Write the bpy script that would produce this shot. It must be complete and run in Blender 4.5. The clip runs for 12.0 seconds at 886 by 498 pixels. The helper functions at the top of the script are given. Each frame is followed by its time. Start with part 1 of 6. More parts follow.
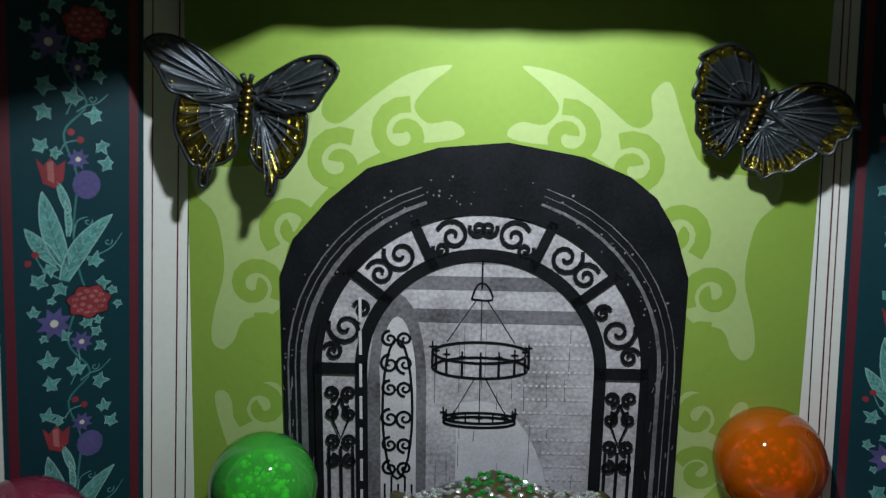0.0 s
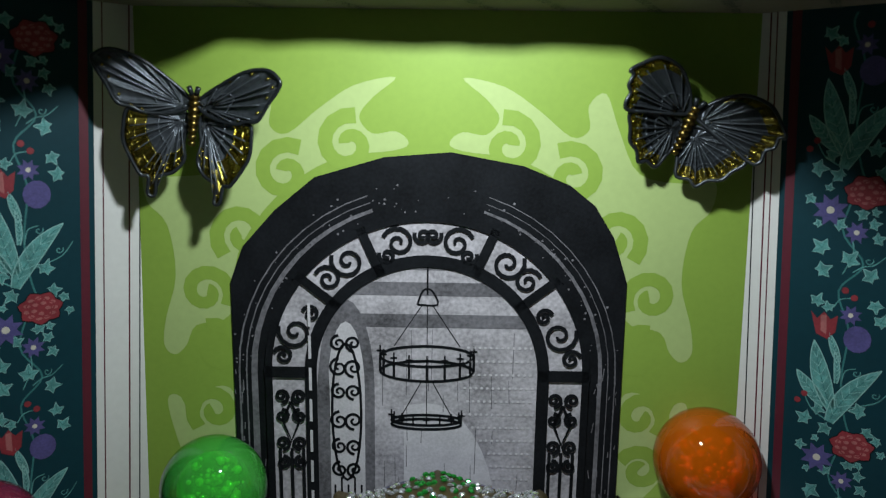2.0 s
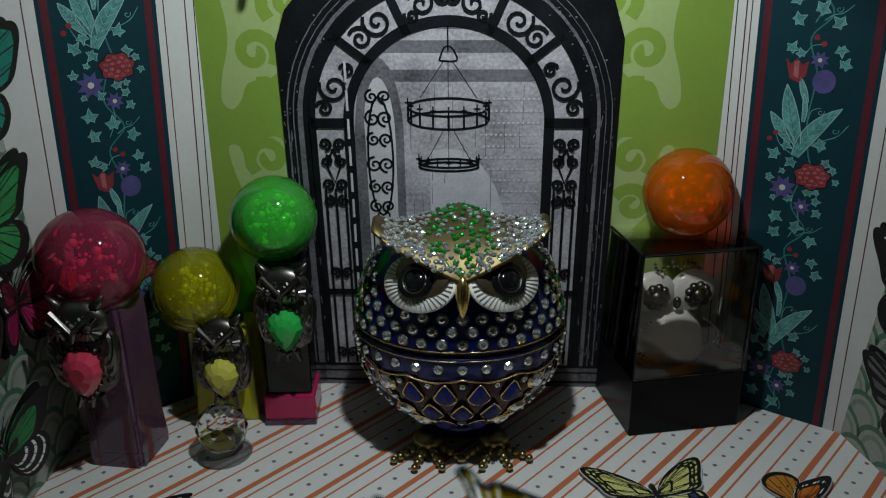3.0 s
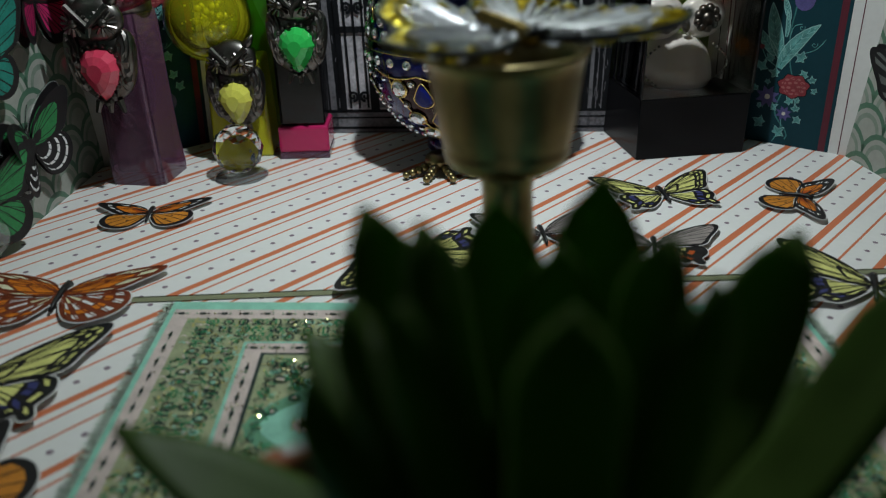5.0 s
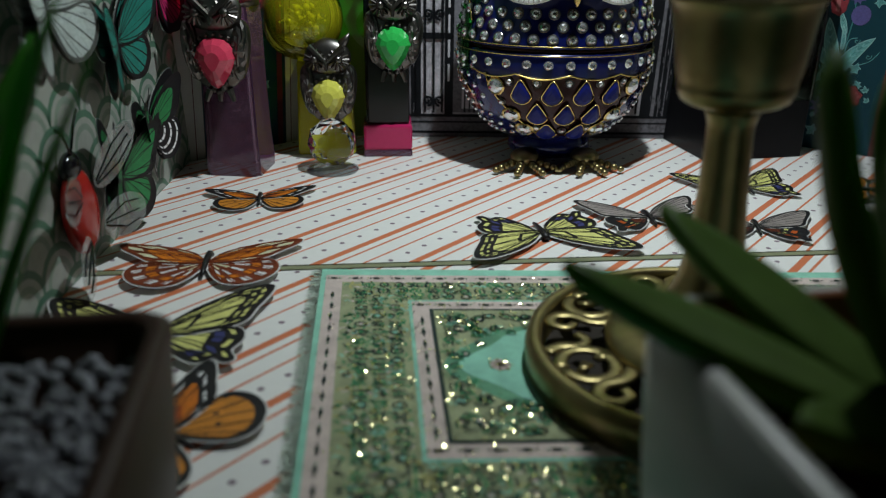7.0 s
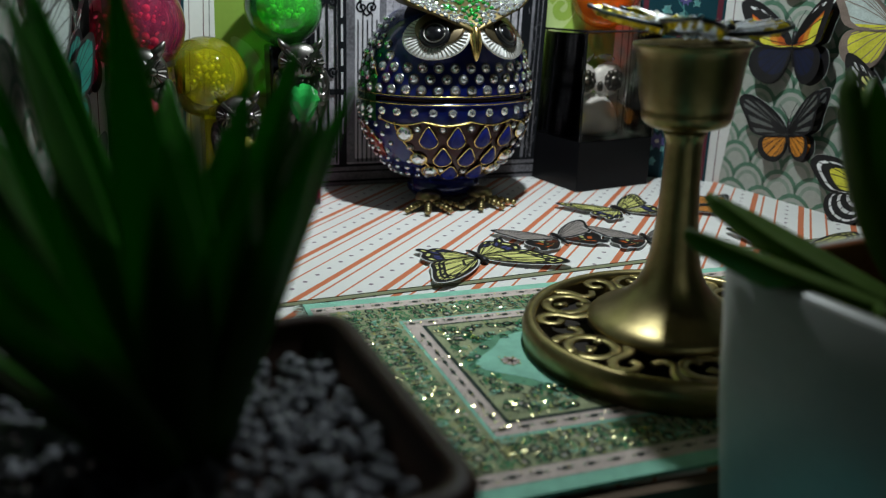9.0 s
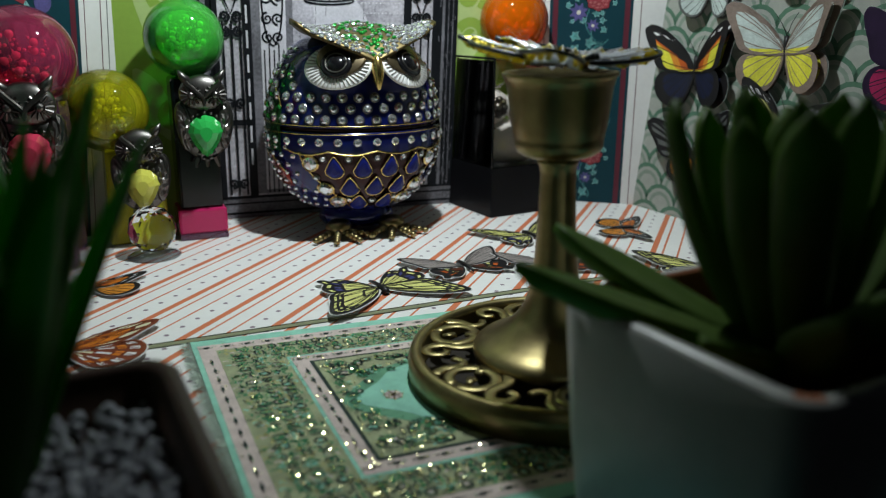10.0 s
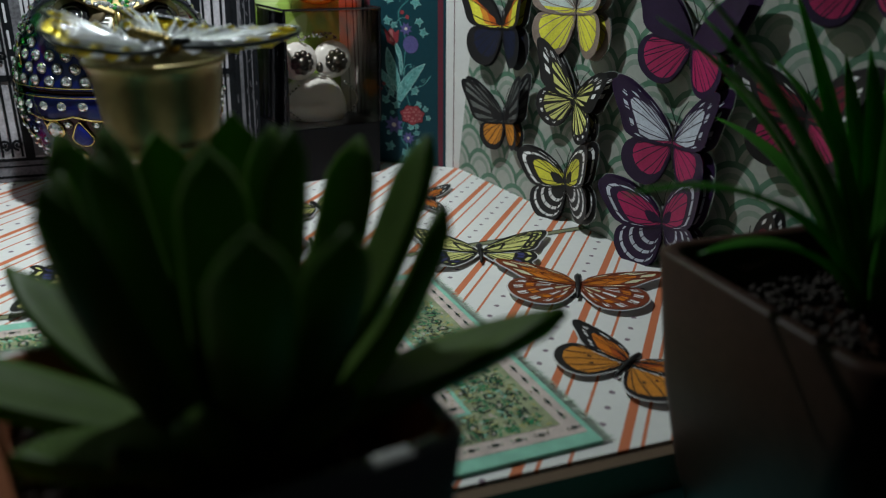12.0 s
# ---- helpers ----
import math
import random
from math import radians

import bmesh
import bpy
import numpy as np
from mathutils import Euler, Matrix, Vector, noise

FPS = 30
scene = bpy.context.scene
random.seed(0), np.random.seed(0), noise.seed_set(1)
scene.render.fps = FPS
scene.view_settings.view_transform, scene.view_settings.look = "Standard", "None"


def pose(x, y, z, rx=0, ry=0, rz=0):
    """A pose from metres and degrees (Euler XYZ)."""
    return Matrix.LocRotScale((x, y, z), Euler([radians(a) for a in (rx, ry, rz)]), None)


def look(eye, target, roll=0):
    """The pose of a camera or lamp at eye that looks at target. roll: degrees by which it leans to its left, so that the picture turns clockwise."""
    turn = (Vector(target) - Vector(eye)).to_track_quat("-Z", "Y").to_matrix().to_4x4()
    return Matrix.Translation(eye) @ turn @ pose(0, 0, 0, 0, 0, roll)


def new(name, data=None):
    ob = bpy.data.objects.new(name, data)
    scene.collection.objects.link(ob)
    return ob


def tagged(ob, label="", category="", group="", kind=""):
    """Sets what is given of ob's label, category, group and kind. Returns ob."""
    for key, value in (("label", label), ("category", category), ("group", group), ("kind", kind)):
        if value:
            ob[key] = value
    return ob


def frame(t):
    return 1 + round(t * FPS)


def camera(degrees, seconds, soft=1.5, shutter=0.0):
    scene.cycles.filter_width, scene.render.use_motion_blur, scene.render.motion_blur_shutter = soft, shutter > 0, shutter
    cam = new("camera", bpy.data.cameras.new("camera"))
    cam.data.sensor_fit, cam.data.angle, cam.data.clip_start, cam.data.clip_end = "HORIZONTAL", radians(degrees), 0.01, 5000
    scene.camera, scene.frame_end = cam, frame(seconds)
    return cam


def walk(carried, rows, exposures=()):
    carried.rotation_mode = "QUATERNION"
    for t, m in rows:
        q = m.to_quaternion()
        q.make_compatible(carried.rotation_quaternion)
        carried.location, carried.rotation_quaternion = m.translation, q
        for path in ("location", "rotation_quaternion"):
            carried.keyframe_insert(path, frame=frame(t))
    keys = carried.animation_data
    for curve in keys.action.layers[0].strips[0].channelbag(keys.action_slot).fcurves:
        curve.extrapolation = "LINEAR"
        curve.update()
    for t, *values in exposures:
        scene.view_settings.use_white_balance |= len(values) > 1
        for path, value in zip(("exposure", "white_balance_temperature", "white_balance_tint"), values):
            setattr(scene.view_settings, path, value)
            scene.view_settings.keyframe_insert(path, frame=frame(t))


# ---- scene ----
cam = camera(58.1, 12.0, soft=1.1)
cam.data.dof.use_dof, cam.data.dof.focus_distance, cam.data.dof.aperture_fstop = True, 0.31, 13.0
PATH = [
    (0, (0.002, 0.005, 0.205), (-0.046, 1.99, -0.037), 0.9),
    (0.5, (0.001, 0.005, 0.203), (-0.004, 1.997, 0.025), 1.7),
    (1, (0.01, 0.006, 0.205), (0.116, 1.995, 0.025), 1.7),
    (1.5, (0.021, 0.004, 0.209), (0.052, 1.993, 0.004), 1.0),
    (2, (0.017, -0.002, 0.208), (-0.004, 1.984, -0.031), 0.8),
    (2.5, (0.017, -0.023, 0.215), (-0.004, 1.915, -0.282), 0.0),
    (3, (0.021, -0.051, 0.197), (-0.064, 1.819, -0.507), -0.5),
    (3.5, (0.023, -0.07, 0.178), (-0.117, 1.755, -0.629), -0.9),
    (3.7, (0.022, -0.075, 0.17), (-0.1, 1.739, -0.662), -0.8),
    (5.3, (0.02, -0.091, 0.111), (-0.075, 1.701, -0.772), -1.7),
    (5.5, (0.013, -0.092, 0.105), (-0.038, 1.705, -0.772), -1.2),
    (6, (-0.001, -0.097, 0.102), (-0.017, 1.705, -0.765), -1.1),
    (6.5, (-0.022, -0.106, 0.104), (-0.043, 1.715, -0.723), -0.2),
    (7, (-0.039, -0.112, 0.104), (-0.015, 1.734, -0.664), 0.7),
    (7.2, (-0.046, -0.113, 0.105), (-0.014, 1.737, -0.653), 0.8),
    (8.8, (-0.096, -0.132, 0.099), (0.397, 1.708, -0.51), 1.3),
    (9, (-0.101, -0.133, 0.102), (0.449, 1.688, -0.514), 1.1),
    (9.5, (-0.099, -0.135, 0.101), (0.483, 1.688, -0.481), 0.8),
    (10, (-0.079, -0.137, 0.104), (0.577, 1.668, -0.455), 0.5),
    (10.5, (-0.046, -0.135, 0.108), (0.616, 1.669, -0.447), 0.5),
    (11, (-0.017, -0.138, 0.11), (0.626, 1.655, -0.502), 0.4),
    (11.5, (-0.001, -0.138, 0.111), (0.662, 1.628, -0.554), 0.4),
    (12, (0.02, -0.138, 0.117), (0.692, 1.599, -0.612), 1.4),
]
walk(cam, [(t, look(eye, target, roll)) for t, eye, target, roll in PATH],
     [(0.0, 0.0), (2.0, 0.0), (3.0, -0.22), (3.7, 0.0), (5.3, 0.82), (7.0, 0.88), (9.3, 1.05), (12.0, 1.07)])

# world and light: a dark room, one small white lamp over the open front of the box
world = bpy.data.worlds.new("room")
scene.world = world
world.use_nodes = True
world.node_tree.nodes["Background"].inputs[0].default_value = (0.55, 0.65, 0.8, 1)
world.node_tree.nodes["Background"].inputs[1].default_value = 0.002
lamp = bpy.data.lights.new("led_lamp", "AREA")
lamp.shape, lamp.size, lamp.energy, lamp.color = "DISK", 0.013, 0.40, (0.87, 0.97, 1.0)
LAMP_AT = (0.02, 0.15, 0.278)
lamp_ob = new("led_lamp", lamp)
lamp_ob.matrix_world = look(LAMP_AT, (0.015, 0.25, 0.11))


# materials
def mat(name, col, rough=0.6, metal=0.0, var=0.12, scale=400.0, bump=0.0, spec=0.5, trans=0.0, ior=1.45, coat=0.0, emit=None):
    m = bpy.data.materials.new(name)
    m.use_nodes = True
    nt = m.node_tree
    b = nt.nodes["Principled BSDF"]
    b.inputs["Base Color"].default_value = (*col, 1)
    b.inputs["Roughness"].default_value = rough
    b.inputs["Metallic"].default_value = metal
    b.inputs["Specular IOR Level"].default_value = spec
    b.inputs["Transmission Weight"].default_value = trans
    b.inputs["IOR"].default_value = ior
    b.inputs["Coat Weight"].default_value = coat
    if var > 0 or bump > 0:
        tc = nt.nodes.new("ShaderNodeTexCoord")
        n1 = nt.nodes.new("ShaderNodeTexNoise")
        n1.inputs["Scale"].default_value, n1.inputs["Detail"].default_value = scale, 4
        n2 = nt.nodes.new("ShaderNodeTexNoise")
        n2.inputs["Scale"].default_value, n2.inputs["Detail"].default_value = scale / 12, 2
        nt.links.new(tc.outputs["Object"], n1.inputs["Vector"])
        nt.links.new(tc.outputs["Object"], n2.inputs["Vector"])
        add = nt.nodes.new("ShaderNodeMath")
        nt.links.new(n1.outputs["Fac"], add.inputs[0])
        nt.links.new(n2.outputs["Fac"], add.inputs[1])
        mp = nt.nodes.new("ShaderNodeMapRange")
        mp.inputs[1].default_value, mp.inputs[2].default_value = 0.6, 1.4
        mp.inputs[3].default_value, mp.inputs[4].default_value = 1 - var, 1 + var
        nt.links.new(add.outputs[0], mp.inputs[0])
        mix = nt.nodes.new("ShaderNodeVectorMath")
        mix.operation = "SCALE"
        mix.inputs[0].default_value = col
        nt.links.new(mp.outputs[0], mix.inputs["Scale"])
        nt.links.new(mix.outputs[0], b.inputs["Base Color"])
        if bump > 0:
            bp = nt.nodes.new("ShaderNodeBump")
            bp.inputs["Strength"].default_value, bp.inputs["Distance"].default_value = bump, 0.0006
            nt.links.new(n1.outputs["Fac"], bp.inputs["Height"])
            nt.links.new(bp.outputs[0], b.inputs["Normal"])
    return m



def tinted(name, through_col, body_col, clear, rough):
    """Coloured clear plastic: a share of it lets tinted light straight through, the rest is glossy body colour."""
    m = mat(name, body_col, rough, var=0.0, spec=0.5, coat=0.4)
    nt = m.node_tree
    tr = nt.nodes.new("ShaderNodeBsdfTransparent")
    tr.inputs[0].default_value = (*through_col, 1)
    mx = nt.nodes.new("ShaderNodeMixShader")
    mx.inputs[0].default_value = clear
    nt.links.new(nt.nodes["Principled BSDF"].outputs[0], mx.inputs[1])
    nt.links.new(tr.outputs[0], mx.inputs[2])
    gl = nt.nodes.new("ShaderNodeBsdfGlossy")
    gl.inputs["Roughness"].default_value = rough
    fr = nt.nodes.new("ShaderNodeFresnel")
    fr.inputs[0].default_value = 1.45
    m2 = nt.nodes.new("ShaderNodeMixShader")
    nt.links.new(fr.outputs[0], m2.inputs[0])
    nt.links.new(mx.outputs[0], m2.inputs[1])
    nt.links.new(gl.outputs[0], m2.inputs[2])
    nt.links.new(m2.outputs[0], nt.nodes["Material Output"].inputs[0])
    return m



def leafy(name, col, rough, share):
    """Fleshy leaf: grainy colour with a share of light that shines through."""
    m = mat(name, col, rough, var=0.3, scale=180, spec=0.18)
    nt = m.node_tree
    tl = nt.nodes.new("ShaderNodeBsdfTranslucent")
    tl.inputs[0].default_value = (col[0] * 1.6, col[1] * 2.2, col[2], 1)
    mx = nt.nodes.new("ShaderNodeMixShader")
    mx.inputs[0].default_value = share
    nt.links.new(nt.nodes["Principled BSDF"].outputs[0], mx.inputs[1])
    nt.links.new(tl.outputs[0], mx.inputs[2])
    nt.links.new(mx.outputs[0], nt.nodes["Material Output"].inputs[0])
    return m


M = {}
M["paper"] = mat("white_paper", (0.62, 0.615, 0.60), 0.7, var=0.05, bump=0.05)
M["green"] = mat("lime_paper", (0.24, 0.37, 0.055), 0.55, var=0.06)
M["green2"] = mat("light_lime_print", (0.39, 0.50, 0.19), 0.55, var=0.06)
M["teal_paper"] = mat("dark_teal_paper", (0.0030, 0.033, 0.046), 0.55, var=0.1, spec=0.25)
M["maroon"] = mat("maroon_print", (0.09, 0.008, 0.02), 0.55)
M["print_black"] = mat("printed_black", (0.008, 0.009, 0.011), 0.5, var=0.5, scale=900, spec=0.15)
M["print_grey"] = mat("printed_grey", (0.40, 0.38, 0.41), 0.5, var=0.55, scale=700)
M["print_mid"] = mat("printed_mid_grey", (0.14, 0.135, 0.15), 0.5, var=0.7, scale=700)
M["orange_ink"] = mat("terracotta_ink", (0.62, 0.20, 0.10), 0.6, var=0.1)
M["dot_ink"] = mat("grey_dot_ink", (0.30, 0.29, 0.35), 0.6)
M["cardboard"] = mat("brown_cardboard", (0.11, 0.07, 0.042), 0.8, var=0.15, bump=0.1)
M["card_grey"] = mat("grey_card", (0.20, 0.18, 0.15), 0.7, var=0.1)
M["table"] = mat("teal_cloth", (0.07, 0.50, 0.52), 0.7, var=0.08)
# near black: the shade in front of the cloth, put into the table's colour
M["shaded_table"] = mat("shaded_table_top", (0.03, 0.022, 0.018), 0.5, var=0.3, scale=60)
M["brass"] = mat("aged_brass", (0.31, 0.25, 0.115), 0.36, 1.0, var=0.25, scale=250)
M["gold"] = mat("gold_metal", (0.75, 0.55, 0.20), 0.25, 1.0, var=0.1)
M["pewter"] = mat("dark_pewter", (0.16, 0.15, 0.14), 0.35, 1.0, var=0.3, scale=500)
M["blue_enamel"] = mat("navy_enamel", (0.005, 0.010, 0.10), 0.2, 0.2, coat=0.4)
M["white_enamel"] = mat("white_enamel", (0.78, 0.78, 0.76), 0.3)
M["black"] = mat("black_gloss", (0.006, 0.006, 0.007), 0.15)
M["gem"] = mat("clear_rhinestone", (0.80, 0.82, 0.84), 0.12, 0.88, var=0.1)
M["gem_green"] = mat("green_rhinestone", (0.04, 0.42, 0.07), 0.12, 0.75, var=0.2)
M["gem_blue"] = mat("blue_drop_stone", (0.008, 0.014, 0.16), 0.35, 0.0, spec=0.3)
M["amber"] = mat("brown_enamel", (0.035, 0.012, 0.012), 0.2, 0.4)
M["smoke"] = tinted("smoked_acrylic", (0.95, 0.93, 0.91), (0.01, 0.01, 0.01), 0.99, 0.04)
M["pearl"] = mat("pearl_white", (0.85, 0.84, 0.83), 0.25, 0.0, var=0.05)
M["white_pot"] = mat("white_ceramic", (0.50, 0.50, 0.47), 0.3, var=0.06)
M["terracotta"] = mat("terracotta", (0.36, 0.12, 0.05), 0.7, var=0.2, bump=0.2)
M["brown_pot"] = mat("brown_glaze", (0.040, 0.020, 0.014), 0.45, var=0.25, spec=0.2)
M["gravel"] = mat("grey_gravel", (0.34, 0.35, 0.38), 0.6, var=0.5, bump=0.3)
M["leaf"] = leafy("succulent_leaf", (0.095, 0.165, 0.036), 0.42, 0.32)
M["leaf2"] = leafy("aloe_leaf", (0.050, 0.19, 0.024), 0.4, 0.45)
M["rug"] = mat("mint_weave", (0.20, 0.42, 0.30), 0.9, var=0.3, scale=1500, bump=0.4)
M["purple_glass"] = tinted("purple_glass", (0.50, 0.26, 0.42), (0.20, 0.09, 0.16), 0.55, 0.08)
M["yellow_glass"] = mat("yellow_plastic", (0.62, 0.60, 0.03), 0.2, trans=0.3, var=0.05)
M["pink_glass"] = mat("hot_pink_liquid", (0.65, 0.03, 0.15), 0.12, trans=0.3, var=0.05)
for key, col, clear in (("pink", (0.82, 0.09, 0.22), 0.82), ("yellow", (0.62, 0.60, 0.02), 0.76), ("lime", (0.10, 0.76, 0.09), 0.70), ("orange", (0.95, 0.17, 0.004), 0.64)):
    M["ball_" + key] = tinted(key + "_acrylic", tuple(min(1, 0.12 + c * 0.95) for c in col), tuple(min(1.0, c * 1.2) for c in col), clear, 0.04)
M["crystal"] = mat("clear_crystal", (0.95, 0.96, 0.98), 0.02, trans=1.0, var=0.0, ior=1.5)


# geometry helpers
def link(name, bm, material, parent=None, label="", smooth=False):
    me = bpy.data.meshes.new(name)
    bm.normal_update()
    bm.to_mesh(me)
    bm.free()
    for m in material if isinstance(material, (list, tuple)) else [material]:
        me.materials.append(m)
    if smooth:
        me.polygons.foreach_set("use_smooth", [True] * len(me.polygons))
    ob = new(name, me)
    if parent:
        ob.parent = parent
    if label:
        ob["label"] = label
    return ob


def part(name, bm, material, parent, label="", smooth=False):
    return link(name, bm, material, parent, label, smooth)


def thing(name, label, category, m=Matrix(), group="", kind=""):
    ob = new(name)
    ob.empty_display_size = 0.01
    ob.matrix_world = m
    return tagged(ob, label, category, group, kind)


def box(x0, x1, y0, y1, z0, z1, bevel=0.0, taper=1.0, segs=2):
    bm = bmesh.new()
    bmesh.ops.create_cube(bm, size=1)
    for v in bm.verts:
        k = taper if v.co.z < 0 else 1.0
        v.co = ((x0 + x1) / 2 + v.co.x * (x1 - x0) * k, (y0 + y1) / 2 + v.co.y * (y1 - y0) * k, z0 if v.co.z < 0 else z1)
    if bevel:
        bmesh.ops.bevel(bm, geom=bm.edges[:], offset=bevel, segments=segs, affect="EDGES", profile=0.5)
    return bm


def lathe(profile, n=40, sx=1.0, sy=1.0):
    """A surface of revolution round z through rows of (radius, z)."""
    bm = bmesh.new()
    rings = []
    for r, z in profile:
        rings.append([bm.verts.new((sx * r * math.cos(2 * math.pi * i / n), sy * r * math.sin(2 * math.pi * i / n), z)) for i in range(n)])
    for a, b in zip(rings, rings[1:]):
        for i in range(n):
            bm.faces.new((a[i], a[(i + 1) % n], b[(i + 1) % n], b[i]))
    bm.faces.new(rings[0][::-1])
    bm.faces.new(rings[-1])
    return bm


def sphere(r, at=(0, 0, 0), u=32, v=20, sx=1, sy=1, sz=1):
    bm = bmesh.new()
    bmesh.ops.create_uvsphere(bm, u_segments=u, v_segments=v, radius=r)
    for q in bm.verts:
        q.co = (at[0] + q.co.x * sx, at[1] + q.co.y * sy, at[2] + q.co.z * sz)
    return bm


def slab(bm, pts, z, h, idx=0):
    """A flat piece with the outline pts, from z up to z + h."""
    top = [bm.verts.new((x, y, z + h)) for x, y in pts]
    f = bm.faces.new(top)
    f.normal_update()
    if f.normal.z < 0:
        f.normal_flip()
    f.material_index = idx
    if h > 0.00025:
        low = [bm.verts.new((x, y, z)) for x, y in pts]
        n = len(pts)
        for i in range(n):
            g = bm.faces.new((low[i], low[(i + 1) % n], top[(i + 1) % n], top[i]))
            g.material_index = idx
    return f


def smooth_path(pts, closed=True, n=5):
    """Points along a smooth line through pts."""
    out, k = [], len(pts)
    span = range(k) if closed else range(k - 1)
    for i in span:
        p = [pts[(i + j) % k] if closed else pts[min(max(i + j, 0), k - 1)] for j in (-1, 0, 1, 2)]
        for s in range(n):
            t = s / n
            out.append(tuple(0.5 * (2 * p[1][c] + (p[2][c] - p[0][c]) * t + (2 * p[0][c] - 5 * p[1][c] + 4 * p[2][c] - p[3][c]) * t * t
                                    + (3 * p[1][c] - p[0][c] - 3 * p[2][c] + p[3][c]) * t ** 3) for c in range(len(pts[0]))))
    if not closed:
        out.append(tuple(pts[-1]))
    return out


def stroke(bm, pts, w0, w1=None, z=0.0, idx=0):
    """A flat printed line along pts whose width goes from w0 to w1."""
    w1 = w0 if w1 is None else w1
    prev = None
    n = len(pts)
    for i, (x, y) in enumerate(pts):
        ax, ay = pts[max(i - 1, 0)]
        bx, by = pts[min(i + 1, n - 1)]
        d = math.hypot(bx - ax, by - ay) or 1
        nx, ny = -(by - ay) / d, (bx - ax) / d
        w = (w0 + (w1 - w0) * i / (n - 1)) / 2
        cur = (bm.verts.new((x + nx * w, y + ny * w, z)), bm.verts.new((x - nx * w, y - ny * w, z)))
        if prev:
            f = bm.faces.new((prev[0], prev[1], cur[1], cur[0]))
            f.material_index = idx
        prev = cur


def tube(bm, pts, r0, r1=None, n=8, idx=0):
    """A round rod along 3D points."""
    r1 = r0 if r1 is None else r1
    prev = None
    k = len(pts)
    pts = [Vector(p) for p in pts]
    for i, p in enumerate(pts):
        d = (pts[min(i + 1, k - 1)] - pts[max(i - 1, 0)]).normalized()
        q = d.to_track_quat("Z", "Y")
        r = r0 + (r1 - r0) * i / (k - 1)
        ring = [bm.verts.new(p + q @ Vector((r * math.cos(2 * math.pi * j / n), r * math.sin(2 * math.pi * j / n), 0))) for j in range(n)]
        if prev:
            for j in range(n):
                f = bm.faces.new((prev[j], prev[(j + 1) % n], ring[(j + 1) % n], ring[j]))
                f.material_index = idx
        else:
            bm.faces.new(ring[::-1]).material_index = idx
        prev = ring
    bm.faces.new(prev).material_index = idx


def circle(x, y, r, n=12, sy=1.0):
    return [(x + r * math.cos(2 * math.pi * i / n), y + sy * r * math.sin(2 * math.pi * i / n)) for i in range(n)]


def spiral(x, y, r, turns, start=0.0, hand=1, n=18, grow=0.15):
    return [(x + r * (grow + (1 - grow) * i / n) * math.cos(start + hand * turns * 2 * math.pi * i / n),
             y + r * (grow + (1 - grow) * i / n) * math.sin(start + hand * turns * 2 * math.pi * i / n)) for i in range(n + 1)]


def upright(x, y, z, face, lean=0.0):
    """A pose whose x runs along a wall, y up and z out of it; face: degrees by which it turns from facing -y; lean: degrees the top comes forward."""
    return pose(x, y, z, 0, 0, face) @ pose(0, 0, 0, 90 + lean, 0, 0)


# the plan of the box, seen from above
BACK_Y, LEAN_DEG, CEIL = 0.286, 5.2, 0.254
GREEN_X = (-0.096, 0.123)
CORNER_L, CORNER_R = (-0.150, 0.240), (0.178, 0.249)
SIDE_L, SIDE_R = (-0.146, -0.005), (0.222, -0.005)
BACK_M = upright(0, BACK_Y, 0, 0, LEAN_DEG)
FLOOR_Z = 0.0


def wall_panel(name, p, q, height, material, lean=0.0, thick=0.003, label="", category="wall", before=0.0, after=0.0):
    """An upright panel from plan point p to q; returns it and the pose of its face (origin at p, x towards q)."""
    ang = math.degrees(math.atan2(q[1] - p[1], q[0] - p[0]))
    m = upright(p[0], p[1], 0, ang, lean)
    width = math.hypot(q[0] - p[0], q[1] - p[1])
    ob = link(name, box(-before, width + after, 0, height, -thick, 0), material)
    ob.matrix_world = m
    tagged(ob, label, category, kind="structure")
    return ob, m, width


def frac_nodes(nt, sock, period, offset=0.0):
    a = nt.nodes.new("ShaderNodeMath")
    a.operation = "MULTIPLY_ADD"
    a.inputs[1].default_value, a.inputs[2].default_value = 1 / period, offset
    nt.links.new(sock, a.inputs[0])
    b = nt.nodes.new("ShaderNodeMath")
    b.operation = "FRACT"
    nt.links.new(a.outputs[0], b.inputs[0])
    return b.outputs[0]


def op(nt, kind, a, b=0.0, c=0.0):
    n = nt.nodes.new("ShaderNodeMath")
    n.operation = kind
    for i, v in enumerate((a, b, c)):
        if isinstance(v, (int, float)):
            n.inputs[i].default_value = v
        else:
            nt.links.new(v, n.inputs[i])
    return n.outputs[0]


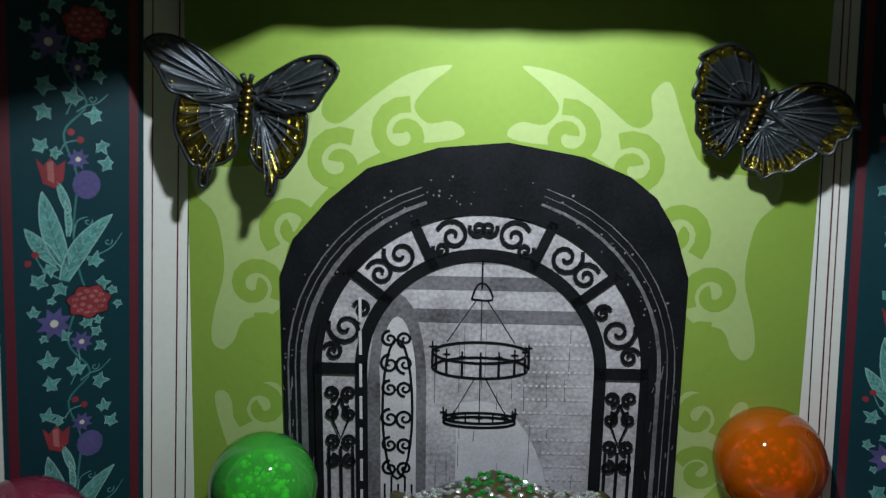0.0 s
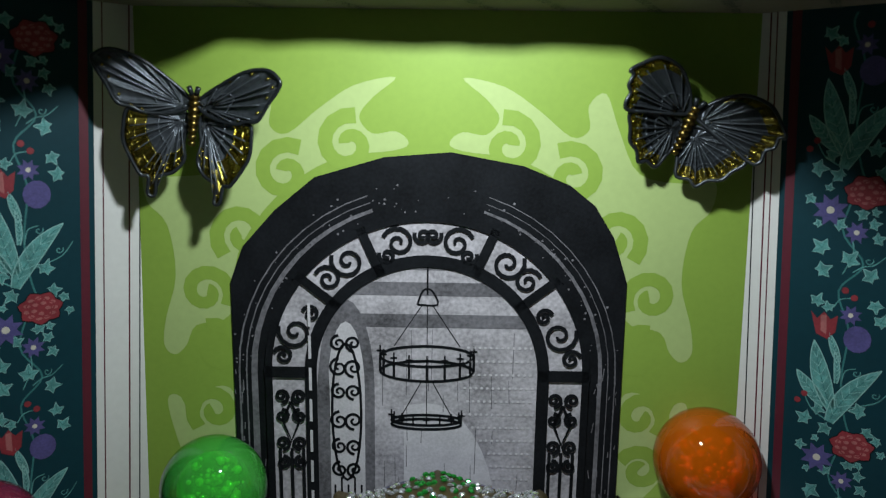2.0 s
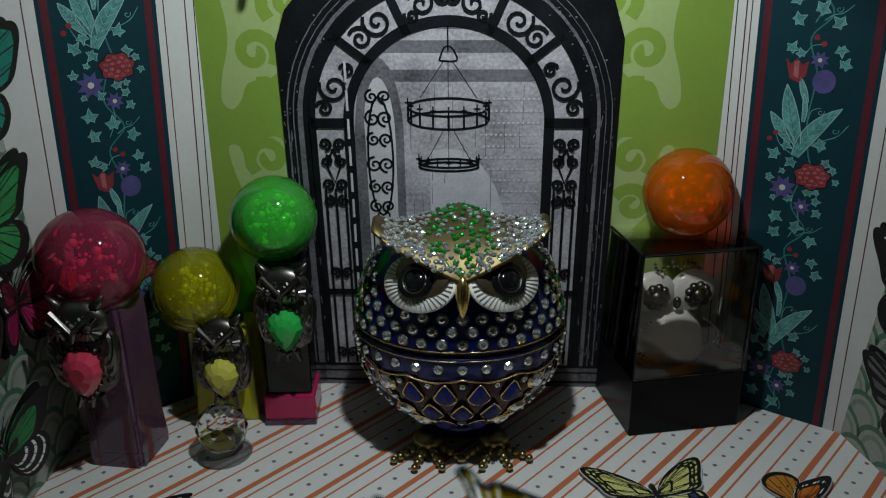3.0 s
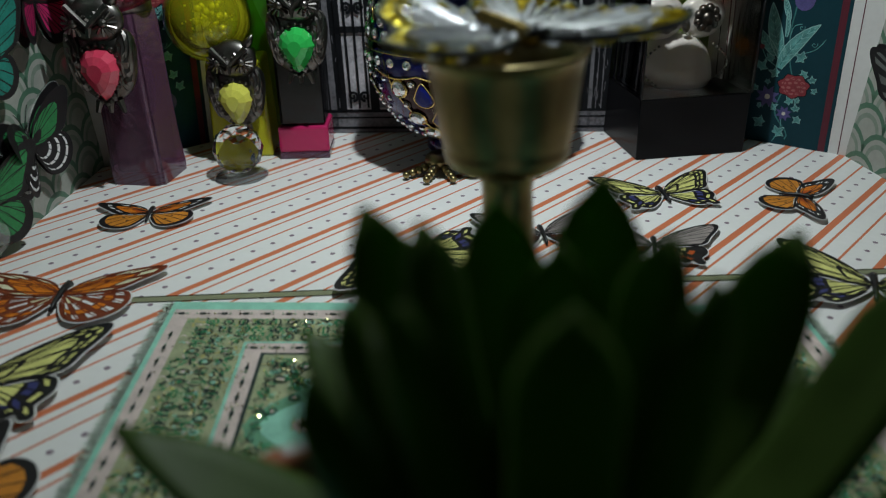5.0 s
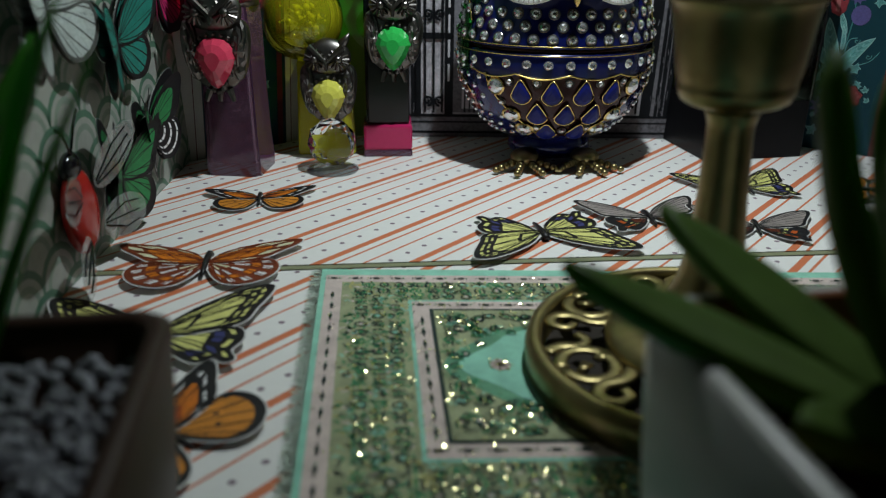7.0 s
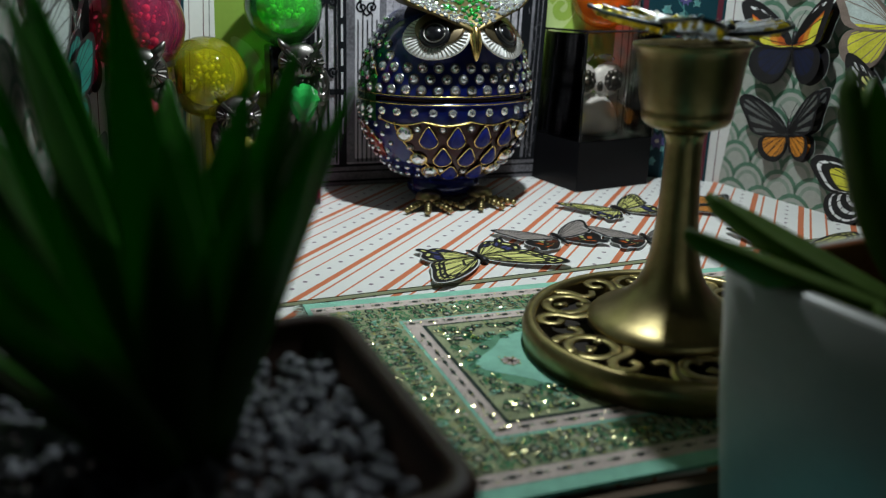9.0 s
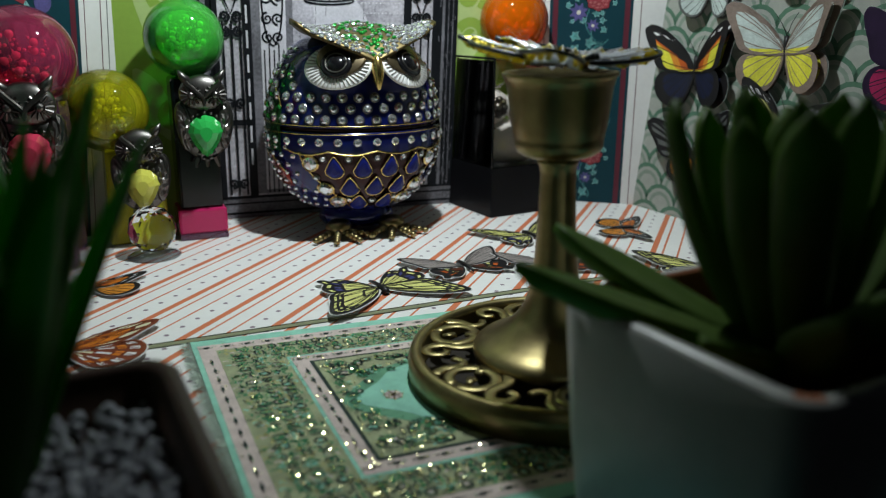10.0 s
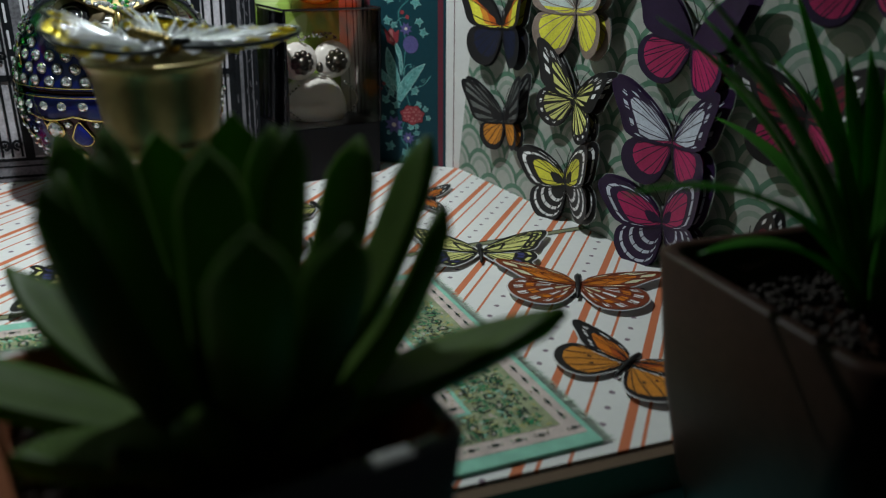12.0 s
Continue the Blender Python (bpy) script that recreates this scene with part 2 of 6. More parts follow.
def striped_paper(shift):
    """White paper with diagonal terracotta stripes and rows of small dots."""
    m = mat("striped_floor_paper", (0.74, 0.735, 0.715), 0.5, var=0.04)
    nt = m.node_tree
    b = nt.nodes["Principled BSDF"]
    base = b.inputs["Base Color"].links[0].from_socket
    tc = nt.nodes.new("ShaderNodeTexCoord")
    rot = nt.nodes.new("ShaderNodeMapping")
    rot.vector_type = "POINT"
    rot.inputs["Rotation"].default_value = (0, 0, radians(-STRIPE_DEG))
    nt.links.new(tc.outputs["Object"], rot.inputs["Vector"])
    sep = nt.nodes.new("ShaderNodeSeparateXYZ")
    nt.links.new(rot.outputs[0], sep.inputs[0])
    u, v = sep.outputs["Y"], sep.outputs["X"]
    f = frac_nodes(nt, u, STRIPE_STEP, shift)

    def band(at, w):
        return op(nt, "LESS_THAN", op(nt, "ABSOLUTE", op(nt, "SUBTRACT", f, at)), w / 2)

    lines = op(nt, "MAXIMUM", op(nt, "MAXIMUM", band(0.12, 0.115), band(0.63, 0.038)), band(0.93, 0.042))
    dv = op(nt, "SUBTRACT", frac_nodes(nt, v, 0.0084), 0.5)
    dots = None
    for at in (0.41,):
        du = op(nt, "MULTIPLY", op(nt, "SUBTRACT", f, at), STRIPE_STEP)
        dd = op(nt, "ADD", op(nt, "MULTIPLY", du, du), op(nt, "POWER", op(nt, "MULTIPLY", dv, 0.0084), 2.0))
        one = op(nt, "LESS_THAN", dd, 0.0009 ** 2)
        dots = one if dots is None else op(nt, "MAXIMUM", dots, one)
    mix1 = nt.nodes.new("ShaderNodeMixRGB")
    mix1.inputs[2].default_value = (0.58, 0.17, 0.075, 1)
    nt.links.new(lines, mix1.inputs[0])
    nt.links.new(base, mix1.inputs[1])
    mix2 = nt.nodes.new("ShaderNodeMixRGB")
    mix2.inputs[2].default_value = (0.22, 0.16, 0.20, 1)
    nt.links.new(dots, mix2.inputs[0])
    nt.links.new(mix1.outputs[0], mix2.inputs[1])
    nt.links.new(mix2.outputs[0], b.inputs["Base Color"])
    return m


STRIPE_DEG, STRIPE_STEP = 50.0, 0.0226
M["floor_back"], M["floor_front"] = striped_paper(0.014), striped_paper(0.27)

# ---- the setting: table, floor, walls, ceiling ----
# The cloth stops short; the near-black table added beyond stands in for shade.
tagged(link("table", box(-0.9, 0.9, -0.9, 0.7, -0.05, -0.0145, 0.004), M["shaded_table"]), "added table under the paper box, near black for the shade before the cloth", "table", kind="structure")
tagged(link("table_cloth", box(-0.5, 0.5, -0.085, 0.5, -0.0145, -0.0125), M["table"]), "plain teal cloth under the paper box", "cloth", kind="structure")


def outline_sheet(name, pts, z0, z1, material, label, category, parent=None):
    bm = bmesh.new()
    slab(bm, pts, z0, z1 - z0)
    ob = link(name, bm, material, parent)
    return tagged(ob, label, category, kind="structure")


SEAM_L, SEAM_R = (-0.15, 0.116), (0.20, 0.147)
outline_sheet("floor", [(-0.165, -0.004), (0.222, -0.004), (0.205, 0.15), (0.19, 0.26), (0.13, 0.296), (-0.10, 0.296), (-0.17, 0.24)], -0.012, -0.001, M["cardboard"],
              "brown cardboard base board under striped paper", "floor")
outline_sheet("floor_paper_front", [(-0.15, 0.0), (0.2155, 0.0), SEAM_R, SEAM_L], -0.001, 0.0, M["floor_front"], "white paper with terracotta diagonal stripes and dots", "floor paper")
outline_sheet("floor_paper_back", [(SEAM_L[0], SEAM_L[1] + 0.0005), (SEAM_R[0], SEAM_R[1] + 0.0005), (0.1775, 0.2545), (0.124, 0.2885), (-0.094, 0.2885), (-0.1535, 0.2335)], -0.001, 0.0006,
              M["floor_back"], "white striped paper sheet with a raised front edge", "floor paper")
M["seam"] = mat("olive_paper_edge", (0.20, 0.21, 0.12), 0.7, var=0.2)
bm = bmesh.new()
stroke(bm, [(SEAM_L[0], SEAM_L[1] - 0.0012), (SEAM_R[0], SEAM_R[1] - 0.0012)], 0.0028, z=0.0004)
tagged(link("trim_seam", bm, M["seam"]), "thin olive edge where two floor papers meet", "trim", kind="structure")

wall_back = link("wall_back", box(GREEN_X[0], GREEN_X[1], 0, CEIL + 0.01, -0.003, 0), M["green"])
wall_back.matrix_world = BACK_M
tagged(wall_back, "lime green paper wall with paler printed scrolls", "wall", kind="structure")
strip_r, STRIP_R_M, STRIP_R_W = wall_panel("wall_border_right", (GREEN_X[1], BACK_Y), CORNER_R, CEIL + 0.01, M["paper"], LEAN_DEG, after=0.016, label="white paper wall strip with a floral border")
strip_l, STRIP_L_M, STRIP_L_W = wall_panel("wall_border_left", CORNER_L, (GREEN_X[0], BACK_Y), CEIL + 0.01, M["paper"], LEAN_DEG, before=0.016, label="white paper wall strip with a floral border")
side_r, SIDE_R_M, SIDE_R_W = wall_panel("wall_right", CORNER_R, SIDE_R, CEIL, M["paper"], label="pale paper side wall printed with green scallops")
side_l, SIDE_L_M, SIDE_L_W = wall_panel("wall_left", SIDE_L, CORNER_L, CEIL, M["paper"], label="pale paper side wall printed with green scallops")

# ceiling of grey printed card with a torn hole that lets the lamp shine in
HOLE = (-0.034, 0.056, 0.06, 0.2265)
bm = bmesh.new()
rng = random.Random(4)
x0, x1, y0, y1 = HOLE
inner = []
for a, b in (((x0, y0), (x1, y0)), ((x1, y0), (x1, y1)), ((x1, y1), (x0, y1)), ((x0, y1), (x0, y0))):
    for i in range(14):
        t = i / 14
        inner.append((a[0] + (b[0] - a[0]) * t + rng.uniform(-0.0015, 0.0015), a[1] + (b[1] - a[1]) * t + rng.uniform(-0.0022, 0.0012)))
outer = []
for a, b in (((-0.19, 0.0), (0.24, 0.0)), ((0.24, 0.0), (0.24, 0.30)), ((0.24, 0.30), (-0.19, 0.30)), ((-0.19, 0.30), (-0.19, 0.0))):
    for i in range(14):
        t = i / 14
        outer.append((a[0] + (b[0] - a[0]) * t, a[1] + (b[1] - a[1]) * t))
n = len(inner)
rows = [[bm.verts.new((*p, z)) for p in ring] for ring, z in ((outer, CEIL), (inner, CEIL), (inner, CEIL + 0.004), (outer, CEIL + 0.004))]
for a, b in zip(rows, rows[1:] + rows[:1]):
    for i in range(n):
        bm.faces.new((a[i], a[(i + 1) % n], b[(i + 1) % n], b[i]))
bmesh.ops.recalc_face_normals(bm, faces=bm.faces[:])
tagged(link("ceiling", bm, M["card_grey"]), "grey printed cardboard ceiling with a torn opening", "ceiling", kind="structure")

# the floral borders
for strip, m, w, flip in ((strip_r, STRIP_R_M, STRIP_R_W, 1), (strip_l, STRIP_L_M, STRIP_L_W, -1)):
    def across(x):
        return x if flip > 0 else w - x
    def band(name, a, b, material, z):
        bm = bmesh.new()
        slab(bm, [(across(a), 0.0), (across(b), 0.0), (across(b), CEIL + 0.008), (across(a), CEIL + 0.008)], z, 0.0001)
        return part(name, bm, material, strip)
    e = 0.0 if flip > 0 else 0.0065
    band("teal_ground", 0.0145 + e, w - 0.0075, M["teal_paper"], 0.0001)
    band("red_line", 0.0095, 0.0100, M["maroon"], 0.0001)
    band("red_line", 0.0115 + e, 0.0119 + e, M["maroon"], 0.0001)
    band("red_line", w - 0.0035, w - 0.0031, M["maroon"], 0.0001)
    band("dark_line", 0.0060, 0.0064, M["print_black"], 0.0001)
    band("maroon_band", 0.0162 + e, 0.0190 + e, M["maroon"], 0.0003)
    band("maroon_band", w - 0.0118, w - 0.0090, M["maroon"], 0.0003)


# ---- printed scrolls of the back wall ----
DX, DTOP, DS = 0.009, 0.209, 0.000196      # the axis of the wall's print, the arch's top, metres to a unit of the drawing


def wp(px, py):
    return DX + (px - 697) * DS, DTOP - (py - 297) * DS


def scroll_shape(bm, pts, w0, w1, z, idx=0, mirror=True):
    path = smooth_path([wp(*p) for p in pts], closed=False, n=6)
    stroke(bm, path, w0 * DS, w1 * DS, z, idx)
    if mirror:
        stroke(bm, [(2 * DX - x, y) for x, y in path][::-1], w1 * DS, w0 * DS, z, idx)


bm = bmesh.new()
for pts in ([(640, 172), (570, 186), (510, 225), (455, 268), (425, 255), (428, 215), (400, 195), (375, 255), (335, 330), (250, 345), (205, 342), (208, 390), (240, 430), (250, 520), (228, 600), (222, 650), (240, 668), (262, 650), (282, 612), (345, 590), (362, 480), (430, 380), (530, 312), (640, 294), (662, 280), (640, 262), (600, 266), (578, 238), (602, 205)],
            [(222, 755), (246, 750), (268, 800), (300, 735), (345, 740), (352, 850), (330, 960), (262, 900), (235, 830)],
            [(212, 960), (262, 985), (300, 1050), (345, 1080), (335, 1160), (262, 1120), (225, 1050)]):
    ring = smooth_path([wp(*p) for p in pts], True, 4)
    slab(bm, ring, 0.0, 0.00015)
    slab(bm, [(2 * DX - x, y) for x, y in ring], 0.0, 0.00015)
part("pale_scrolls", bm, M["green2"], wall_back)
bm = bmesh.new()
for cx, cy, r, a0, hand in ((450, 335, 46, 2.6, -1), (560, 285, 46, 2.9, -1), (372, 445, 46, 2.4, 1), (302, 550, 42, 1.0, -1), (318, 655, 42, 0.4, 1), (308, 775, 42, 2.4, 1), (300, 880, 38, 2.0, -1), (300, 1080, 36, 2, -1)):
    x, y = wp(cx, cy)
    for s in (1, -1):
        path = spiral(x if s > 0 else 2 * DX - x, y, r * DS * 1.1, 1.25, a0 if s > 0 else math.pi - a0, hand * s)
        stroke(bm, path, 20 * DS, 27 * DS, 0.0003)
part("lime_curls", bm, M["green"], wall_back)

# ---- the paper door: a printed arch with ironwork ----
door = thing("arched_door_print", "black and white paper cut-out of an arched iron door", "paper cutout", BACK_M)
CX, CY = DX, 0.131


def arc(r, a0, a1, n=20, cx=CX, cy=CY):
    return [(cx + r * math.cos(radians(a0 + (a1 - a0) * i / n)), cy + r * math.sin(radians(a0 + (a1 - a0) * i / n))) for i in range(n + 1)]


def arch(r, bottom=0.0):
    return [(CX - r, bottom), (CX + r, bottom)] + arc(r, 0, 180, 28)


outline = [(CX - 0.069, 0.001), (CX + 0.070, 0.001), wp(1047, 520), wp(1020, 440), wp(985, 385), wp(940, 350), wp(860, 318), wp(735, 296), wp(620, 306), wp(500, 342), wp(430, 400), wp(372, 465), wp(348, 530)]
bm = bmesh.new()
slab(bm, outline, 0.0003, 0.0006)
part("black_surround", bm, M["print_black"], door)
rng = random.Random(7)
bm = bmesh.new()
for r, w, k in ((0.0612, 0.0030, 1), (0.0665, 0.0009, 1), (0.0640, 0.0007, 1)):
    path = [(CX - r, 0.002)] + [(CX - r, 0.131 * i / 8) for i in range(1, 8)] + arc(r, 180, 108, 10)
    stroke(bm, path, w, w * 0.4, 0.0011)
    stroke(bm, [(2 * CX - x, y) for x, y in path], w * 0.6, w * 0.3, 0.0011)
for i in range(90):
    a, r = rng.uniform(0, 180), rng.uniform(0.058, 0.069)
    x, y = CX + r * math.cos(radians(a)), CY + r * math.sin(radians(a))
    slab(bm, circle(x, y, rng.uniform(0.0002, 0.0005), 5), 0.0010, 0.0001)
for i in range(110):
    s, y = rng.choice((-1, 1)), rng.uniform(0.003, 0.13)
    x = CX + s * rng.uniform(0.058, 0.0685)
    stroke(bm, [(x, y), (x + rng.uniform(-0.0006, 0.0006), y + rng.uniform(0.001, 0.005))], 0.0004, 0.0003, 0.00105)
part("worn_highlights", bm, M["print_mid"], door)["kind"] = "stuff"
bm = bmesh.new()
slab(bm, arch(0.0555, 0.013), 0.0009, 0.0002)
part("pale_band", bm, M["print_grey"], door)
bm = bmesh.new()
slab(bm, [(CX - 0.069, 0.001), (CX + 0.07, 0.001), (CX + 0.07, 0.0125), (CX - 0.069, 0.0125)], 0.0009, 0.0002)
part("door_step", bm, M["print_mid"], door)
bm = bmesh.new()
for y0, h in ((0.003, 0.0012), (0.0085, 0.0008), (0.0115, 0.0014)):
    slab(bm, [(CX - 0.069, y0), (CX + 0.07, y0), (CX + 0.07, y0 + h), (CX - 0.069, y0 + h)], 0.00115, 0.0001)
part("step_shadow", bm, M["print_black"], door)
# the view through the door
bm = bmesh.new()
slab(bm, arch(0.0405, 0.014), 0.0012, 0.0001)
part("room_view", bm, M["print_grey"], door)
bm = bmesh.new()
slab(bm, [(CX + 0.010, 0.030), (CX + 0.0395, 0.030), (CX + 0.0395, 0.146), (CX + 0.010, 0.146)], 0.00122, 0.00002)
part("dotted_wall", bm, mat("printed_wall_grey", (0.28, 0.27, 0.29), 0.5, var=0.3, scale=900), door)
M["print_light"] = mat("printed_light_grey", (0.56, 0.54, 0.57), 0.5, var=0.2, scale=1200)
bm = bmesh.new()
slab(bm, [(CX - 0.008, 0.014), (CX + 0.026, 0.014), (CX + 0.026, 0.070)] + [(CX + 0.026 * math.cos(radians(a)), 0.07 + 0.05 * math.sin(radians(a))) for a in range(10, 100, 10)] + [(CX - 0.008, 0.119)], 0.00125, 0.0001)
part("pale_alcove", bm, M["print_light"], door)
bm = bmesh.new()
for y, h, x0, x1 in ((0.162, 0.0048, -0.026, 0.026), (0.1505, 0.0048, -0.036, 0.0385), (0.1695, 0.0015, -0.012, 0.012)):
    slab(bm, [(CX + x0, y - h / 2), (CX + x1, y - h / 2), (CX + x1, y + h / 2), (CX + x0, y + h / 2)], 0.0013, 0.0001)
dots = bmesh.new()
for i in range(13):
    for j in range(22):
        x, y = CX + 0.0135 + i * 0.002 + (0.001 if j % 2 else 0), 0.036 + j * 0.005
        if math.hypot((x - CX) / 0.026, (y - 0.07) / 0.05) > 1.03 and x < CX + 0.0385 and y < 0.146:
            slab(dots, circle(x, y, 0.00055, 6), 0.0014, 0.0001)
for x0, w, y1 in ((-0.012, 0.009, 0.058), (0.003, 0.006, 0.056), (-0.003, 0.003, 0.036)):
    slab(bm, [(CX + x0, 0.03), (CX + x0 + w, 0.03), (CX + x0 + w, y1 - w / 2)] + [(CX + x0 + w / 2 + w / 2 * math.cos(radians(a)), y1 - w / 2 + w / 2 * math.sin(radians(a))) for a in range(20, 180, 20)] + [(CX + x0, y1 - w / 2)], 0.0014, 0.0001)
for i in range(60):
    x = CX + rng.uniform(-0.016, 0.038)
    y = rng.uniform(0.016, 0.13)
    stroke(bm, [(x, y), (x + rng.uniform(-0.0004, 0.0004), y + rng.uniform(0.004, 0.02))], 0.0003, 0.0002, 0.00142)
part("grey_shading", bm, M["print_mid"], door)["kind"] = "stuff"
part("wallpaper_dots", dots, M["print_light"], door)["kind"] = "stuff"
# hanging ring lamps in the picture
bm = bmesh.new()
for cy, rx, ry, top in ((0.1375, 0.0165, 0.0038, 0.156), (0.1135, 0.0125, 0.002, 0.128)):
    for dy in (0, -0.0055 if rx > 0.014 else -0.0015):
        path = [(CX + rx * math.cos(2 * math.pi * i / 30), cy + dy + ry * math.sin(2 * math.pi * i / 30)) for i in range(31)]
        stroke(bm, path, 0.0010, z=0.0015)
    for k in range(9):
        a = math.pi + math.pi * k / 8
        x, y = CX + rx * math.cos(a), cy + ry * math.sin(a)
        if rx > 0.014:
            stroke(bm, [(x, y - 0.0055), (x, y)], 0.0009, z=0.0015)
        stroke(bm, [(x, y), (x, y + 0.004)], 0.0006, z=0.0015)
        stroke(bm, [(x - 0.0012, y + 0.002), (x + 0.0012, y + 0.002)], 0.0007, z=0.0015)
    for s in (-1, 0, 1):
        stroke(bm, [(CX + s * rx * 0.7, cy + ry), (CX + s * 0.002, top)], 0.0003, z=0.0015)
stroke(bm, [(CX, 0.171), (CX, 0.160)], 0.0006, z=0.0015)
stroke(bm, smooth_path([(CX - 0.0035, 0.1565), (CX - 0.0015, 0.1615), (CX + 0.0015, 0.1615), (CX + 0.0035, 0.1565), (CX - 0.0035, 0.1565)], False, 4), 0.0007, z=0.0015)
part("ring_lamp_print", bm, M["print_black"], door)
# the open leaf
bm = bmesh.new()
LX = CX - 0.0285
leaf = [(LX - 0.0105, 0.014), (LX + 0.010, 0.014), (LX + 0.010, 0.125)] + [(LX + 0.010 * math.cos(radians(a)), 0.125 + 0.033 * math.sin(radians(a))) for a in range(15, 180, 15)] + [(LX - 0.0105, 0.125)]
slab(bm, leaf, 0.0014, 0.0001)
part("open_leaf", bm, M["print_mid"], door)
bm = bmesh.new()
slab(bm, [(LX - 0.0060, 0.016), (LX + 0.0065, 0.016), (LX + 0.0065, 0.125)] + [(LX + 0.0065 * math.cos(radians(a)), 0.125 + 0.025 * math.sin(radians(a))) for a in range(15, 180, 15)] + [(LX - 0.006, 0.125)], 0.0016, 0.0001)
part("leaf_glass", bm, M["print_light"], door)
# ironwork
bm = bmesh.new()
Z = 0.0019


def line(pts, w, w1=None):
    stroke(bm, pts, w, w1, Z)


line([(CX - 0.041, 0.013)] + arc(0.041, 180, 0, 40) + [(CX + 0.041, 0.013)], 0.0042)
line([(CX - 0.056, 0.013)] + arc(0.056, 180, 0, 40) + [(CX + 0.056, 0.013)], 0.0026)
for s in (-1, 1):
    line([(CX + s * 0.0575, CY), (CX + s * 0.039, CY)], 0.0042)
    line([(CX + s * 0.0575, 0.052), (CX + s * 0.039, 0.052)], 0.003)
for a in (38, 66, 114, 142):
    line([(CX + r * math.cos(radians(a)), CY + r * math.sin(radians(a))) for r in (0.039, 0.058)], 0.0032)


def curl(x, y, r, a0, hand, w=0.0011):
    line(spiral(x, y, r, 1.5, radians(a0), hand, 20, 0.12), w, w * 1.3)


for s in (-1, 1):
    for a, rr, r, hand in ((18, 0.0485, 0.0062, 1), (45, 0.0485, 0.0048, -1), (56, 0.049, 0.006, 1), (78, 0.0485, 0.0056, -1), (88, 0.050, 0.003, 1), (28, 0.046, 0.003, -1), (7, 0.051, 0.0035, -1), (72, 0.045, 0.003, 1)):
        x, y = CX + s * rr * math.cos(radians(a)), CY + rr * math.sin(radians(a))
        curl(x, y, r, 200 if s > 0 else -20, hand * s)
    xc = CX + s * 0.0485
    for y in (0.122, 0.104):
        for q in (-1, 1):
            curl(xc + q * 0.0032, y, 0.0027, 90, q)
            curl(xc + q * 0.0032, y - 0.0075, 0.0025, -90, -q)
    line([(xc, 0.120), (xc + 0.003, 0.1125), (xc, 0.105), (xc - 0.003, 0.1125), (xc, 0.120)], 0.0010)
    for q in (-0.0042, 0, 0.0042):
        line([(xc + q, 0.014), (xc + q, 0.102)], 0.0011)
    for q in (-1, 1):
        curl(xc + q * 0.003, 0.02, 0.0026, 90, q)
        curl(xc + q * 0.003, 0.062, 0.0026, 90, q)
for i in range(5):
    x = LX - 0.0045 + i * 0.0024
    line([(x, 0.014), (x, 0.088 + 0.003 * (i % 2))], 0.0007)
for y, r in ((0.142, 0.003), (0.133, 0.0035), (0.124, 0.003), (0.113, 0.0035), (0.103, 0.003), (0.094, 0.003)):
    for q in (-1, 1):
        curl(LX + q * 0.0026, y, r, 90 * q, q, 0.0008)
line([(LX + 0.0052 * math.cos(2 * math.pi * i / 24), 0.116 + 0.026 * math.sin(2 * math.pi * i / 24)) for i in range(25)], 0.0009)
for i in range(7):
    x = CX - 0.0135 + i * 0.0021
    line([(x, 0.014), (x, 0.066 - 0.002 * i)], 0.0005)
part("ironwork", bm, M["print_black"], door)
bm = bmesh.new()
for i in range(11):
    y = 0.03 + i * 0.0118
    slab(bm, [(CX - 0.0417, y), (CX - 0.0407, y), (CX - 0.0407, y + 0.0085), (CX - 0.0417, y + 0.0085)], 0.0021, 0.0001)
part("hinge_gaps", bm, M["print_light"], door)

# ---- floral print of the borders ----
M["ivy"] = mat("printed_ivy", (0.085, 0.26, 0.25), 0.5, var=0.6, scale=3500)
M["ivy_pale"] = mat("printed_pale_edge", (0.24, 0.46, 0.44), 0.5, var=0.2, scale=1500)
M["ivy_dark"] = mat("printed_stem", (0.03, 0.15, 0.15), 0.5, var=0.3, scale=1500)
M["rose"] = mat("printed_rose", (0.22, 0.025, 0.035), 0.5, var=0.3, scale=1500)
M["rose_pale"] = mat("printed_rose_highlight", (0.34, 0.11, 0.11), 0.5, var=0.3, scale=1500)
M["violet"] = mat("printed_violet", (0.075, 0.065, 0.20), 0.5, var=0.35, scale=1500)
M["pale"] = mat("printed_flower_eye", (0.55, 0.52, 0.45), 0.5)


def ivy(bm, x, y, r, a, idx=0, z=0.0005):
    pts = []
    for k in range(10):
        t = a + 2 * math.pi * k / 10
        rr = r * ((1.0, 0.45, 0.85, 0.45, 0.6, 0.25, 0.6, 0.45, 0.85, 0.45)[k])
        pts.append((x + rr * math.cos(t), y + rr * math.sin(t)))
    slab(bm, pts, z, 0.0001, idx)
    stroke(bm, pts + pts[:1], 0.00022, z=z + 0.00018, idx=2)
    for k in (0, 2, 8):
        stroke(bm, [(x, y), pts[k]], 0.00022, 0.0001, z + 0.0002, 1)


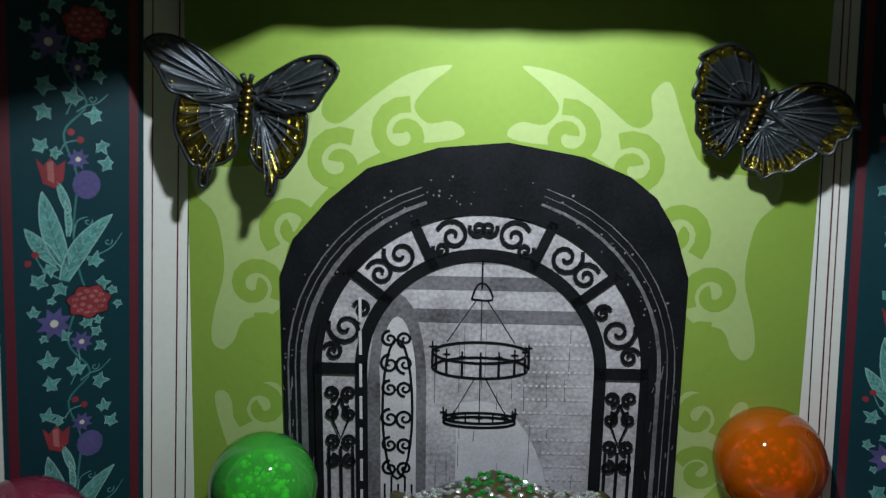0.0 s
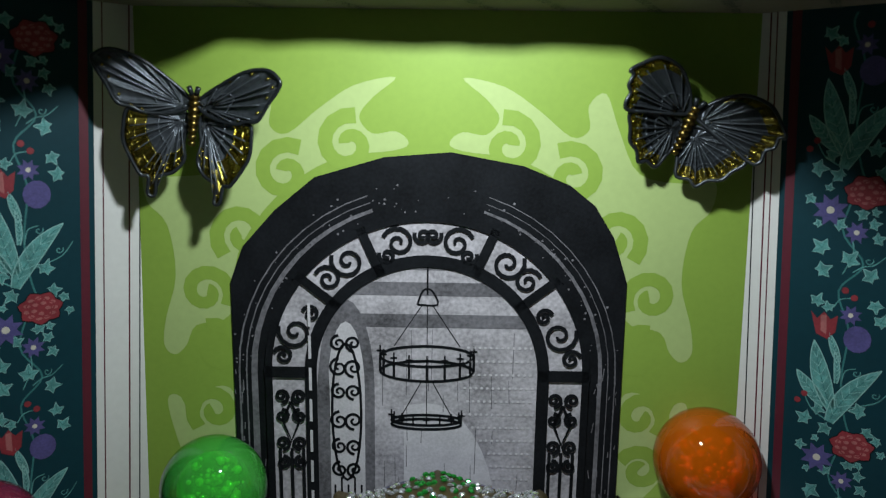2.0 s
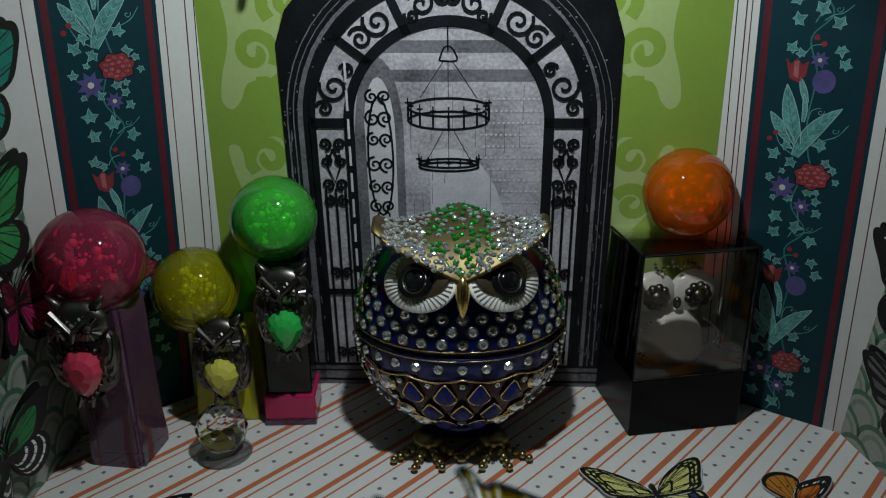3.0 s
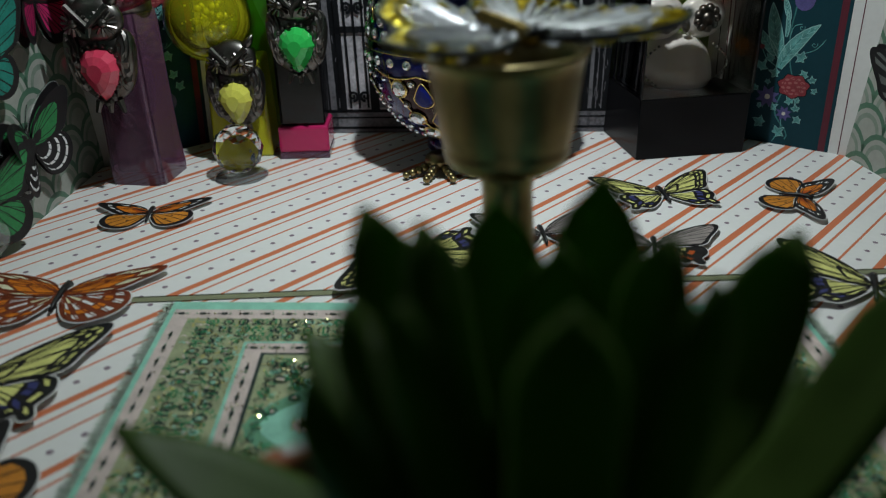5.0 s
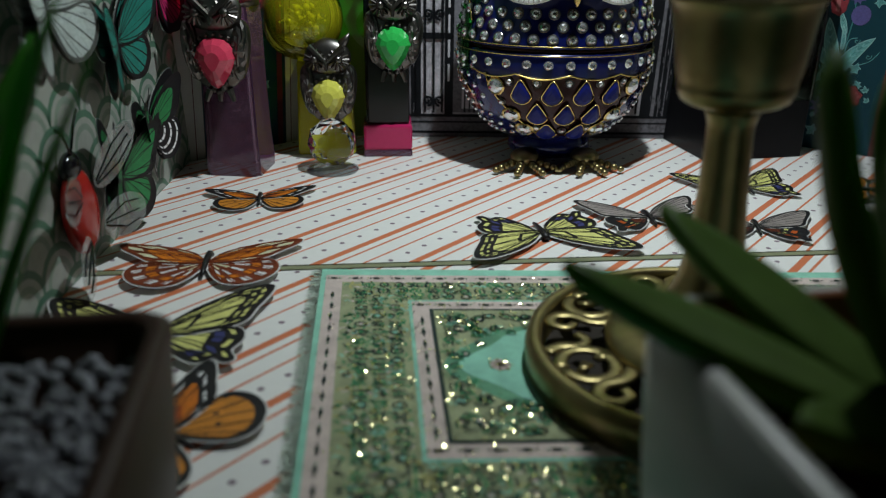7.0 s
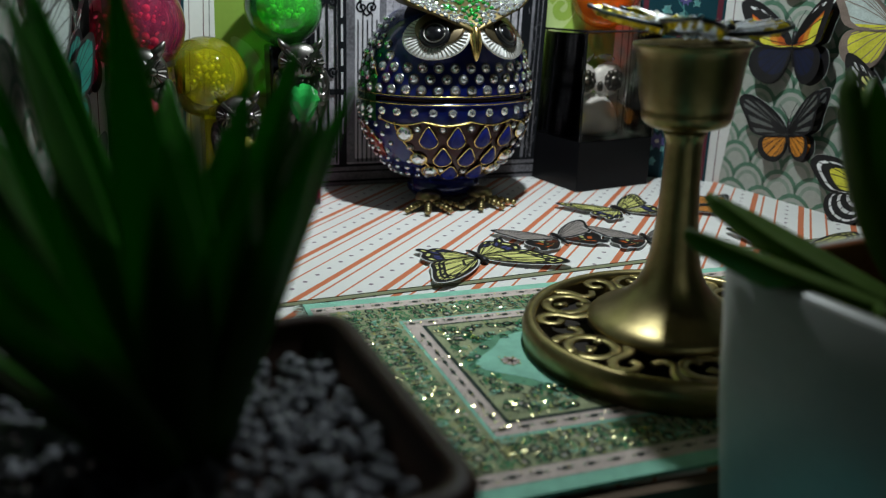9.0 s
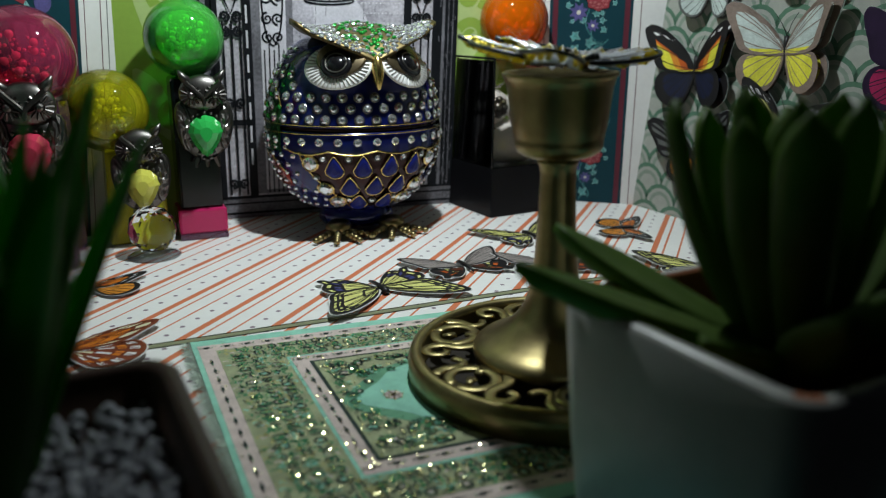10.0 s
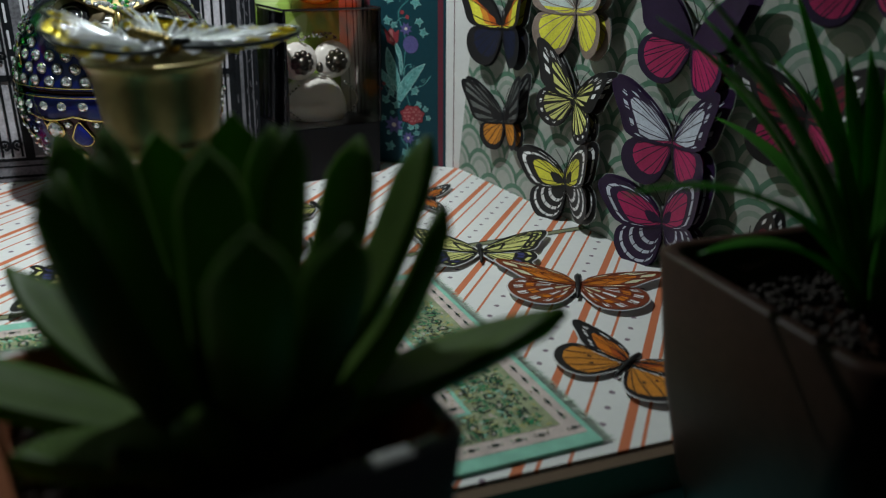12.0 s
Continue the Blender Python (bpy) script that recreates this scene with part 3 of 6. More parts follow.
def blade(bm, x, y, length, a, w, bend=0.3, idx=0, z=0.0006):
    left, right = [], []
    for i in range(9):
        t = i / 8
        aa = a + bend * t
        px, py = x + length * t * math.cos(aa), y + length * t * math.sin(aa)
        ww = w * math.sin(math.pi * min(1, 0.12 + t * 0.88)) ** 0.8 + 0.00005
        nx, ny = -math.sin(aa), math.cos(aa)
        left.append((px + nx * ww / 2, py + ny * ww / 2))
        right.append((px - nx * ww / 2, py - ny * ww / 2))
    slab(bm, left + right[::-1], z, 0.0001, idx)
    stroke(bm, left, 0.0003, z=z + 0.00018, idx=2)
    stroke(bm, right, 0.0003, z=z + 0.00018, idx=2)
    for i in range(1, 8):
        mx, my = (left[i][0] + right[i][0]) / 2, (left[i][1] + right[i][1]) / 2
        for e in (left, right):
            stroke(bm, [(mx, my), e[min(i + 1, 8)]], 0.00018, 0.0001, z + 0.0002, 2)


def border_print(strip, xc, first, k):
    leaves, blooms = bmesh.new(), bmesh.new()
    rng = random.Random(int(abs(xc) * 1e5))

    def at(px, py, y0):
        return xc + (px + (py - 355) * 0.04 - 1445) * 0.00020 * k, y0 + (355 - py) * 0.000185
    for rep in range(-1, 4):
        y0 = first - rep * 0.085
        stem = smooth_path([at(px, py, y0) for px, py in ((1470, 330), (1440, 420), (1470, 480), (1435, 530), (1450, 600), (1440, 690), (1445, 760), (1455, 800))], False, 5)
        if min(y for x, y in stem) < 0.003 or max(y for x, y in stem) > CEIL:
            stem = [p for p in stem if 0.003 < p[1] < CEIL]
        if len(stem) > 2:
            stroke(leaves, stem, 0.0006, z=0.0005, idx=1)

        def ok(py, m=0.008):
            return m < y0 + (355 - py) * 0.000185 < CEIL - 0.004
        for px, py, r in ((1495, 325, 17), (1512, 337, 13), (1519, 362, 11), (1435, 328, 18), (1470, 393, 16), (1486, 389, 11), (1484, 410, 14), (1490, 435, 15), (1435, 412, 15), (1405, 412, 10), (1394, 368, 14), (1420, 350, 10), (1410, 455, 22), (1450, 474, 22), (1410, 495, 20), (1482, 500, 20), (1488, 550, 17), (1496, 580, 18), (1403, 552, 18), (1420, 562, 14), (1468, 745, 20), (1385, 775, 20), (1404, 752, 17)):
            if ok(py, 0.005):
                ivy(leaves, *at(px, py, y0), r * 0.000195 * 0.92, rng.uniform(0, 6.3))
        for px, py, ln, a, w, bend in ((1425, 750, 130, 1.95, 30, -0.12), (1422, 775, 135, 1.25, 30, -0.30), (1415, 745, 78, 2.35, 22, -0.10), (1432, 700, 60, 1.45, 9, 0.2), (1436, 660, 55, 1.9, 12, 0.0)):
            if ok(py) and y0 + (355 - py + ln) * 0.000185 < CEIL:
                x, y = at(px, py, y0)
                blade(leaves, x, y, ln * 0.000185, a, w * 0.00019, bend)
                stroke(leaves, [(x + ln * 0.000185 * t * math.cos(a + bend * t), y + ln * 0.000185 * t * math.sin(a + bend * t)) for t in (0.05, 0.3, 0.6, 0.9)], 0.0003, z=0.00075, idx=1)
        for py, curve, eye in ((478, ((1455, 495), (1470, 484), (1485, 480), (1502, 464)), (1478, 473)), (715, ((1445, 745), (1470, 735), (1495, 722), (1512, 698)), (1490, 712)), (672, ((1440, 700), (1446, 675), (1462, 668)), (1462, 676)), (535, ((1428, 560), (1438, 545), (1456, 541)), None), (740, ((1415, 770), (1395, 755), (1384, 730)), None), (420, ((1455, 440), (1455, 465), (1440, 500)), None)):
            if ok(py):
                stroke(leaves, smooth_path([at(*p, y0) for p in curve], False, 4), 0.0004, 0.0003, z=0.0006, idx=0)
                if eye:
                    stroke(leaves, spiral(*at(*eye, y0), 0.0014, 1.0, 0.5, 1, 12), 0.0003, z=0.0006, idx=0)
        if ok(355):
            x, y = at(1475, 355, y0)
            ring = [(x + 0.0064 * (1 + 0.10 * math.sin(7 * a)) * math.cos(a), y + 0.0052 * (1 + 0.10 * math.sin(7 * a)) * math.sin(a)) for a in [2 * math.pi * i / 28 for i in range(28)]]
            slab(blooms, ring, 0.0007, 0.0001, 0)
            for i in range(11):
                a = 2 * math.pi * i / 11
                slab(blooms, [(x + 0.0064 * (0.66 * math.cos(a) + 0.16 * math.cos(t)), y + 0.0052 * (0.66 * math.sin(a) + 0.12 * math.sin(t))) for t in [2 * math.pi * j / 7 for j in range(7)]], 0.0009, 0.0001, 1)
            stroke(blooms, ring + ring[:1], 0.0003, z=0.00105, idx=4)
            for rr in (0.35, 0.62):
                arcp = [(x + 0.0064 * rr * (1 + 0.12 * math.sin(5 * a)) * math.cos(a), y + 0.0052 * rr * (1 + 0.12 * math.sin(5 * a)) * math.sin(a)) for a in [2 * math.pi * i / 24 for i in range(25)]]
                stroke(blooms, arcp, 0.0004, z=0.00105, idx=0)
            for i in range(5):
                a = 1.2 * i
                slab(blooms, circle(x + 0.0022 * math.cos(a), y + 0.0018 * math.sin(a), 0.0009, 7, 0.7), 0.0010, 0.0001, 1)
        for px, py, r in ((1422, 388, 25), (1460, 425, 17), (1453, 572, 16)):
            if ok(py):
                x, y = at(px, py, y0)
                star = [(x + r * 0.00019 * (1.15 if i % 2 else 0.66) * math.cos(math.pi * i / 8), y + r * 0.00019 * (1.15 if i % 2 else 0.66) * math.sin(math.pi * i / 8)) for i in range(16)]
                slab(blooms, star, 0.0007, 0.0001, 2)
                slab(blooms, circle(x, y, r * 0.00005, 8), 0.0009, 0.0001, 3)
        if ok(600):
            x, y = at(1414, 595, y0)
            slab(blooms, [(x - 0.0042, y + 0.0045), (x - 0.0022, y + 0.0022), (x - 0.0002, y + 0.0046), (x + 0.0018, y + 0.0022), (x + 0.004, y + 0.0038), (x + 0.0034, y - 0.002), (x + 0.001, y - 0.0046), (x - 0.0024, y - 0.003)], 0.0007, 0.0001, 0)
            slab(blooms, [(x - 0.0012, y + 0.0034), (x + 0.0006, y + 0.0036), (x + 0.0008, y - 0.003), (x - 0.001, y - 0.002)], 0.0009, 0.0001, 1)
            slab(blooms, circle(*at(1463, 614, y0), 0.0041, 14, 1.1), 0.0008, 0.0001, 2)
        for px, py in ((1445, 528), (1458, 540), (1384, 728), (1373, 742)):
            if ok(py):
                slab(blooms, circle(*at(px, py, y0), 0.0011, 8), 0.0009, 0.0001, 0)
    part("printed_leaves", leaves, [M["ivy"], M["ivy_dark"], M["ivy_pale"]], strip)["kind"] = "stuff"
    part("printed_blossoms", blooms, [M["rose"], M["rose_pale"], M["violet"], M["pale"], M["print_black"]], strip)["kind"] = "stuff"


border_print(strip_r, 0.0345, 0.1985, 1.0)
border_print(strip_l, STRIP_L_W - 0.0440, 0.157, 1.0)

# ---- scallop print of the side walls ----
M["scal_green"] = mat("printed_sage", (0.075, 0.16, 0.105), 0.5, var=0.2)
M["scal_grey"] = mat("printed_pale_sage", (0.20, 0.255, 0.205), 0.5, var=0.2)
M["scal_white"] = mat("printed_cream", (0.315, 0.325, 0.29), 0.5, var=0.1)


def scallops(wall, width):
    verts, faces, mats = [], [], []
    R, rowh = 0.0125, 0.0105
    layer = 0
    for j in range(int(CEIL / rowh), -2, -1):
        for i in range(-1, int(width / 0.021) + 2):
            cx, cy = i * 0.021 + (0.0105 if j % 2 else 0), j * rowh + 0.004
            for q, (r, mi) in enumerate(((1.0, 0), (0.82, 2), (0.66, 1), (0.5, 2))):
                z = 0.00012 + layer * 0.00001 + q * 0.000003
                base = len(verts)
                for a in range(20):
                    t = 2 * math.pi * a / 20
                    verts.append((min(max(cx + R * r * math.cos(t), 0.0003), width - 0.0003), min(max(cy + R * r * math.sin(t), 0.0003), CEIL - 0.0003), z))
                faces.append(tuple(range(base, base + 20)))
                mats.append(mi)
        layer += 1
    me = bpy.data.meshes.new("scallop_print")
    me.from_pydata(verts, [], faces)
    for m in (M["scal_green"], M["scal_grey"], M["scal_white"]):
        me.materials.append(m)
    me.polygons.foreach_set("material_index", mats)
    ob = new("scallop_print", me)
    ob.parent = wall


scallops(side_r, SIDE_R_W)
scallops(side_l, SIDE_L_W)

# ---- writing on the ceiling ----
M["ink"] = mat("grey_ink", (0.05, 0.05, 0.055), 0.7)
for k, (word, x, y, a) in enumerate((("Please recycle", 0.045, 0.262, 62), ("you for using", 0.022, 0.262, 62), ("Please recycle", 0.075, 0.262, 62), ("Thank you", 0.10, 0.262, 62), ("Please recycle", -0.02, 0.262, 62), ("you for using", -0.05, 0.262, 62), ("Please recycle", 0.13, 0.258, 62))):
    cu = bpy.data.curves.new("ceiling_writing", "FONT")
    cu.body, cu.size = word, 0.0065
    cu.align_x = "CENTER"
    ob = new("ceiling_writing", cu)
    ob.matrix_world = pose(x, y - 0.012, CEIL - 0.0004, 180, 0, a)
    cu.materials.append(M["ink"])
    tagged(ob, "faint grey words printed on the cardboard ceiling", "writing", kind="structure")

for ob in wall_back.children + strip_l.children + strip_r.children:
    ob.scale.z = 0.22

# ---- rug ----
RUG_C = ((-0.065, -0.002), (0.119, 0.004), (0.112, 0.118), (-0.074, 0.118))
RUG_W, RUG_H = 0.184, 0.115


def rug_at(x, y):
    u, v = x / RUG_W, y / RUG_H
    a, b, c, d = RUG_C
    return tuple((1 - u) * (1 - v) * a[i] + u * (1 - v) * b[i] + u * v * c[i] + (1 - u) * v * d[i] for i in (0, 1))


M["mint"] = mat("mint_weave_plain", (0.26, 0.56, 0.43), 0.9, var=0.22, scale=2500, bump=0.5)
M["rug_sage"] = mat("pale_sage_weave", (0.30, 0.33, 0.19), 0.9, var=0.4, scale=2200, bump=0.5)
M["rug_pink"] = mat("dusty_pink_weave", (0.58, 0.48, 0.44), 0.9, var=0.25, scale=2500, bump=0.5)
M["rug_dark"] = mat("blackish_thread", (0.018, 0.035, 0.030), 0.9, var=0.4, scale=2500)
M["rug_green"] = mat("emerald_thread", (0.025, 0.21, 0.085), 0.85, var=0.4, scale=2500)
M["rug_gold"] = mat("olive_thread", (0.38, 0.34, 0.10), 0.8, var=0.3, scale=2500)
M["glint"] = mat("gold_glitter_thread", (0.90, 0.82, 0.42), 0.18, 1.0, var=0.1)
M["fringe"] = mat("pale_mint_fringe", (0.48, 0.58, 0.48), 0.9, var=0.2)
rug = thing("rug", "mint green woven miniature rug with glitter thread borders", "rug")
RZ = 0.0012


def rug_rect(name, x0, y0, x1, y1, material, z, h=0.0001, parent=rug):
    bm = bmesh.new()
    n = 12
    pts = [(x0 + (x1 - x0) * i / n, y0) for i in range(n)] + [(x1, y0 + (y1 - y0) * i / n) for i in range(n)] + [(x1 - (x1 - x0) * i / n, y1) for i in range(n)] + [(x0, y1 - (y1 - y0) * i / n) for i in range(n)]
    slab(bm, [rug_at(*p) for p in pts], z, h)
    return part(name, bm, material, parent)


rug_rect("mint_edge", 0, 0, RUG_W, RUG_H, M["mint"], 0.0, 0.0012)
rug_rect("outer_pink_stripe", 0.0016, 0.0045, RUG_W - 0.0016, RUG_H - 0.0045, M["rug_pink"], RZ)
rug_rect("patterned_band", 0.0066, 0.0095, RUG_W - 0.0066, RUG_H - 0.0095, M["rug_sage"], RZ + 0.0001)
rug_rect("inner_mint_line", 0.0258, 0.0215, RUG_W - 0.0255, RUG_H - 0.0215, M["mint"], RZ + 0.0002)
rug_rect("inner_pink_stripe", 0.0268, 0.0225, RUG_W - 0.0268, RUG_H - 0.0225, M["rug_pink"], RZ + 0.0003)
rug_rect("dark_line", 0.0315, 0.0272, RUG_W - 0.0315, RUG_H - 0.0272, M["rug_dark"], RZ + 0.0004)
rug_rect("field", 0.0326, 0.0283, RUG_W - 0.0326, RUG_H - 0.0283, M["rug_sage"], RZ + 0.0005)
bm = bmesh.new()
cx, cy = RUG_W / 2, RUG_H / 2


def lozenge(x, y, a, b):
    """Under 1 inside a pointed oval of half sizes a and b round the rug's middle."""
    return (abs(x - cx) / a) ** 1.7 + (abs(y - cy) / b) ** 1.7


def lozenge_edge(a, b, wave):
    pts = []
    for i in range(96):
        t = 2 * math.pi * i / 96
        c, n = math.cos(t), math.sin(t)
        r = (1 + wave * math.cos(16 * t)) / lozenge(cx + c, cy + n, a, b) ** (1 / 1.7)
        pts.append((cx + r * c, cy + r * n))
    return pts


lobes = lozenge_edge(0.0585, 0.0285, 0.012)
slab(bm, [rug_at(*p) for p in lobes], RZ + 0.0006, 0.0001)
part("green_medallion", bm, mat("leaf_green_weave", (0.12, 0.30, 0.18), 0.9, var=0.35, scale=2200, bump=0.5), rug)
bm = bmesh.new()
lobes = lozenge_edge(0.0540, 0.0255, 0.03)
slab(bm, [rug_at(*p) for p in lobes], RZ + 0.0007, 0.0001)
part("mint_medallion", bm, M["mint"], rug)

bm = bmesh.new()      # woven motifs: 0 dark, 1 emerald, 2 olive, 3 mint, 4 glitter, 5 pink
rng = random.Random(21)


def rstroke(pts, w, idx, z):
    stroke(bm, [rug_at(*p) for p in pts], w, w * 0.8, z, idx)


def glint(x, y, z):
    r = rng.uniform(0.00014, 0.00032)
    px, py = rug_at(x, y)
    a = rng.uniform(0, 3)
    tilt = rng.uniform(-0.5, 0.5) * r
    vs = [bm.verts.new((px + r * math.cos(a + k * math.pi / 2) * 1.3, py + r * math.sin(a + k * math.pi / 2), z + 0.0003 + (tilt, rng.uniform(-0.4, 0.4) * r, -tilt, 0)[k])) for k in range(4)]
    bm.faces.new(vs).material_index = 4


def blob(x, y, r, idx, z, n=6, sy=1.0):
    slab(bm, [rug_at(*p) for p in circle(x, y, r, n, sy)], z, 0.0001, idx)


for inset, step, z, size in ((0.0041, 0.0064, RZ + 0.0003, 0.0013), (0.0292 - 0.0, 0.0062, RZ + 0.0006, 0.0014)):
    iy = 0.0070 if inset < 0.01 else 0.0249
    spots = []
    for k in range(int((RUG_W - 2 * inset) / step)):
        spots += [(inset + k * step, iy), (inset + k * step, RUG_H - iy)]
    for k in range(int((RUG_H - 2 * iy) / step)):
        spots += [(inset, iy + k * step), (RUG_W - inset, iy + k * step)]
    for i, (x, y) in enumerate(spots):
        flat = abs(y - iy) < 1e-6 or abs(y - RUG_H + iy) < 1e-6
        blob(x, y, size * (0.95 if flat else 0.42), 0, z, 6, 0.42 if flat else 2.2)
        for d in (-1, 1):
            blob(x + d * size * (1.35 if flat else 0.0), y + d * size * (0.0 if flat else 1.3), size * 0.26, rng.choice((0, 1)), z, 5)
        for q in range(2):
            glint(x + rng.uniform(-0.003, 0.003), y + rng.uniform(-0.0014, 0.0014), z)
BZ = RZ + 0.0003
for k in range(5200):
    x, y = rng.uniform(0.0080, RUG_W - 0.0080), rng.uniform(0.0105, RUG_H - 0.0105)
    if min(x, RUG_W - x) < 0.0245 or min(y, RUG_H - y) < 0.0205:
        a = rng.uniform(0, 3.1)
        rstroke([(x, y), (x + 0.0011 * math.cos(a), y + 0.0011 * math.sin(a)), (x + 0.0017 * math.cos(a + 0.7), y + 0.0017 * math.sin(a + 0.7))], 0.00055, rng.choice((1, 1, 1, 1, 0, 3, 2, 2, 5, 0)), BZ - 0.00008)


def motif(x, y, s, z, rot):
    c, n = math.cos(rot), math.sin(rot)

    def at(a, b):
        return x + s * (a * c - b * n), y + s * (a * n + b * c)
    idx = rng.choice((0, 0, 1, 1, 3))
    kind = rng.randrange(4)
    if kind == 0:
        rstroke([at(-1, 0.7), at(-0.4, 0.2), at(0, 0.75), at(0.4, 0.2), at(1, 0.7)], s * 0.34, idx, z)
        rstroke([at(-0.8, -0.6), at(0, -0.15), at(0.8, -0.6)], s * 0.32, 0, z)
        blob(*at(0, -0.7), s * 0.26, 1, z)
    elif kind == 1:
        ring = [at(0.62 * math.cos(t), 0.8 * math.sin(t)) for t in [2 * math.pi * k / 10 for k in range(11)]]
        rstroke(ring, s * 0.32, 0, z)
        blob(*at(0, 0), s * 0.3, rng.choice((1, 3, 5)), z)
    elif kind == 2:
        rstroke(spiral(*at(-0.2, 0), s * 0.75, 1.2, rng.uniform(0, 6), rng.choice((-1, 1)), 10), s * 0.32, idx, z)
        rstroke([at(0.4, -0.9), at(0.9, 0), at(0.4, 0.9)], s * 0.32, 1, z)
    else:
        for k in (-1, 0, 1):
            rstroke([at(k * 0.55, -0.8), at(k * 0.75, 0), at(k * 0.45, 0.8)], s * 0.32, (0, 1, 0)[k + 1], z)
    for q in range(3):
        glint(*at(rng.uniform(-1, 1), rng.uniform(-1, 1)), z)


for row in (0.0125, 0.0172, 0.0218):
    ry = 0.0115 + (row - 0.0125) * 0.85
    for k in range(int((RUG_W - 2 * row) / 0.0047)):
        for y in (ry, RUG_H - ry):
            motif(row + 0.002 + k * 0.0047 + rng.uniform(-0.0004, 0.0004), y, 0.0020, BZ, rng.choice((0, math.pi)))
    for k in range(int((RUG_H - 2 * row) / 0.0047)):
        for x in (row, RUG_W - row):
            motif(x, row + 0.001 + k * 0.0047 + rng.uniform(-0.0004, 0.0004), 0.0020, BZ, rng.choice((1.57, -1.57)))
for k in range(620):
    x, y = rng.uniform(0.0345, RUG_W - 0.0345), rng.uniform(0.0303, RUG_H - 0.0303)
    e = lozenge(x, y, 0.0585, 0.0285)
    e2 = lozenge(x, y, 0.0555, 0.0268)
    if e > 0.98:
        motif(x, y, 0.0019, RZ + 0.00075, rng.uniform(0, 6))
    elif e2 > 0.98:
        motif(x, y, 0.0016, RZ + 0.0009, rng.uniform(0, 6))
for k in range(1500):
    x, y = rng.uniform(0.0105, RUG_W - 0.0105), rng.uniform(0.0105, RUG_H - 0.0105)
    e = min(x, RUG_W - x), min(y, RUG_H - y)
    edge = e[0] < 0.0245 or e[1] < 0.0205
    field = e[0] > 0.0340 and e[1] > 0.0298 and lozenge(x, y, 0.0555, 0.0268) > 1.05
    if edge or field:
        z = BZ + 0.0001 if edge else RZ + 0.0010
        rstroke(spiral(x, y, rng.uniform(0.0006, 0.0013), rng.uniform(0.6, 1.2), rng.uniform(0, 6), rng.choice((-1, 1)), 7), 0.0003, rng.choice((0, 0, 0, 1, 3)), z)
for k in range(8):
    a = 2 * math.pi * k / 8
    x, y = cx + 0.045 * math.cos(a) ** 3, cy + 0.0205 * math.sin(a)
    blob(x, y, 0.0026, 5, RZ + 0.0009, 8)
    for q in range(7):
        rstroke([(x, y), (x + 0.003 * math.cos(q * 0.9), y + 0.003 * math.sin(q * 0.9))], 0.0006, 2, RZ + 0.001)
        glint(x + rng.uniform(-0.003, 0.003), y + rng.uniform(-0.003, 0.003), RZ + 0.001)
for k in range(2600):
    x, y = rng.uniform(0.01, RUG_W - 0.01), rng.uniform(0.01, RUG_H - 0.01)
    if lozenge(x, y, 0.0555, 0.0268) > 1:
        glint(x, y, RZ + 0.0006)
part("woven_pattern", bm, [M["rug_dark"], M["rug_green"], M["rug_gold"], M["mint"], M["glint"], M["rug_pink"]], rug)["kind"] = "stuff"
bm = bmesh.new()
for k in range(600):
    y = RUG_H * (k + rng.uniform(-0.3, 0.3)) / 600
    for x, d in ((0, -1), (RUG_W, 1)):
        p, q = rug_at(x, min(max(y, 0), RUG_H)), rug_at(x + d * rng.uniform(0.002, 0.0038), min(max(y + rng.uniform(-0.0008, 0.0008), 0), RUG_H))
        stroke(bm, [p, q], 0.00035, 0.0002, 0.0010)
part("fringe", bm, M["fringe"], rug, "frayed pale threads")["kind"] = "stuff"

# ---- paper and plastic butterflies ----
INKS = {}


def ink(key, col, rough=0.45):
    if key not in INKS:
        INKS[key] = mat("print_" + key, col, rough, var=0.3, scale=1400)
    return INKS[key]


COL = {"black": (0.012, 0.011, 0.012), "orange": (0.58, 0.16, 0.012), "amber": (0.56, 0.21, 0.025), "yellow": (0.60, 0.56, 0.05), "cream": (0.62, 0.60, 0.40), "white": (0.72, 0.72, 0.72),
       "blue": (0.04, 0.045, 0.15), "red": (0.45, 0.05, 0.05), "rust": (0.17, 0.035, 0.012), "brown": (0.20, 0.15, 0.125), "taupe": (0.27, 0.235, 0.22), "magenta": (0.36, 0.015, 0.09), "purple": (0.020, 0.007, 0.034), "ember": (0.40, 0.075, 0.010), "straw": (0.62, 0.61, 0.20),
       "ice": (0.50, 0.54, 0.62), "teal": (0.014, 0.17, 0.135), "green": (0.025, 0.19, 0.06), "smoke": (0.09, 0.095, 0.09), "wine": (0.16, 0.012, 0.03), "navy": (0.010, 0.013, 0.035), "mist": (0.42, 0.48, 0.46)}
FORE = {"round": [(0.03, 0.06), (0.20, 0.34), (0.55, 0.58), (0.90, 0.66), (1.0, 0.55), (0.90, 0.30), (0.74, 0.06), (0.40, -0.04), (0.06, -0.02)],
        "long": [(0.03, 0.08), (0.25, 0.30), (0.62, 0.45), (0.98, 0.50), (1.0, 0.40), (0.80, 0.20), (0.60, 0.02), (0.30, -0.03), (0.05, -0.01)],
        "angle": [(0.03, 0.06), (0.30, 0.42), (0.70, 0.72), (0.98, 0.80), (1.0, 0.66), (0.86, 0.34), (0.74, 0.08), (0.38, -0.02), (0.05, -0.02)]}
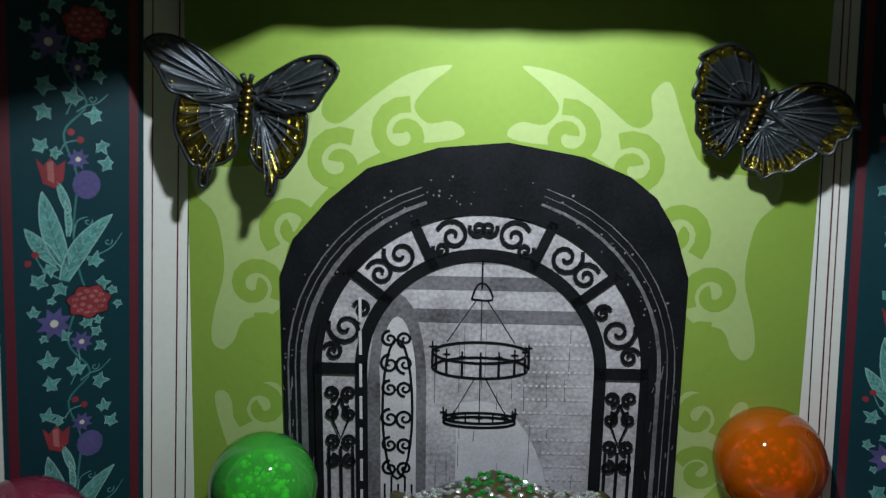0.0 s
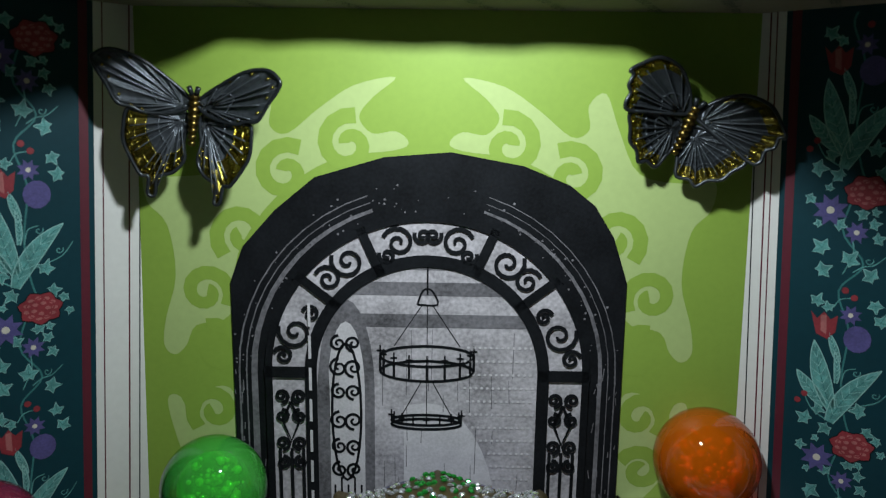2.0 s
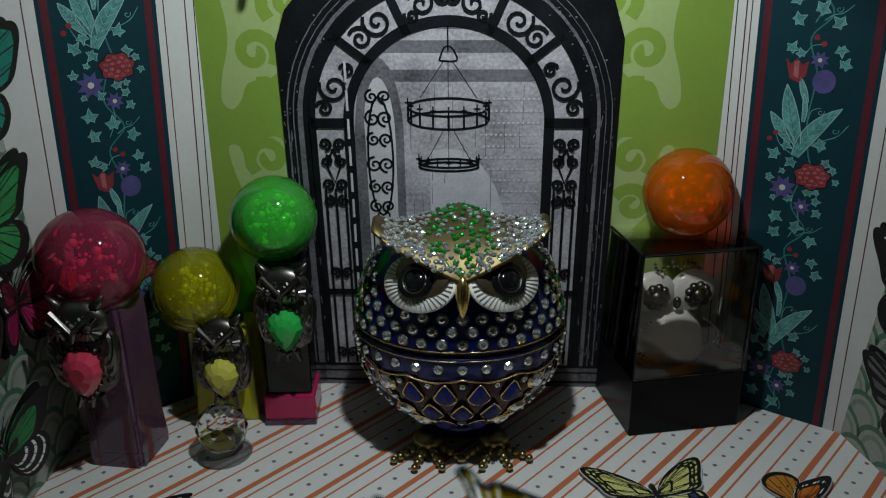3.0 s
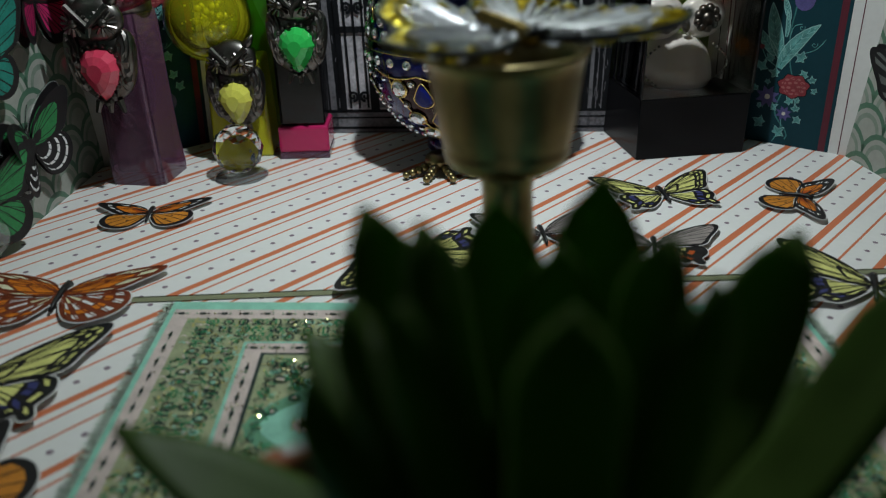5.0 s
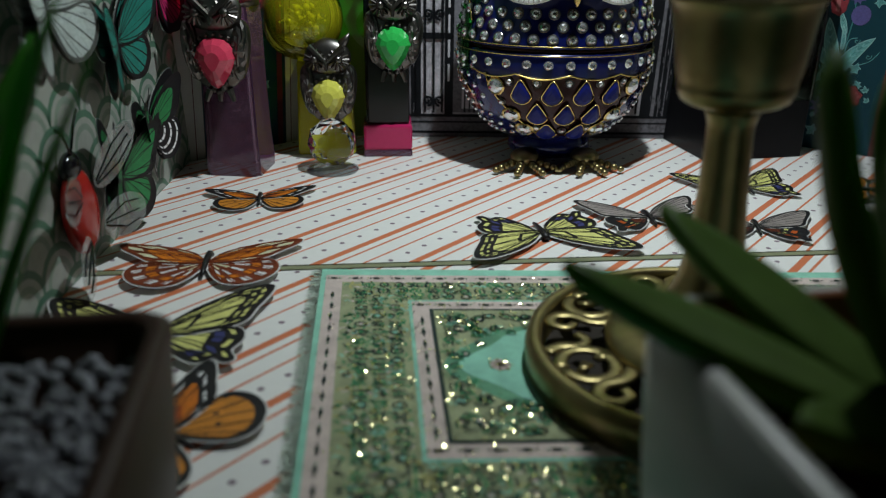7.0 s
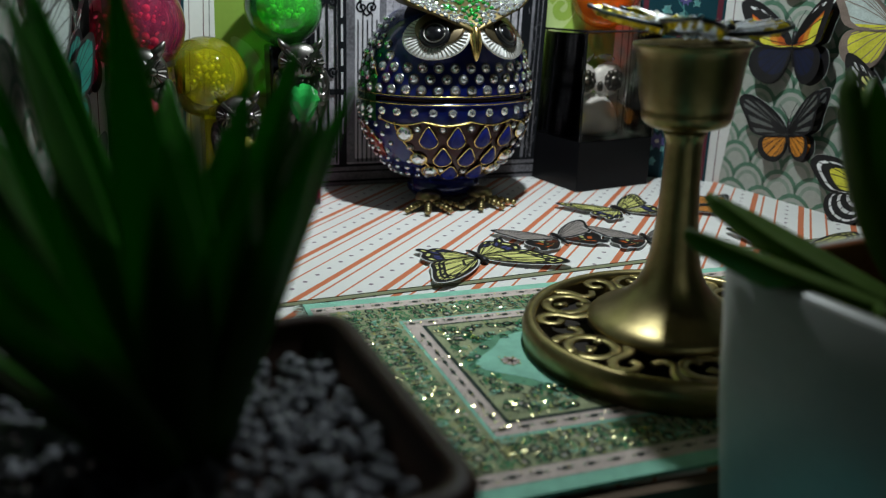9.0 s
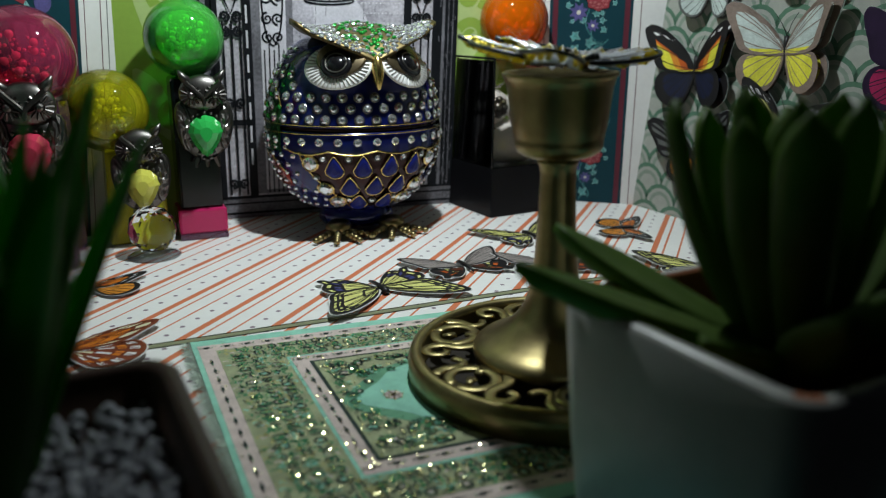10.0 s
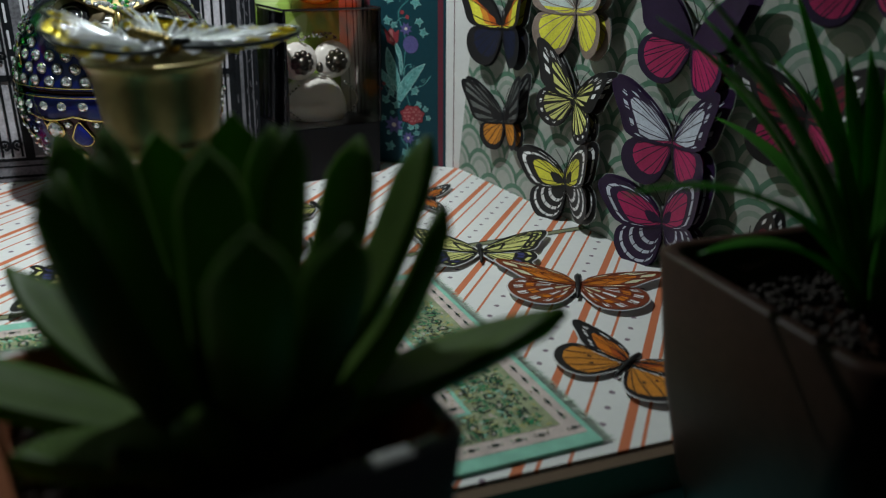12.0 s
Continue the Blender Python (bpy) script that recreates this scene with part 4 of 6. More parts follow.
HIND = {"round": [(0.04, 0.02), (0.40, -0.02), (0.70, -0.04), (0.80, -0.26), (0.70, -0.50), (0.46, -0.62), (0.24, -0.54), (0.08, -0.24)],
        "tail": [(0.04, 0.02), (0.40, 0.0), (0.70, -0.02), (0.76, -0.22), (0.66, -0.40), (0.70, -0.56), (0.62, -0.58), (0.55, -0.48), (0.46, -0.54), (0.34, -0.50), (0.14, -0.24)],
        "small": [(0.04, 0.02), (0.34, -0.02), (0.58, -0.06), (0.62, -0.28), (0.50, -0.46), (0.32, -0.50), (0.16, -0.40), (0.06, -0.2)]}
# kind: fore shape, hind shape, base ink, bands of the fore wing, bands of the hind wing: (inner, outer, ink, cells, gap, and where it does not run along the whole margin, from, to)
KINDS = {
    "monarch": ("long", "round", "black", [(0.04, 0.34, "ember", 4, 0.03), (0.34, 0.66, "orange", 4, 0.05), (0.76, 0.84, "white", 7, 0.45)], [(0.04, 0.91, "amber", 5, 0.025), (0.50, 0.56, "black", 6, 0.75)]),
    "fritillary": ("long", "round", "rust", [(0.10, 0.40, "orange", 4, 0.10), (0.44, 0.68, "orange", 6, 0.16), (0.74, 0.92, "cream", 6, 0.42)], [(0.12, 0.34, "cream", 5, 0.62), (0.38, 0.60, "white", 7, 0.62), (0.64, 0.76, "orange", 7, 0.4), (0.80, 0.94, "white", 9, 0.55)]),
    "swallowtail": ("angle", "tail", "black", [(0.08, 0.30, "straw", 3, 0.16), (0.36, 0.74, "straw", 8, 0.16), (0.80, 0.84, "straw", 9, 0.45), (0.89, 0.94, "straw", 9, 0.30)], [(0.06, 0.62, "straw", 5, 0.06), (0.68, 0.80, "blue", 6, 0.3), (0.87, 0.94, "straw", 8, 0.4)]),
    "brown": ("angle", "tail", "black", [(0.08, 0.95, "taupe", 7, 0.07)], [(0.12, 0.45, "rust", 4, 0.2), (0.52, 0.60, "straw", 6, 0.55), (0.68, 0.80, "ember", 5, 0.5)]),
    "sunset": ("angle", "round", "black", [(0.16, 0.80, "ember", 1, 0.0, 0.42, 1.0), (0.34, 0.80, "amber", 1, 0.0, 0.45, 1.0), (0.52, 0.80, "yellow", 1, 0.0, 0.48, 1.0), (0.80, 0.88, "white", 2, 0.3, 0.12, 0.34)], [(0.12, 0.80, "navy", 5, 0.06)]),
    "lemon": ("angle", "round", "brown", [(0.05, 0.84, "mist", 6, 0.02), (0.05, 0.80, "yellow", 1, 0.0, 0.70, 1.0)], [(0.05, 0.86, "yellow", 6, 0.0)]),
    "birdwing": ("angle", "small", "black", [(0.35, 0.92, "smoke", 8, 0.5)], [(0.10, 0.86, "amber", 6, 0.08)]),
    "tiger": ("angle", "round", "black", [(0.10, 0.60, "straw", 6, 0.42), (0.70, 0.84, "white", 6, 0.5, 0.0, 0.6)], [(0.10, 0.80, "straw", 7, 0.34), (0.86, 0.92, "white", 9, 0.6)]),
    "ringed": ("round", "round", "black", [(0.30, 0.66, "yellow", 1, 0.0), (0.82, 0.9, "white", 1, 0.0)], [(0.40, 0.48, "white", 1, 0.0), (0.62, 0.70, "white", 1, 0.0), (0.84, 0.90, "white", 1, 0.0)]),
    "ringed_pink": ("round", "round", "purple", [(0.26, 0.70, "magenta", 1, 0.0), (0.82, 0.88, "ice", 1, 0.0)], [(0.40, 0.47, "ice", 1, 0.0), (0.62, 0.69, "ice", 1, 0.0), (0.84, 0.90, "ice", 1, 0.0)]),
    "plum": ("angle", "round", "purple", [(0.2, 0.9, "purple", 8, 0.25)], [(0.15, 0.90, "magenta", 7, 0.07)]),
    "berry": ("angle", "round", "purple", [(0.08, 0.70, "ice", 5, 0.03), (0.76, 0.84, "ice", 6, 0.55, 0.05, 0.8), (0.06, 0.66, "magenta", 1, 0.0, 0.82, 1.0)], [(0.06, 0.78, "magenta", 4, 0.0)]),
    "crimson": ("round", "round", "black", [(0.2, 0.7, "wine", 6, 0.15), (0.8, 0.9, "white", 5, 0.6)], [(0.1, 0.82, "magenta", 7, 0.12)]),
    "emerald": ("angle", "round", "black", [(0.06, 0.84, "green", 6, 0.06)], [(0.06, 0.84, "green", 6, 0.06)]),
    "teal": ("round", "small", "black", [(0.04, 0.92, "teal", 5, 0.03)], [(0.04, 0.90, "teal", 4, 0.03)]),
    "mist": ("round", "round", "smoke", [(0.04, 0.95, "mist", 6, 0.02)], [(0.04, 0.95, "mist", 6, 0.02)]),
    "ringed_green": ("round", "round", "black", [(0.26, 0.72, "green", 1, 0.0)], [(0.40, 0.47, "white", 1, 0.0), (0.62, 0.69, "white", 1, 0.0), (0.84, 0.9, "white", 1, 0.0)]),
    "navy": ("angle", "round", "black", [(0.1, 0.85, "navy", 6, 0.06)], [(0.1, 0.85, "navy", 6, 0.06)])}


def grow(pts, k):
    mx, my = sum(p[0] for p in pts) / len(pts), sum(p[1] for p in pts) / len(pts)
    out = []
    n = len(pts)
    for i, (x, y) in enumerate(pts):
        ax, ay = pts[i - 1]
        bx, by = pts[(i + 1) % n]
        d = math.hypot(bx - ax, by - ay) or 1
        nx, ny = (by - ay) / d, -(bx - ax) / d
        if nx * (x - mx) + ny * (y - my) < 0:
            nx, ny = -nx, -ny
        out.append((x + nx * k, y + ny * k))
    return out


def cells(bm, outline, root, bands, index, side, s, z0):
    """Coloured cells between the veins of a wing, as bands from the root to the margin."""
    rim = outline[2:-2]
    for j, (a, b, col, n, gap, *span) in enumerate(bands):
        lo, hi = span or (0.0, 1.0)
        for i in range(n):
            t0, t1 = (i + gap / 2) / n, (i + 1 - gap / 2) / n
            steps = max(2, 14 // n)
            inner, outer = [], []
            for q in range(steps + 1):
                t = (lo + (hi - lo) * (t0 + (t1 - t0) * q / steps)) * (len(rim) - 1)
                k = min(int(t), len(rim) - 2)
                f = t - k
                px, py = rim[k][0] + (rim[k + 1][0] - rim[k][0]) * f, rim[k][1] + (rim[k + 1][1] - rim[k][1]) * f
                inner.append((root[0] + (px - root[0]) * a, root[1] + (py - root[1]) * a))
                outer.append((root[0] + (px - root[0]) * b, root[1] + (py - root[1]) * b))
            slab(bm, [(side * x * s, y * s) for x, y in inner + outer[::-1]], z0 + 0.00003 * (j + 1), 0.00003, index[col])


def butterfly(kind, span, m, label, fold=10.0, plastic=False, group="", category="paper butterfly", twin=False):
    fore, hind, base, fb, hb = KINDS[kind]
    s = span / 2
    edge = M["clear_edge"] if plastic else M["paper"]
    ob = thing("plastic_butterfly" if plastic else "paper_butterfly", label, category, m, group)
    names = []
    for c in [row[2] for row in fb + hb]:
        if c not in names:
            names.append(c)
    mats = [edge, ink(base, COL[base])] + [ink(c, COL[c]) for c in names]
    index = {c: i + 2 for i, c in enumerate(names)}
    F, H = smooth_path(FORE[fore], True, 4), smooth_path(HIND[hind], True, 4)
    for side, nm in ((1, "right_"), (-1, "left_")):
        for lay in ((0, 1) if twin else (0,)):
            lift = 0.0012 * lay
            k = s * (0.96 if lay else 1.0)
            for wing, o, bands, root, z in (("hind_wing", H, hb, (0.03, 0.0), lift), ("fore_wing", F, fb, (0.03, 0.04), lift + 0.00018)):
                bm = bmesh.new()
                if not lay:
                    slab(bm, [(side * x * k, y * k) for x, y in grow(o, 0.030 if plastic else 0.036)], z, 0.00035 if plastic else 0.0002, 0)
                lo = z + (0.0003 if plastic else 0.00022)
                slab(bm, [(side * x * k, y * k) for x, y in o], lo, 0.00008, 1)
                w = part(nm + wing if not lay else "upper_" + nm + wing, bm, mats, ob)
                bm = bmesh.new()
                cells(bm, o, root, bands, index, side, k, lo + 0.00008)
                rim = o[3:-3]
                zv = lo + 0.00008 + 0.00003 * (len(bands) + 2)
                for q in range(9):
                    px, py = rim[int((q + 0.5) / 9 * len(rim))]
                    bend = [(root[0] + (px - root[0]) * t, root[1] + (py - root[1]) * t + 0.05 * math.sin(math.pi * t) * (1 if q < 5 else -1)) for t in (0.04, 0.25, 0.5, 0.75, 0.97)]
                    stroke(bm, [(side * x * k, y * k) for x, y in bend], 0.010 * k, 0.018 * k, zv, 1)
                stroke(bm, [(side * x * k, y * k) for x, y in o[2:-2]], 0.035 * k, z=zv, idx=1)
                part("wing_print", bm, mats, w)["kind"] = "stuff"
                w.matrix_local = pose(0, 0, 0.0006, 0, -side * (fold + 7 * lay), 0)
    bm = bmesh.new()
    tube(bm, [(0, 0.24 * s, 0.001), (0, 0.15 * s, 0.0016), (0, 0.0, 0.0018), (0, -0.22 * s, 0.0014), (0, -0.34 * s, 0.0008)], s * 0.05, s * 0.018, 7)
    for side in ((-1, 1) if plastic else ()):
        tube(bm, [(0, 0.24 * s, 0.0014), (side * 0.08 * s, 0.42 * s, 0.002), (side * 0.2 * s, 0.58 * s, 0.0022)], 0.00018, 0.00015, 5)
    part("body", bm, ink("black", COL["black"]), ob, smooth=True)
    return ob


M["clear_edge"] = tinted("clear_glitter_plastic", (0.93, 0.95, 0.94), (0.50, 0.53, 0.52), 0.72, 0.14)
FG = "printed butterflies on the floor"
for kind, span, x, y, rz, label in (
        ("monarch", 0.042, -0.107, 0.184, 8, "orange and black paper butterfly on the striped floor"),
        ("fritillary", 0.057, -0.111, 0.121, 6, "orange spotted paper butterfly lying across the paper seam"),
        ("swallowtail", 0.060, -0.112, 0.073, 10, "yellow and black swallowtail cut from paper"),
        ("monarch", 0.050, -0.096, 0.030, 60, "orange and black paper butterfly near the front edge"),
        ("swallowtail", 0.056, -0.001, 0.150, 190, "yellow swallowtail paper cut-out beside the rug"),
        ("brown", 0.046, 0.041, 0.166, 8, "brown and grey paper butterfly with red spots"),
        ("brown", 0.044, 0.078, 0.157, -8, "brown and grey paper butterfly by the seam"),
        ("swallowtail", 0.048, 0.090, 0.203, 10, "small yellow swallowtail of printed paper"),
        ("monarch", 0.042, 0.141, 0.200, -115, "orange paper butterfly turned sideways near the corner"),
        ("swallowtail", 0.056, 0.139, 0.129, -20, "yellow swallowtail paper cut-out beside the rug's corner"),
        ("fritillary", 0.060, 0.160, 0.089, -30, "orange spotted paper butterfly by the side wall"),
        ("monarch", 0.050, 0.146, 0.034, -60, "orange and black paper butterfly at the front edge")):
    butterfly(kind, span, pose(x, y, 0.0008, 0, 0, rz), label, 2.5, group=FG)


def on_wall(wall_m, width, s, z, tilt, out=0.0025):
    return wall_m @ pose(s, z, out, 0, 0, tilt)


WG = "plastic butterflies on the side walls"
for kind, span, y, z, tilt, label in (
        ("sunset", 0.068, 0.211, 0.079, 4, "black and orange layered plastic butterfly on the wall"),
        ("lemon", 0.068, 0.160, 0.090, 4, "yellow and white layered plastic butterfly on the wall"),
        ("plum", 0.062, 0.098, 0.085, -6, "dark purple and magenta plastic butterfly on the wall"),
        ("birdwing", 0.062, 0.206, 0.036, 10, "black plastic butterfly with orange hind wings"),
        ("tiger", 0.058, 0.157, 0.055, -12, "yellow and black striped plastic butterfly on the wall"),
        ("berry", 0.064, 0.101, 0.049, 3, "purple, white and magenta plastic butterfly on the wall"),
        ("ringed", 0.062, 0.158, 0.018, 14, "black plastic butterfly with yellow patches and rings"),
        ("ringed_pink", 0.066, 0.101, 0.018, 14, "pink and black plastic butterfly with ringed wings"),
        ("crimson", 0.058, 0.050, 0.068, 5, "black and crimson plastic butterfly on the wall"),
        ("crimson", 0.046, 0.060, 0.018, 35, "small crimson plastic butterfly near the floor"),
        ("mist", 0.050, 0.206, 0.118, 0, "pale translucent plastic butterfly on the wall"),
        ("tiger", 0.052, 0.152, 0.130, 0, "yellow plastic butterfly high on the wall"),
        ("navy", 0.060, 0.092, 0.130, 0, "dark blue plastic butterfly high on the wall"),
        ("plum", 0.056, 0.040, 0.112, 10, "dark magenta plastic butterfly high on the wall")):
    s = (CORNER_R[1] - y + 0.003) / (CORNER_R[1] - SIDE_R[1]) * SIDE_R_W
    butterfly(kind, span * 0.86, on_wall(SIDE_R_M, SIDE_R_W, s, z, tilt), label, 9, True, WG, "plastic butterfly", True)
for kind, span, y, z, tilt, label in (
        ("teal", 0.052, 0.158, 0.064, 8, "teal plastic butterfly on the scalloped wall"),
        ("ringed_green", 0.044, 0.180, 0.030, 6, "green and black ringed plastic butterfly near the floor"),
        ("emerald", 0.050, 0.190, 0.110, 0, "green layered plastic butterfly on the wall"),
        ("emerald", 0.050, 0.140, 0.118, 0, "bright green plastic butterfly on the wall"),
        ("crimson", 0.046, 0.205, 0.078, -8, "dark crimson plastic butterfly on the wall"),
        ("emerald", 0.044, 0.145, 0.022, -12, "green plastic butterfly close to the floor"),
        ("teal", 0.058, 0.196, 0.152, 6, "large dark teal plastic butterfly high on the wall"),
        ("emerald", 0.056, 0.150, 0.160, -8, "dark green plastic butterfly high on the wall"),
        ("teal", 0.052, 0.110, 0.120, 10, "dark teal plastic butterfly on the scalloped wall"),
        ("mist", 0.048, 0.110, 0.080, 5, "pale translucent plastic butterfly on the wall")):
    s = (y - SIDE_L[1]) / (CORNER_L[1] - SIDE_L[1]) * SIDE_L_W
    butterfly(kind, span * 1.12, on_wall(SIDE_L_M, SIDE_L_W, s, z, tilt), label, 9, True, WG, "plastic butterfly", True)

# ---- the jewelled owl box ----
OWL = pose(0.0140, 0.2490, 0.0006, 0, 0, 3) @ Matrix.Diagonal((1, 1, 0.935, 1))
owl = thing("owl_trinket_box", "navy enamel owl trinket box covered in rhinestones with gold feet", "trinket box", OWL)
PROFILE = [(0.016, 0.0125), (0.024, 0.0150), (0.0315, 0.0215), (0.0375, 0.0300), (0.0415, 0.0400), (0.0430, 0.0500), (0.0427, 0.0600), (0.0410, 0.0700), (0.0385, 0.0790), (0.0345, 0.0880), (0.0285, 0.0960), (0.0190, 0.1015), (0.0080, 0.1035)]
DEEP = 0.84


def owl_r(z):
    for (r0, z0), (r1, z1) in zip(PROFILE, PROFILE[1:]):
        if z0 <= z <= z1:
            return r0 + (r1 - r0) * (z - z0) / (z1 - z0)
    return PROFILE[-1][0]


def owl_at(a, z, out=0.0):
    """The pose on the owl's skin at the angle a from its front (degrees, to its left positive) with z out of the skin and y up."""
    t = radians(a)
    r = owl_r(z)
    p = Vector((r * math.sin(t), -r * DEEP * math.cos(t), z))
    dz = (owl_r(min(z + 0.001, 0.103)) - owl_r(max(z - 0.001, 0.013))) / 0.002
    n = Vector((math.sin(t) / 1.0, -math.cos(t) / DEEP, -dz)).normalized()
    up = (Vector((0, 0, 1)) - n * n.z).normalized()
    side = up.cross(n)
    m = Matrix((side, up, n)).transposed().to_4x4()
    return Matrix.Translation(p + n * out) @ m


SEAM = 0.0565
low = [p for p in PROFILE if p[1] < SEAM] + [(owl_r(SEAM), SEAM)]
part("lower_body", lathe(smooth_path(low, False, 3), 48, 1, DEEP), M["blue_enamel"], owl, smooth=True)
high = [(owl_r(SEAM + 0.0022), SEAM + 0.0022)] + [p for p in PROFILE if p[1] > SEAM + 0.003]
lid = part("lid", lathe(smooth_path(high, False, 3), 48, 1, DEEP), M["blue_enamel"], owl, "hinged navy lid", smooth=True)
part("seam_ring", lathe([(0.0405, SEAM - 0.0002), (0.0416, SEAM + 0.0006), (0.0416, SEAM + 0.0018), (0.0405, SEAM + 0.0024)], 48, 1, DEEP), M["amber"], owl, "dark bronze seam", smooth=True)


def ring_band(name, z, w, material, parent, out=0.0006):
    bm = bmesh.new()
    tube(bm, [owl_at(a, z, out).translation for a in range(0, 361, 6)], w, n=6)
    return part(name, bm, material, parent, smooth=True)


ring_band("gold_rim", SEAM - 0.0008, 0.0003, M["gold"], owl)
ring_band("gold_rim", SEAM + 0.0032, 0.0003, M["gold"], lid)


def gem_mesh(name, r, h, n, material, sy=1.0, tip=0.0):
    """A cut stone with a table, a ring of facets and, for tip > 0, a pointed drop shape."""
    bm = bmesh.new()
    rings = []
    for k, z in ((1.0, 0.0), (1.0, h * 0.2), (0.72, h * 0.75), (0.36, h)):
        ring = []
        for i in range(n):
            a = 2 * math.pi * i / n + math.pi / 2
            y = math.sin(a)
            if tip and y > 0:
                x, y = math.cos(a) * (1 - 0.45 * y), y * (1 + tip)
            else:
                x = math.cos(a)
            ring.append(bm.verts.new((r * k * x, r * k * y * sy, z)))
        rings.append(ring)
    for a, b in zip(rings, rings[1:]):
        for i in range(n):
            bm.faces.new((a[i], a[(i + 1) % n], b[(i + 1) % n], b[i]))
    bm.faces.new(rings[-1])
    me = bpy.data.meshes.new(name)
    bm.to_mesh(me)
    bm.free()
    me.materials.append(material)
    return me


def setting_mesh(r, material):
    bm = bmesh.new()
    tube(bm, [(r * math.cos(2 * math.pi * i / 12), r * math.sin(2 * math.pi * i / 12), 0) for i in range(13)], r * 0.16, n=4)
    me = bpy.data.meshes.new("setting")
    bm.to_mesh(me)
    bm.free()
    me.materials.append(material)
    return me


GEM_S = gem_mesh("rhinestone", 0.0021, 0.0014, 9, M["gem"])
GEM_T = gem_mesh("rhinestone", 0.0014, 0.0010, 8, M["gem"])
GEM_L = gem_mesh("rhinestone", 0.0042, 0.0026, 12, M["gem"])
GEM_G = gem_mesh("green_rhinestone", 0.00135, 0.0010, 7, M["gem_green"])
DROP = gem_mesh("blue_drop", 0.0041, 0.0024, 14, M["gem_blue"], 1.0, 0.75)
CUP_S, CUP_L = setting_mesh(0.0022, M["pewter"]), setting_mesh(0.0044, M["gold"])


def stone(me, parent, m, name):
    ob = new(name, me)
    ob.parent = parent
    ob.matrix_local = m
    return ob


rng = random.Random(3)
for k, z in enumerate((0.0625, 0.0678, 0.0730, 0.0780, 0.0830)):
    n = 34
    for i in range(n):
        a = 360 * (i + 0.5 * (k % 2)) / n - 180
        if abs(a) > 120 or (abs(a) < 58 and z > 0.0765):
            continue
        green = abs(a) > 66 and k < 4 and (i + k) % 2
        stone(GEM_G if green else GEM_S, lid, owl_at(a, z, 0.0002) @ pose(0, 0, 0, 0, 0, rng.uniform(0, 40)), "rhinestone")
        if abs(a) < 100 and not green:
            stone(CUP_S, lid, owl_at(a, z, 0.0003), "setting")
for z, n in ((0.0868, 30), (0.0910, 28), (0.0945, 24)):
    for i in range(n):
        a = 360 * i / n - 180
        if 66 < abs(a) < 125:
            stone(GEM_T, lid, owl_at(a, z, 0.0002), "rhinestone")
for i in range(30):
    a = 360 * i / 30 - 180
    if abs(a) < 120:
        stone(GEM_S, owl, owl_at(a, 0.0518, 0.0002), "rhinestone")
# lower front: the scalloped gold edge, the brown breast, drop stones and large clear stones
bm = bmesh.new()
grid = []
for i in range(21):
    a = -46 + 92 * i / 20
    top = 0.0470 - 0.0010 * abs(math.sin(radians(a * 6)))
    bot = 0.0175 + 0.019 * (abs(a) / 46) ** 2.2
    grid.append([bm.verts.new(owl_at(a, bot + (top - bot) * j / 8, 0.0004).translation) for j in range(9)])
for a, b in zip(grid, grid[1:]):
    for j in range(8):
        bm.faces.new((a[j], b[j], b[j + 1], a[j + 1]))
part("breast_panel", bm, M["amber"], owl, "glossy brown enamel breast", smooth=True)
bm = bmesh.new()
tube(bm, [owl_at(a, 0.0478 - 0.0020 * abs(math.sin(radians(a * 6))), 0.0009).translation for a in np.arange(-62, 62.1, 2)], 0.00045, n=5)
part("gold_scallop", bm, M["gold"], owl, smooth=True)
for s in (-1, 1):
    bm = bmesh.new()
    tube(bm, [owl_at(s * (50 - 34 * t ** 1.6), 0.047 - 0.0300 * t, 0.0008).translation for t in [k / 12 for k in range(13)]], 0.0005, n=5)
    part("gold_edge", bm, M["gold"], owl, smooth=True)
for z, angles in ((0.0385, (-27, -9, 9, 27)), (0.0285, (-18, 0, 18)), (0.0200, (-12, 12))):
    for a in angles:
        m = owl_at(a, z, 0.0006)
        stone(DROP, owl, m, "blue_drop")
        bm = bmesh.new()
        ringp = [(0.0044 * math.cos(t) * (1 - 0.45 * max(0, math.sin(t))), 0.0044 * math.sin(t) * (1 + 0.75 * max(0, math.sin(t))), 0.0004) for t in [2 * math.pi * q / 16 for q in range(17)]]
        tube(bm, ringp, 0.0004, n=4)
        part("drop_setting", bm, M["gold"], owl, smooth=True).matrix_local = m
for a, z in ((-43, 0.0415), (43, 0.0415), (-36, 0.0285), (36, 0.0285), (-29, 0.0215), (29, 0.0215)):
    stone(GEM_L, owl, owl_at(a, z, 0.0006) @ Matrix.Diagonal((0.85, 0.85, 0.85, 1)), "clear_stone")
    stone(CUP_L, owl, owl_at(a, z, 0.0008) @ Matrix.Diagonal((0.85, 0.85, 0.85, 1)), "stone_setting")
for a, z in ((-18, 0.0440), (0, 0.0443), (18, 0.0440), (-41, 0.0345), (41, 0.0345), (-34, 0.0440), (34, 0.0440), (0, 0.0215), (-19, 0.0225), (19, 0.0225)):
    stone(GEM_T, owl, owl_at(a, z, 0.0008), "rhinestone")
    stone(CUP_S, owl, owl_at(a, z, 0.0008) @ Matrix.Diagonal((0.8, 0.8, 0.8, 1)), "setting")
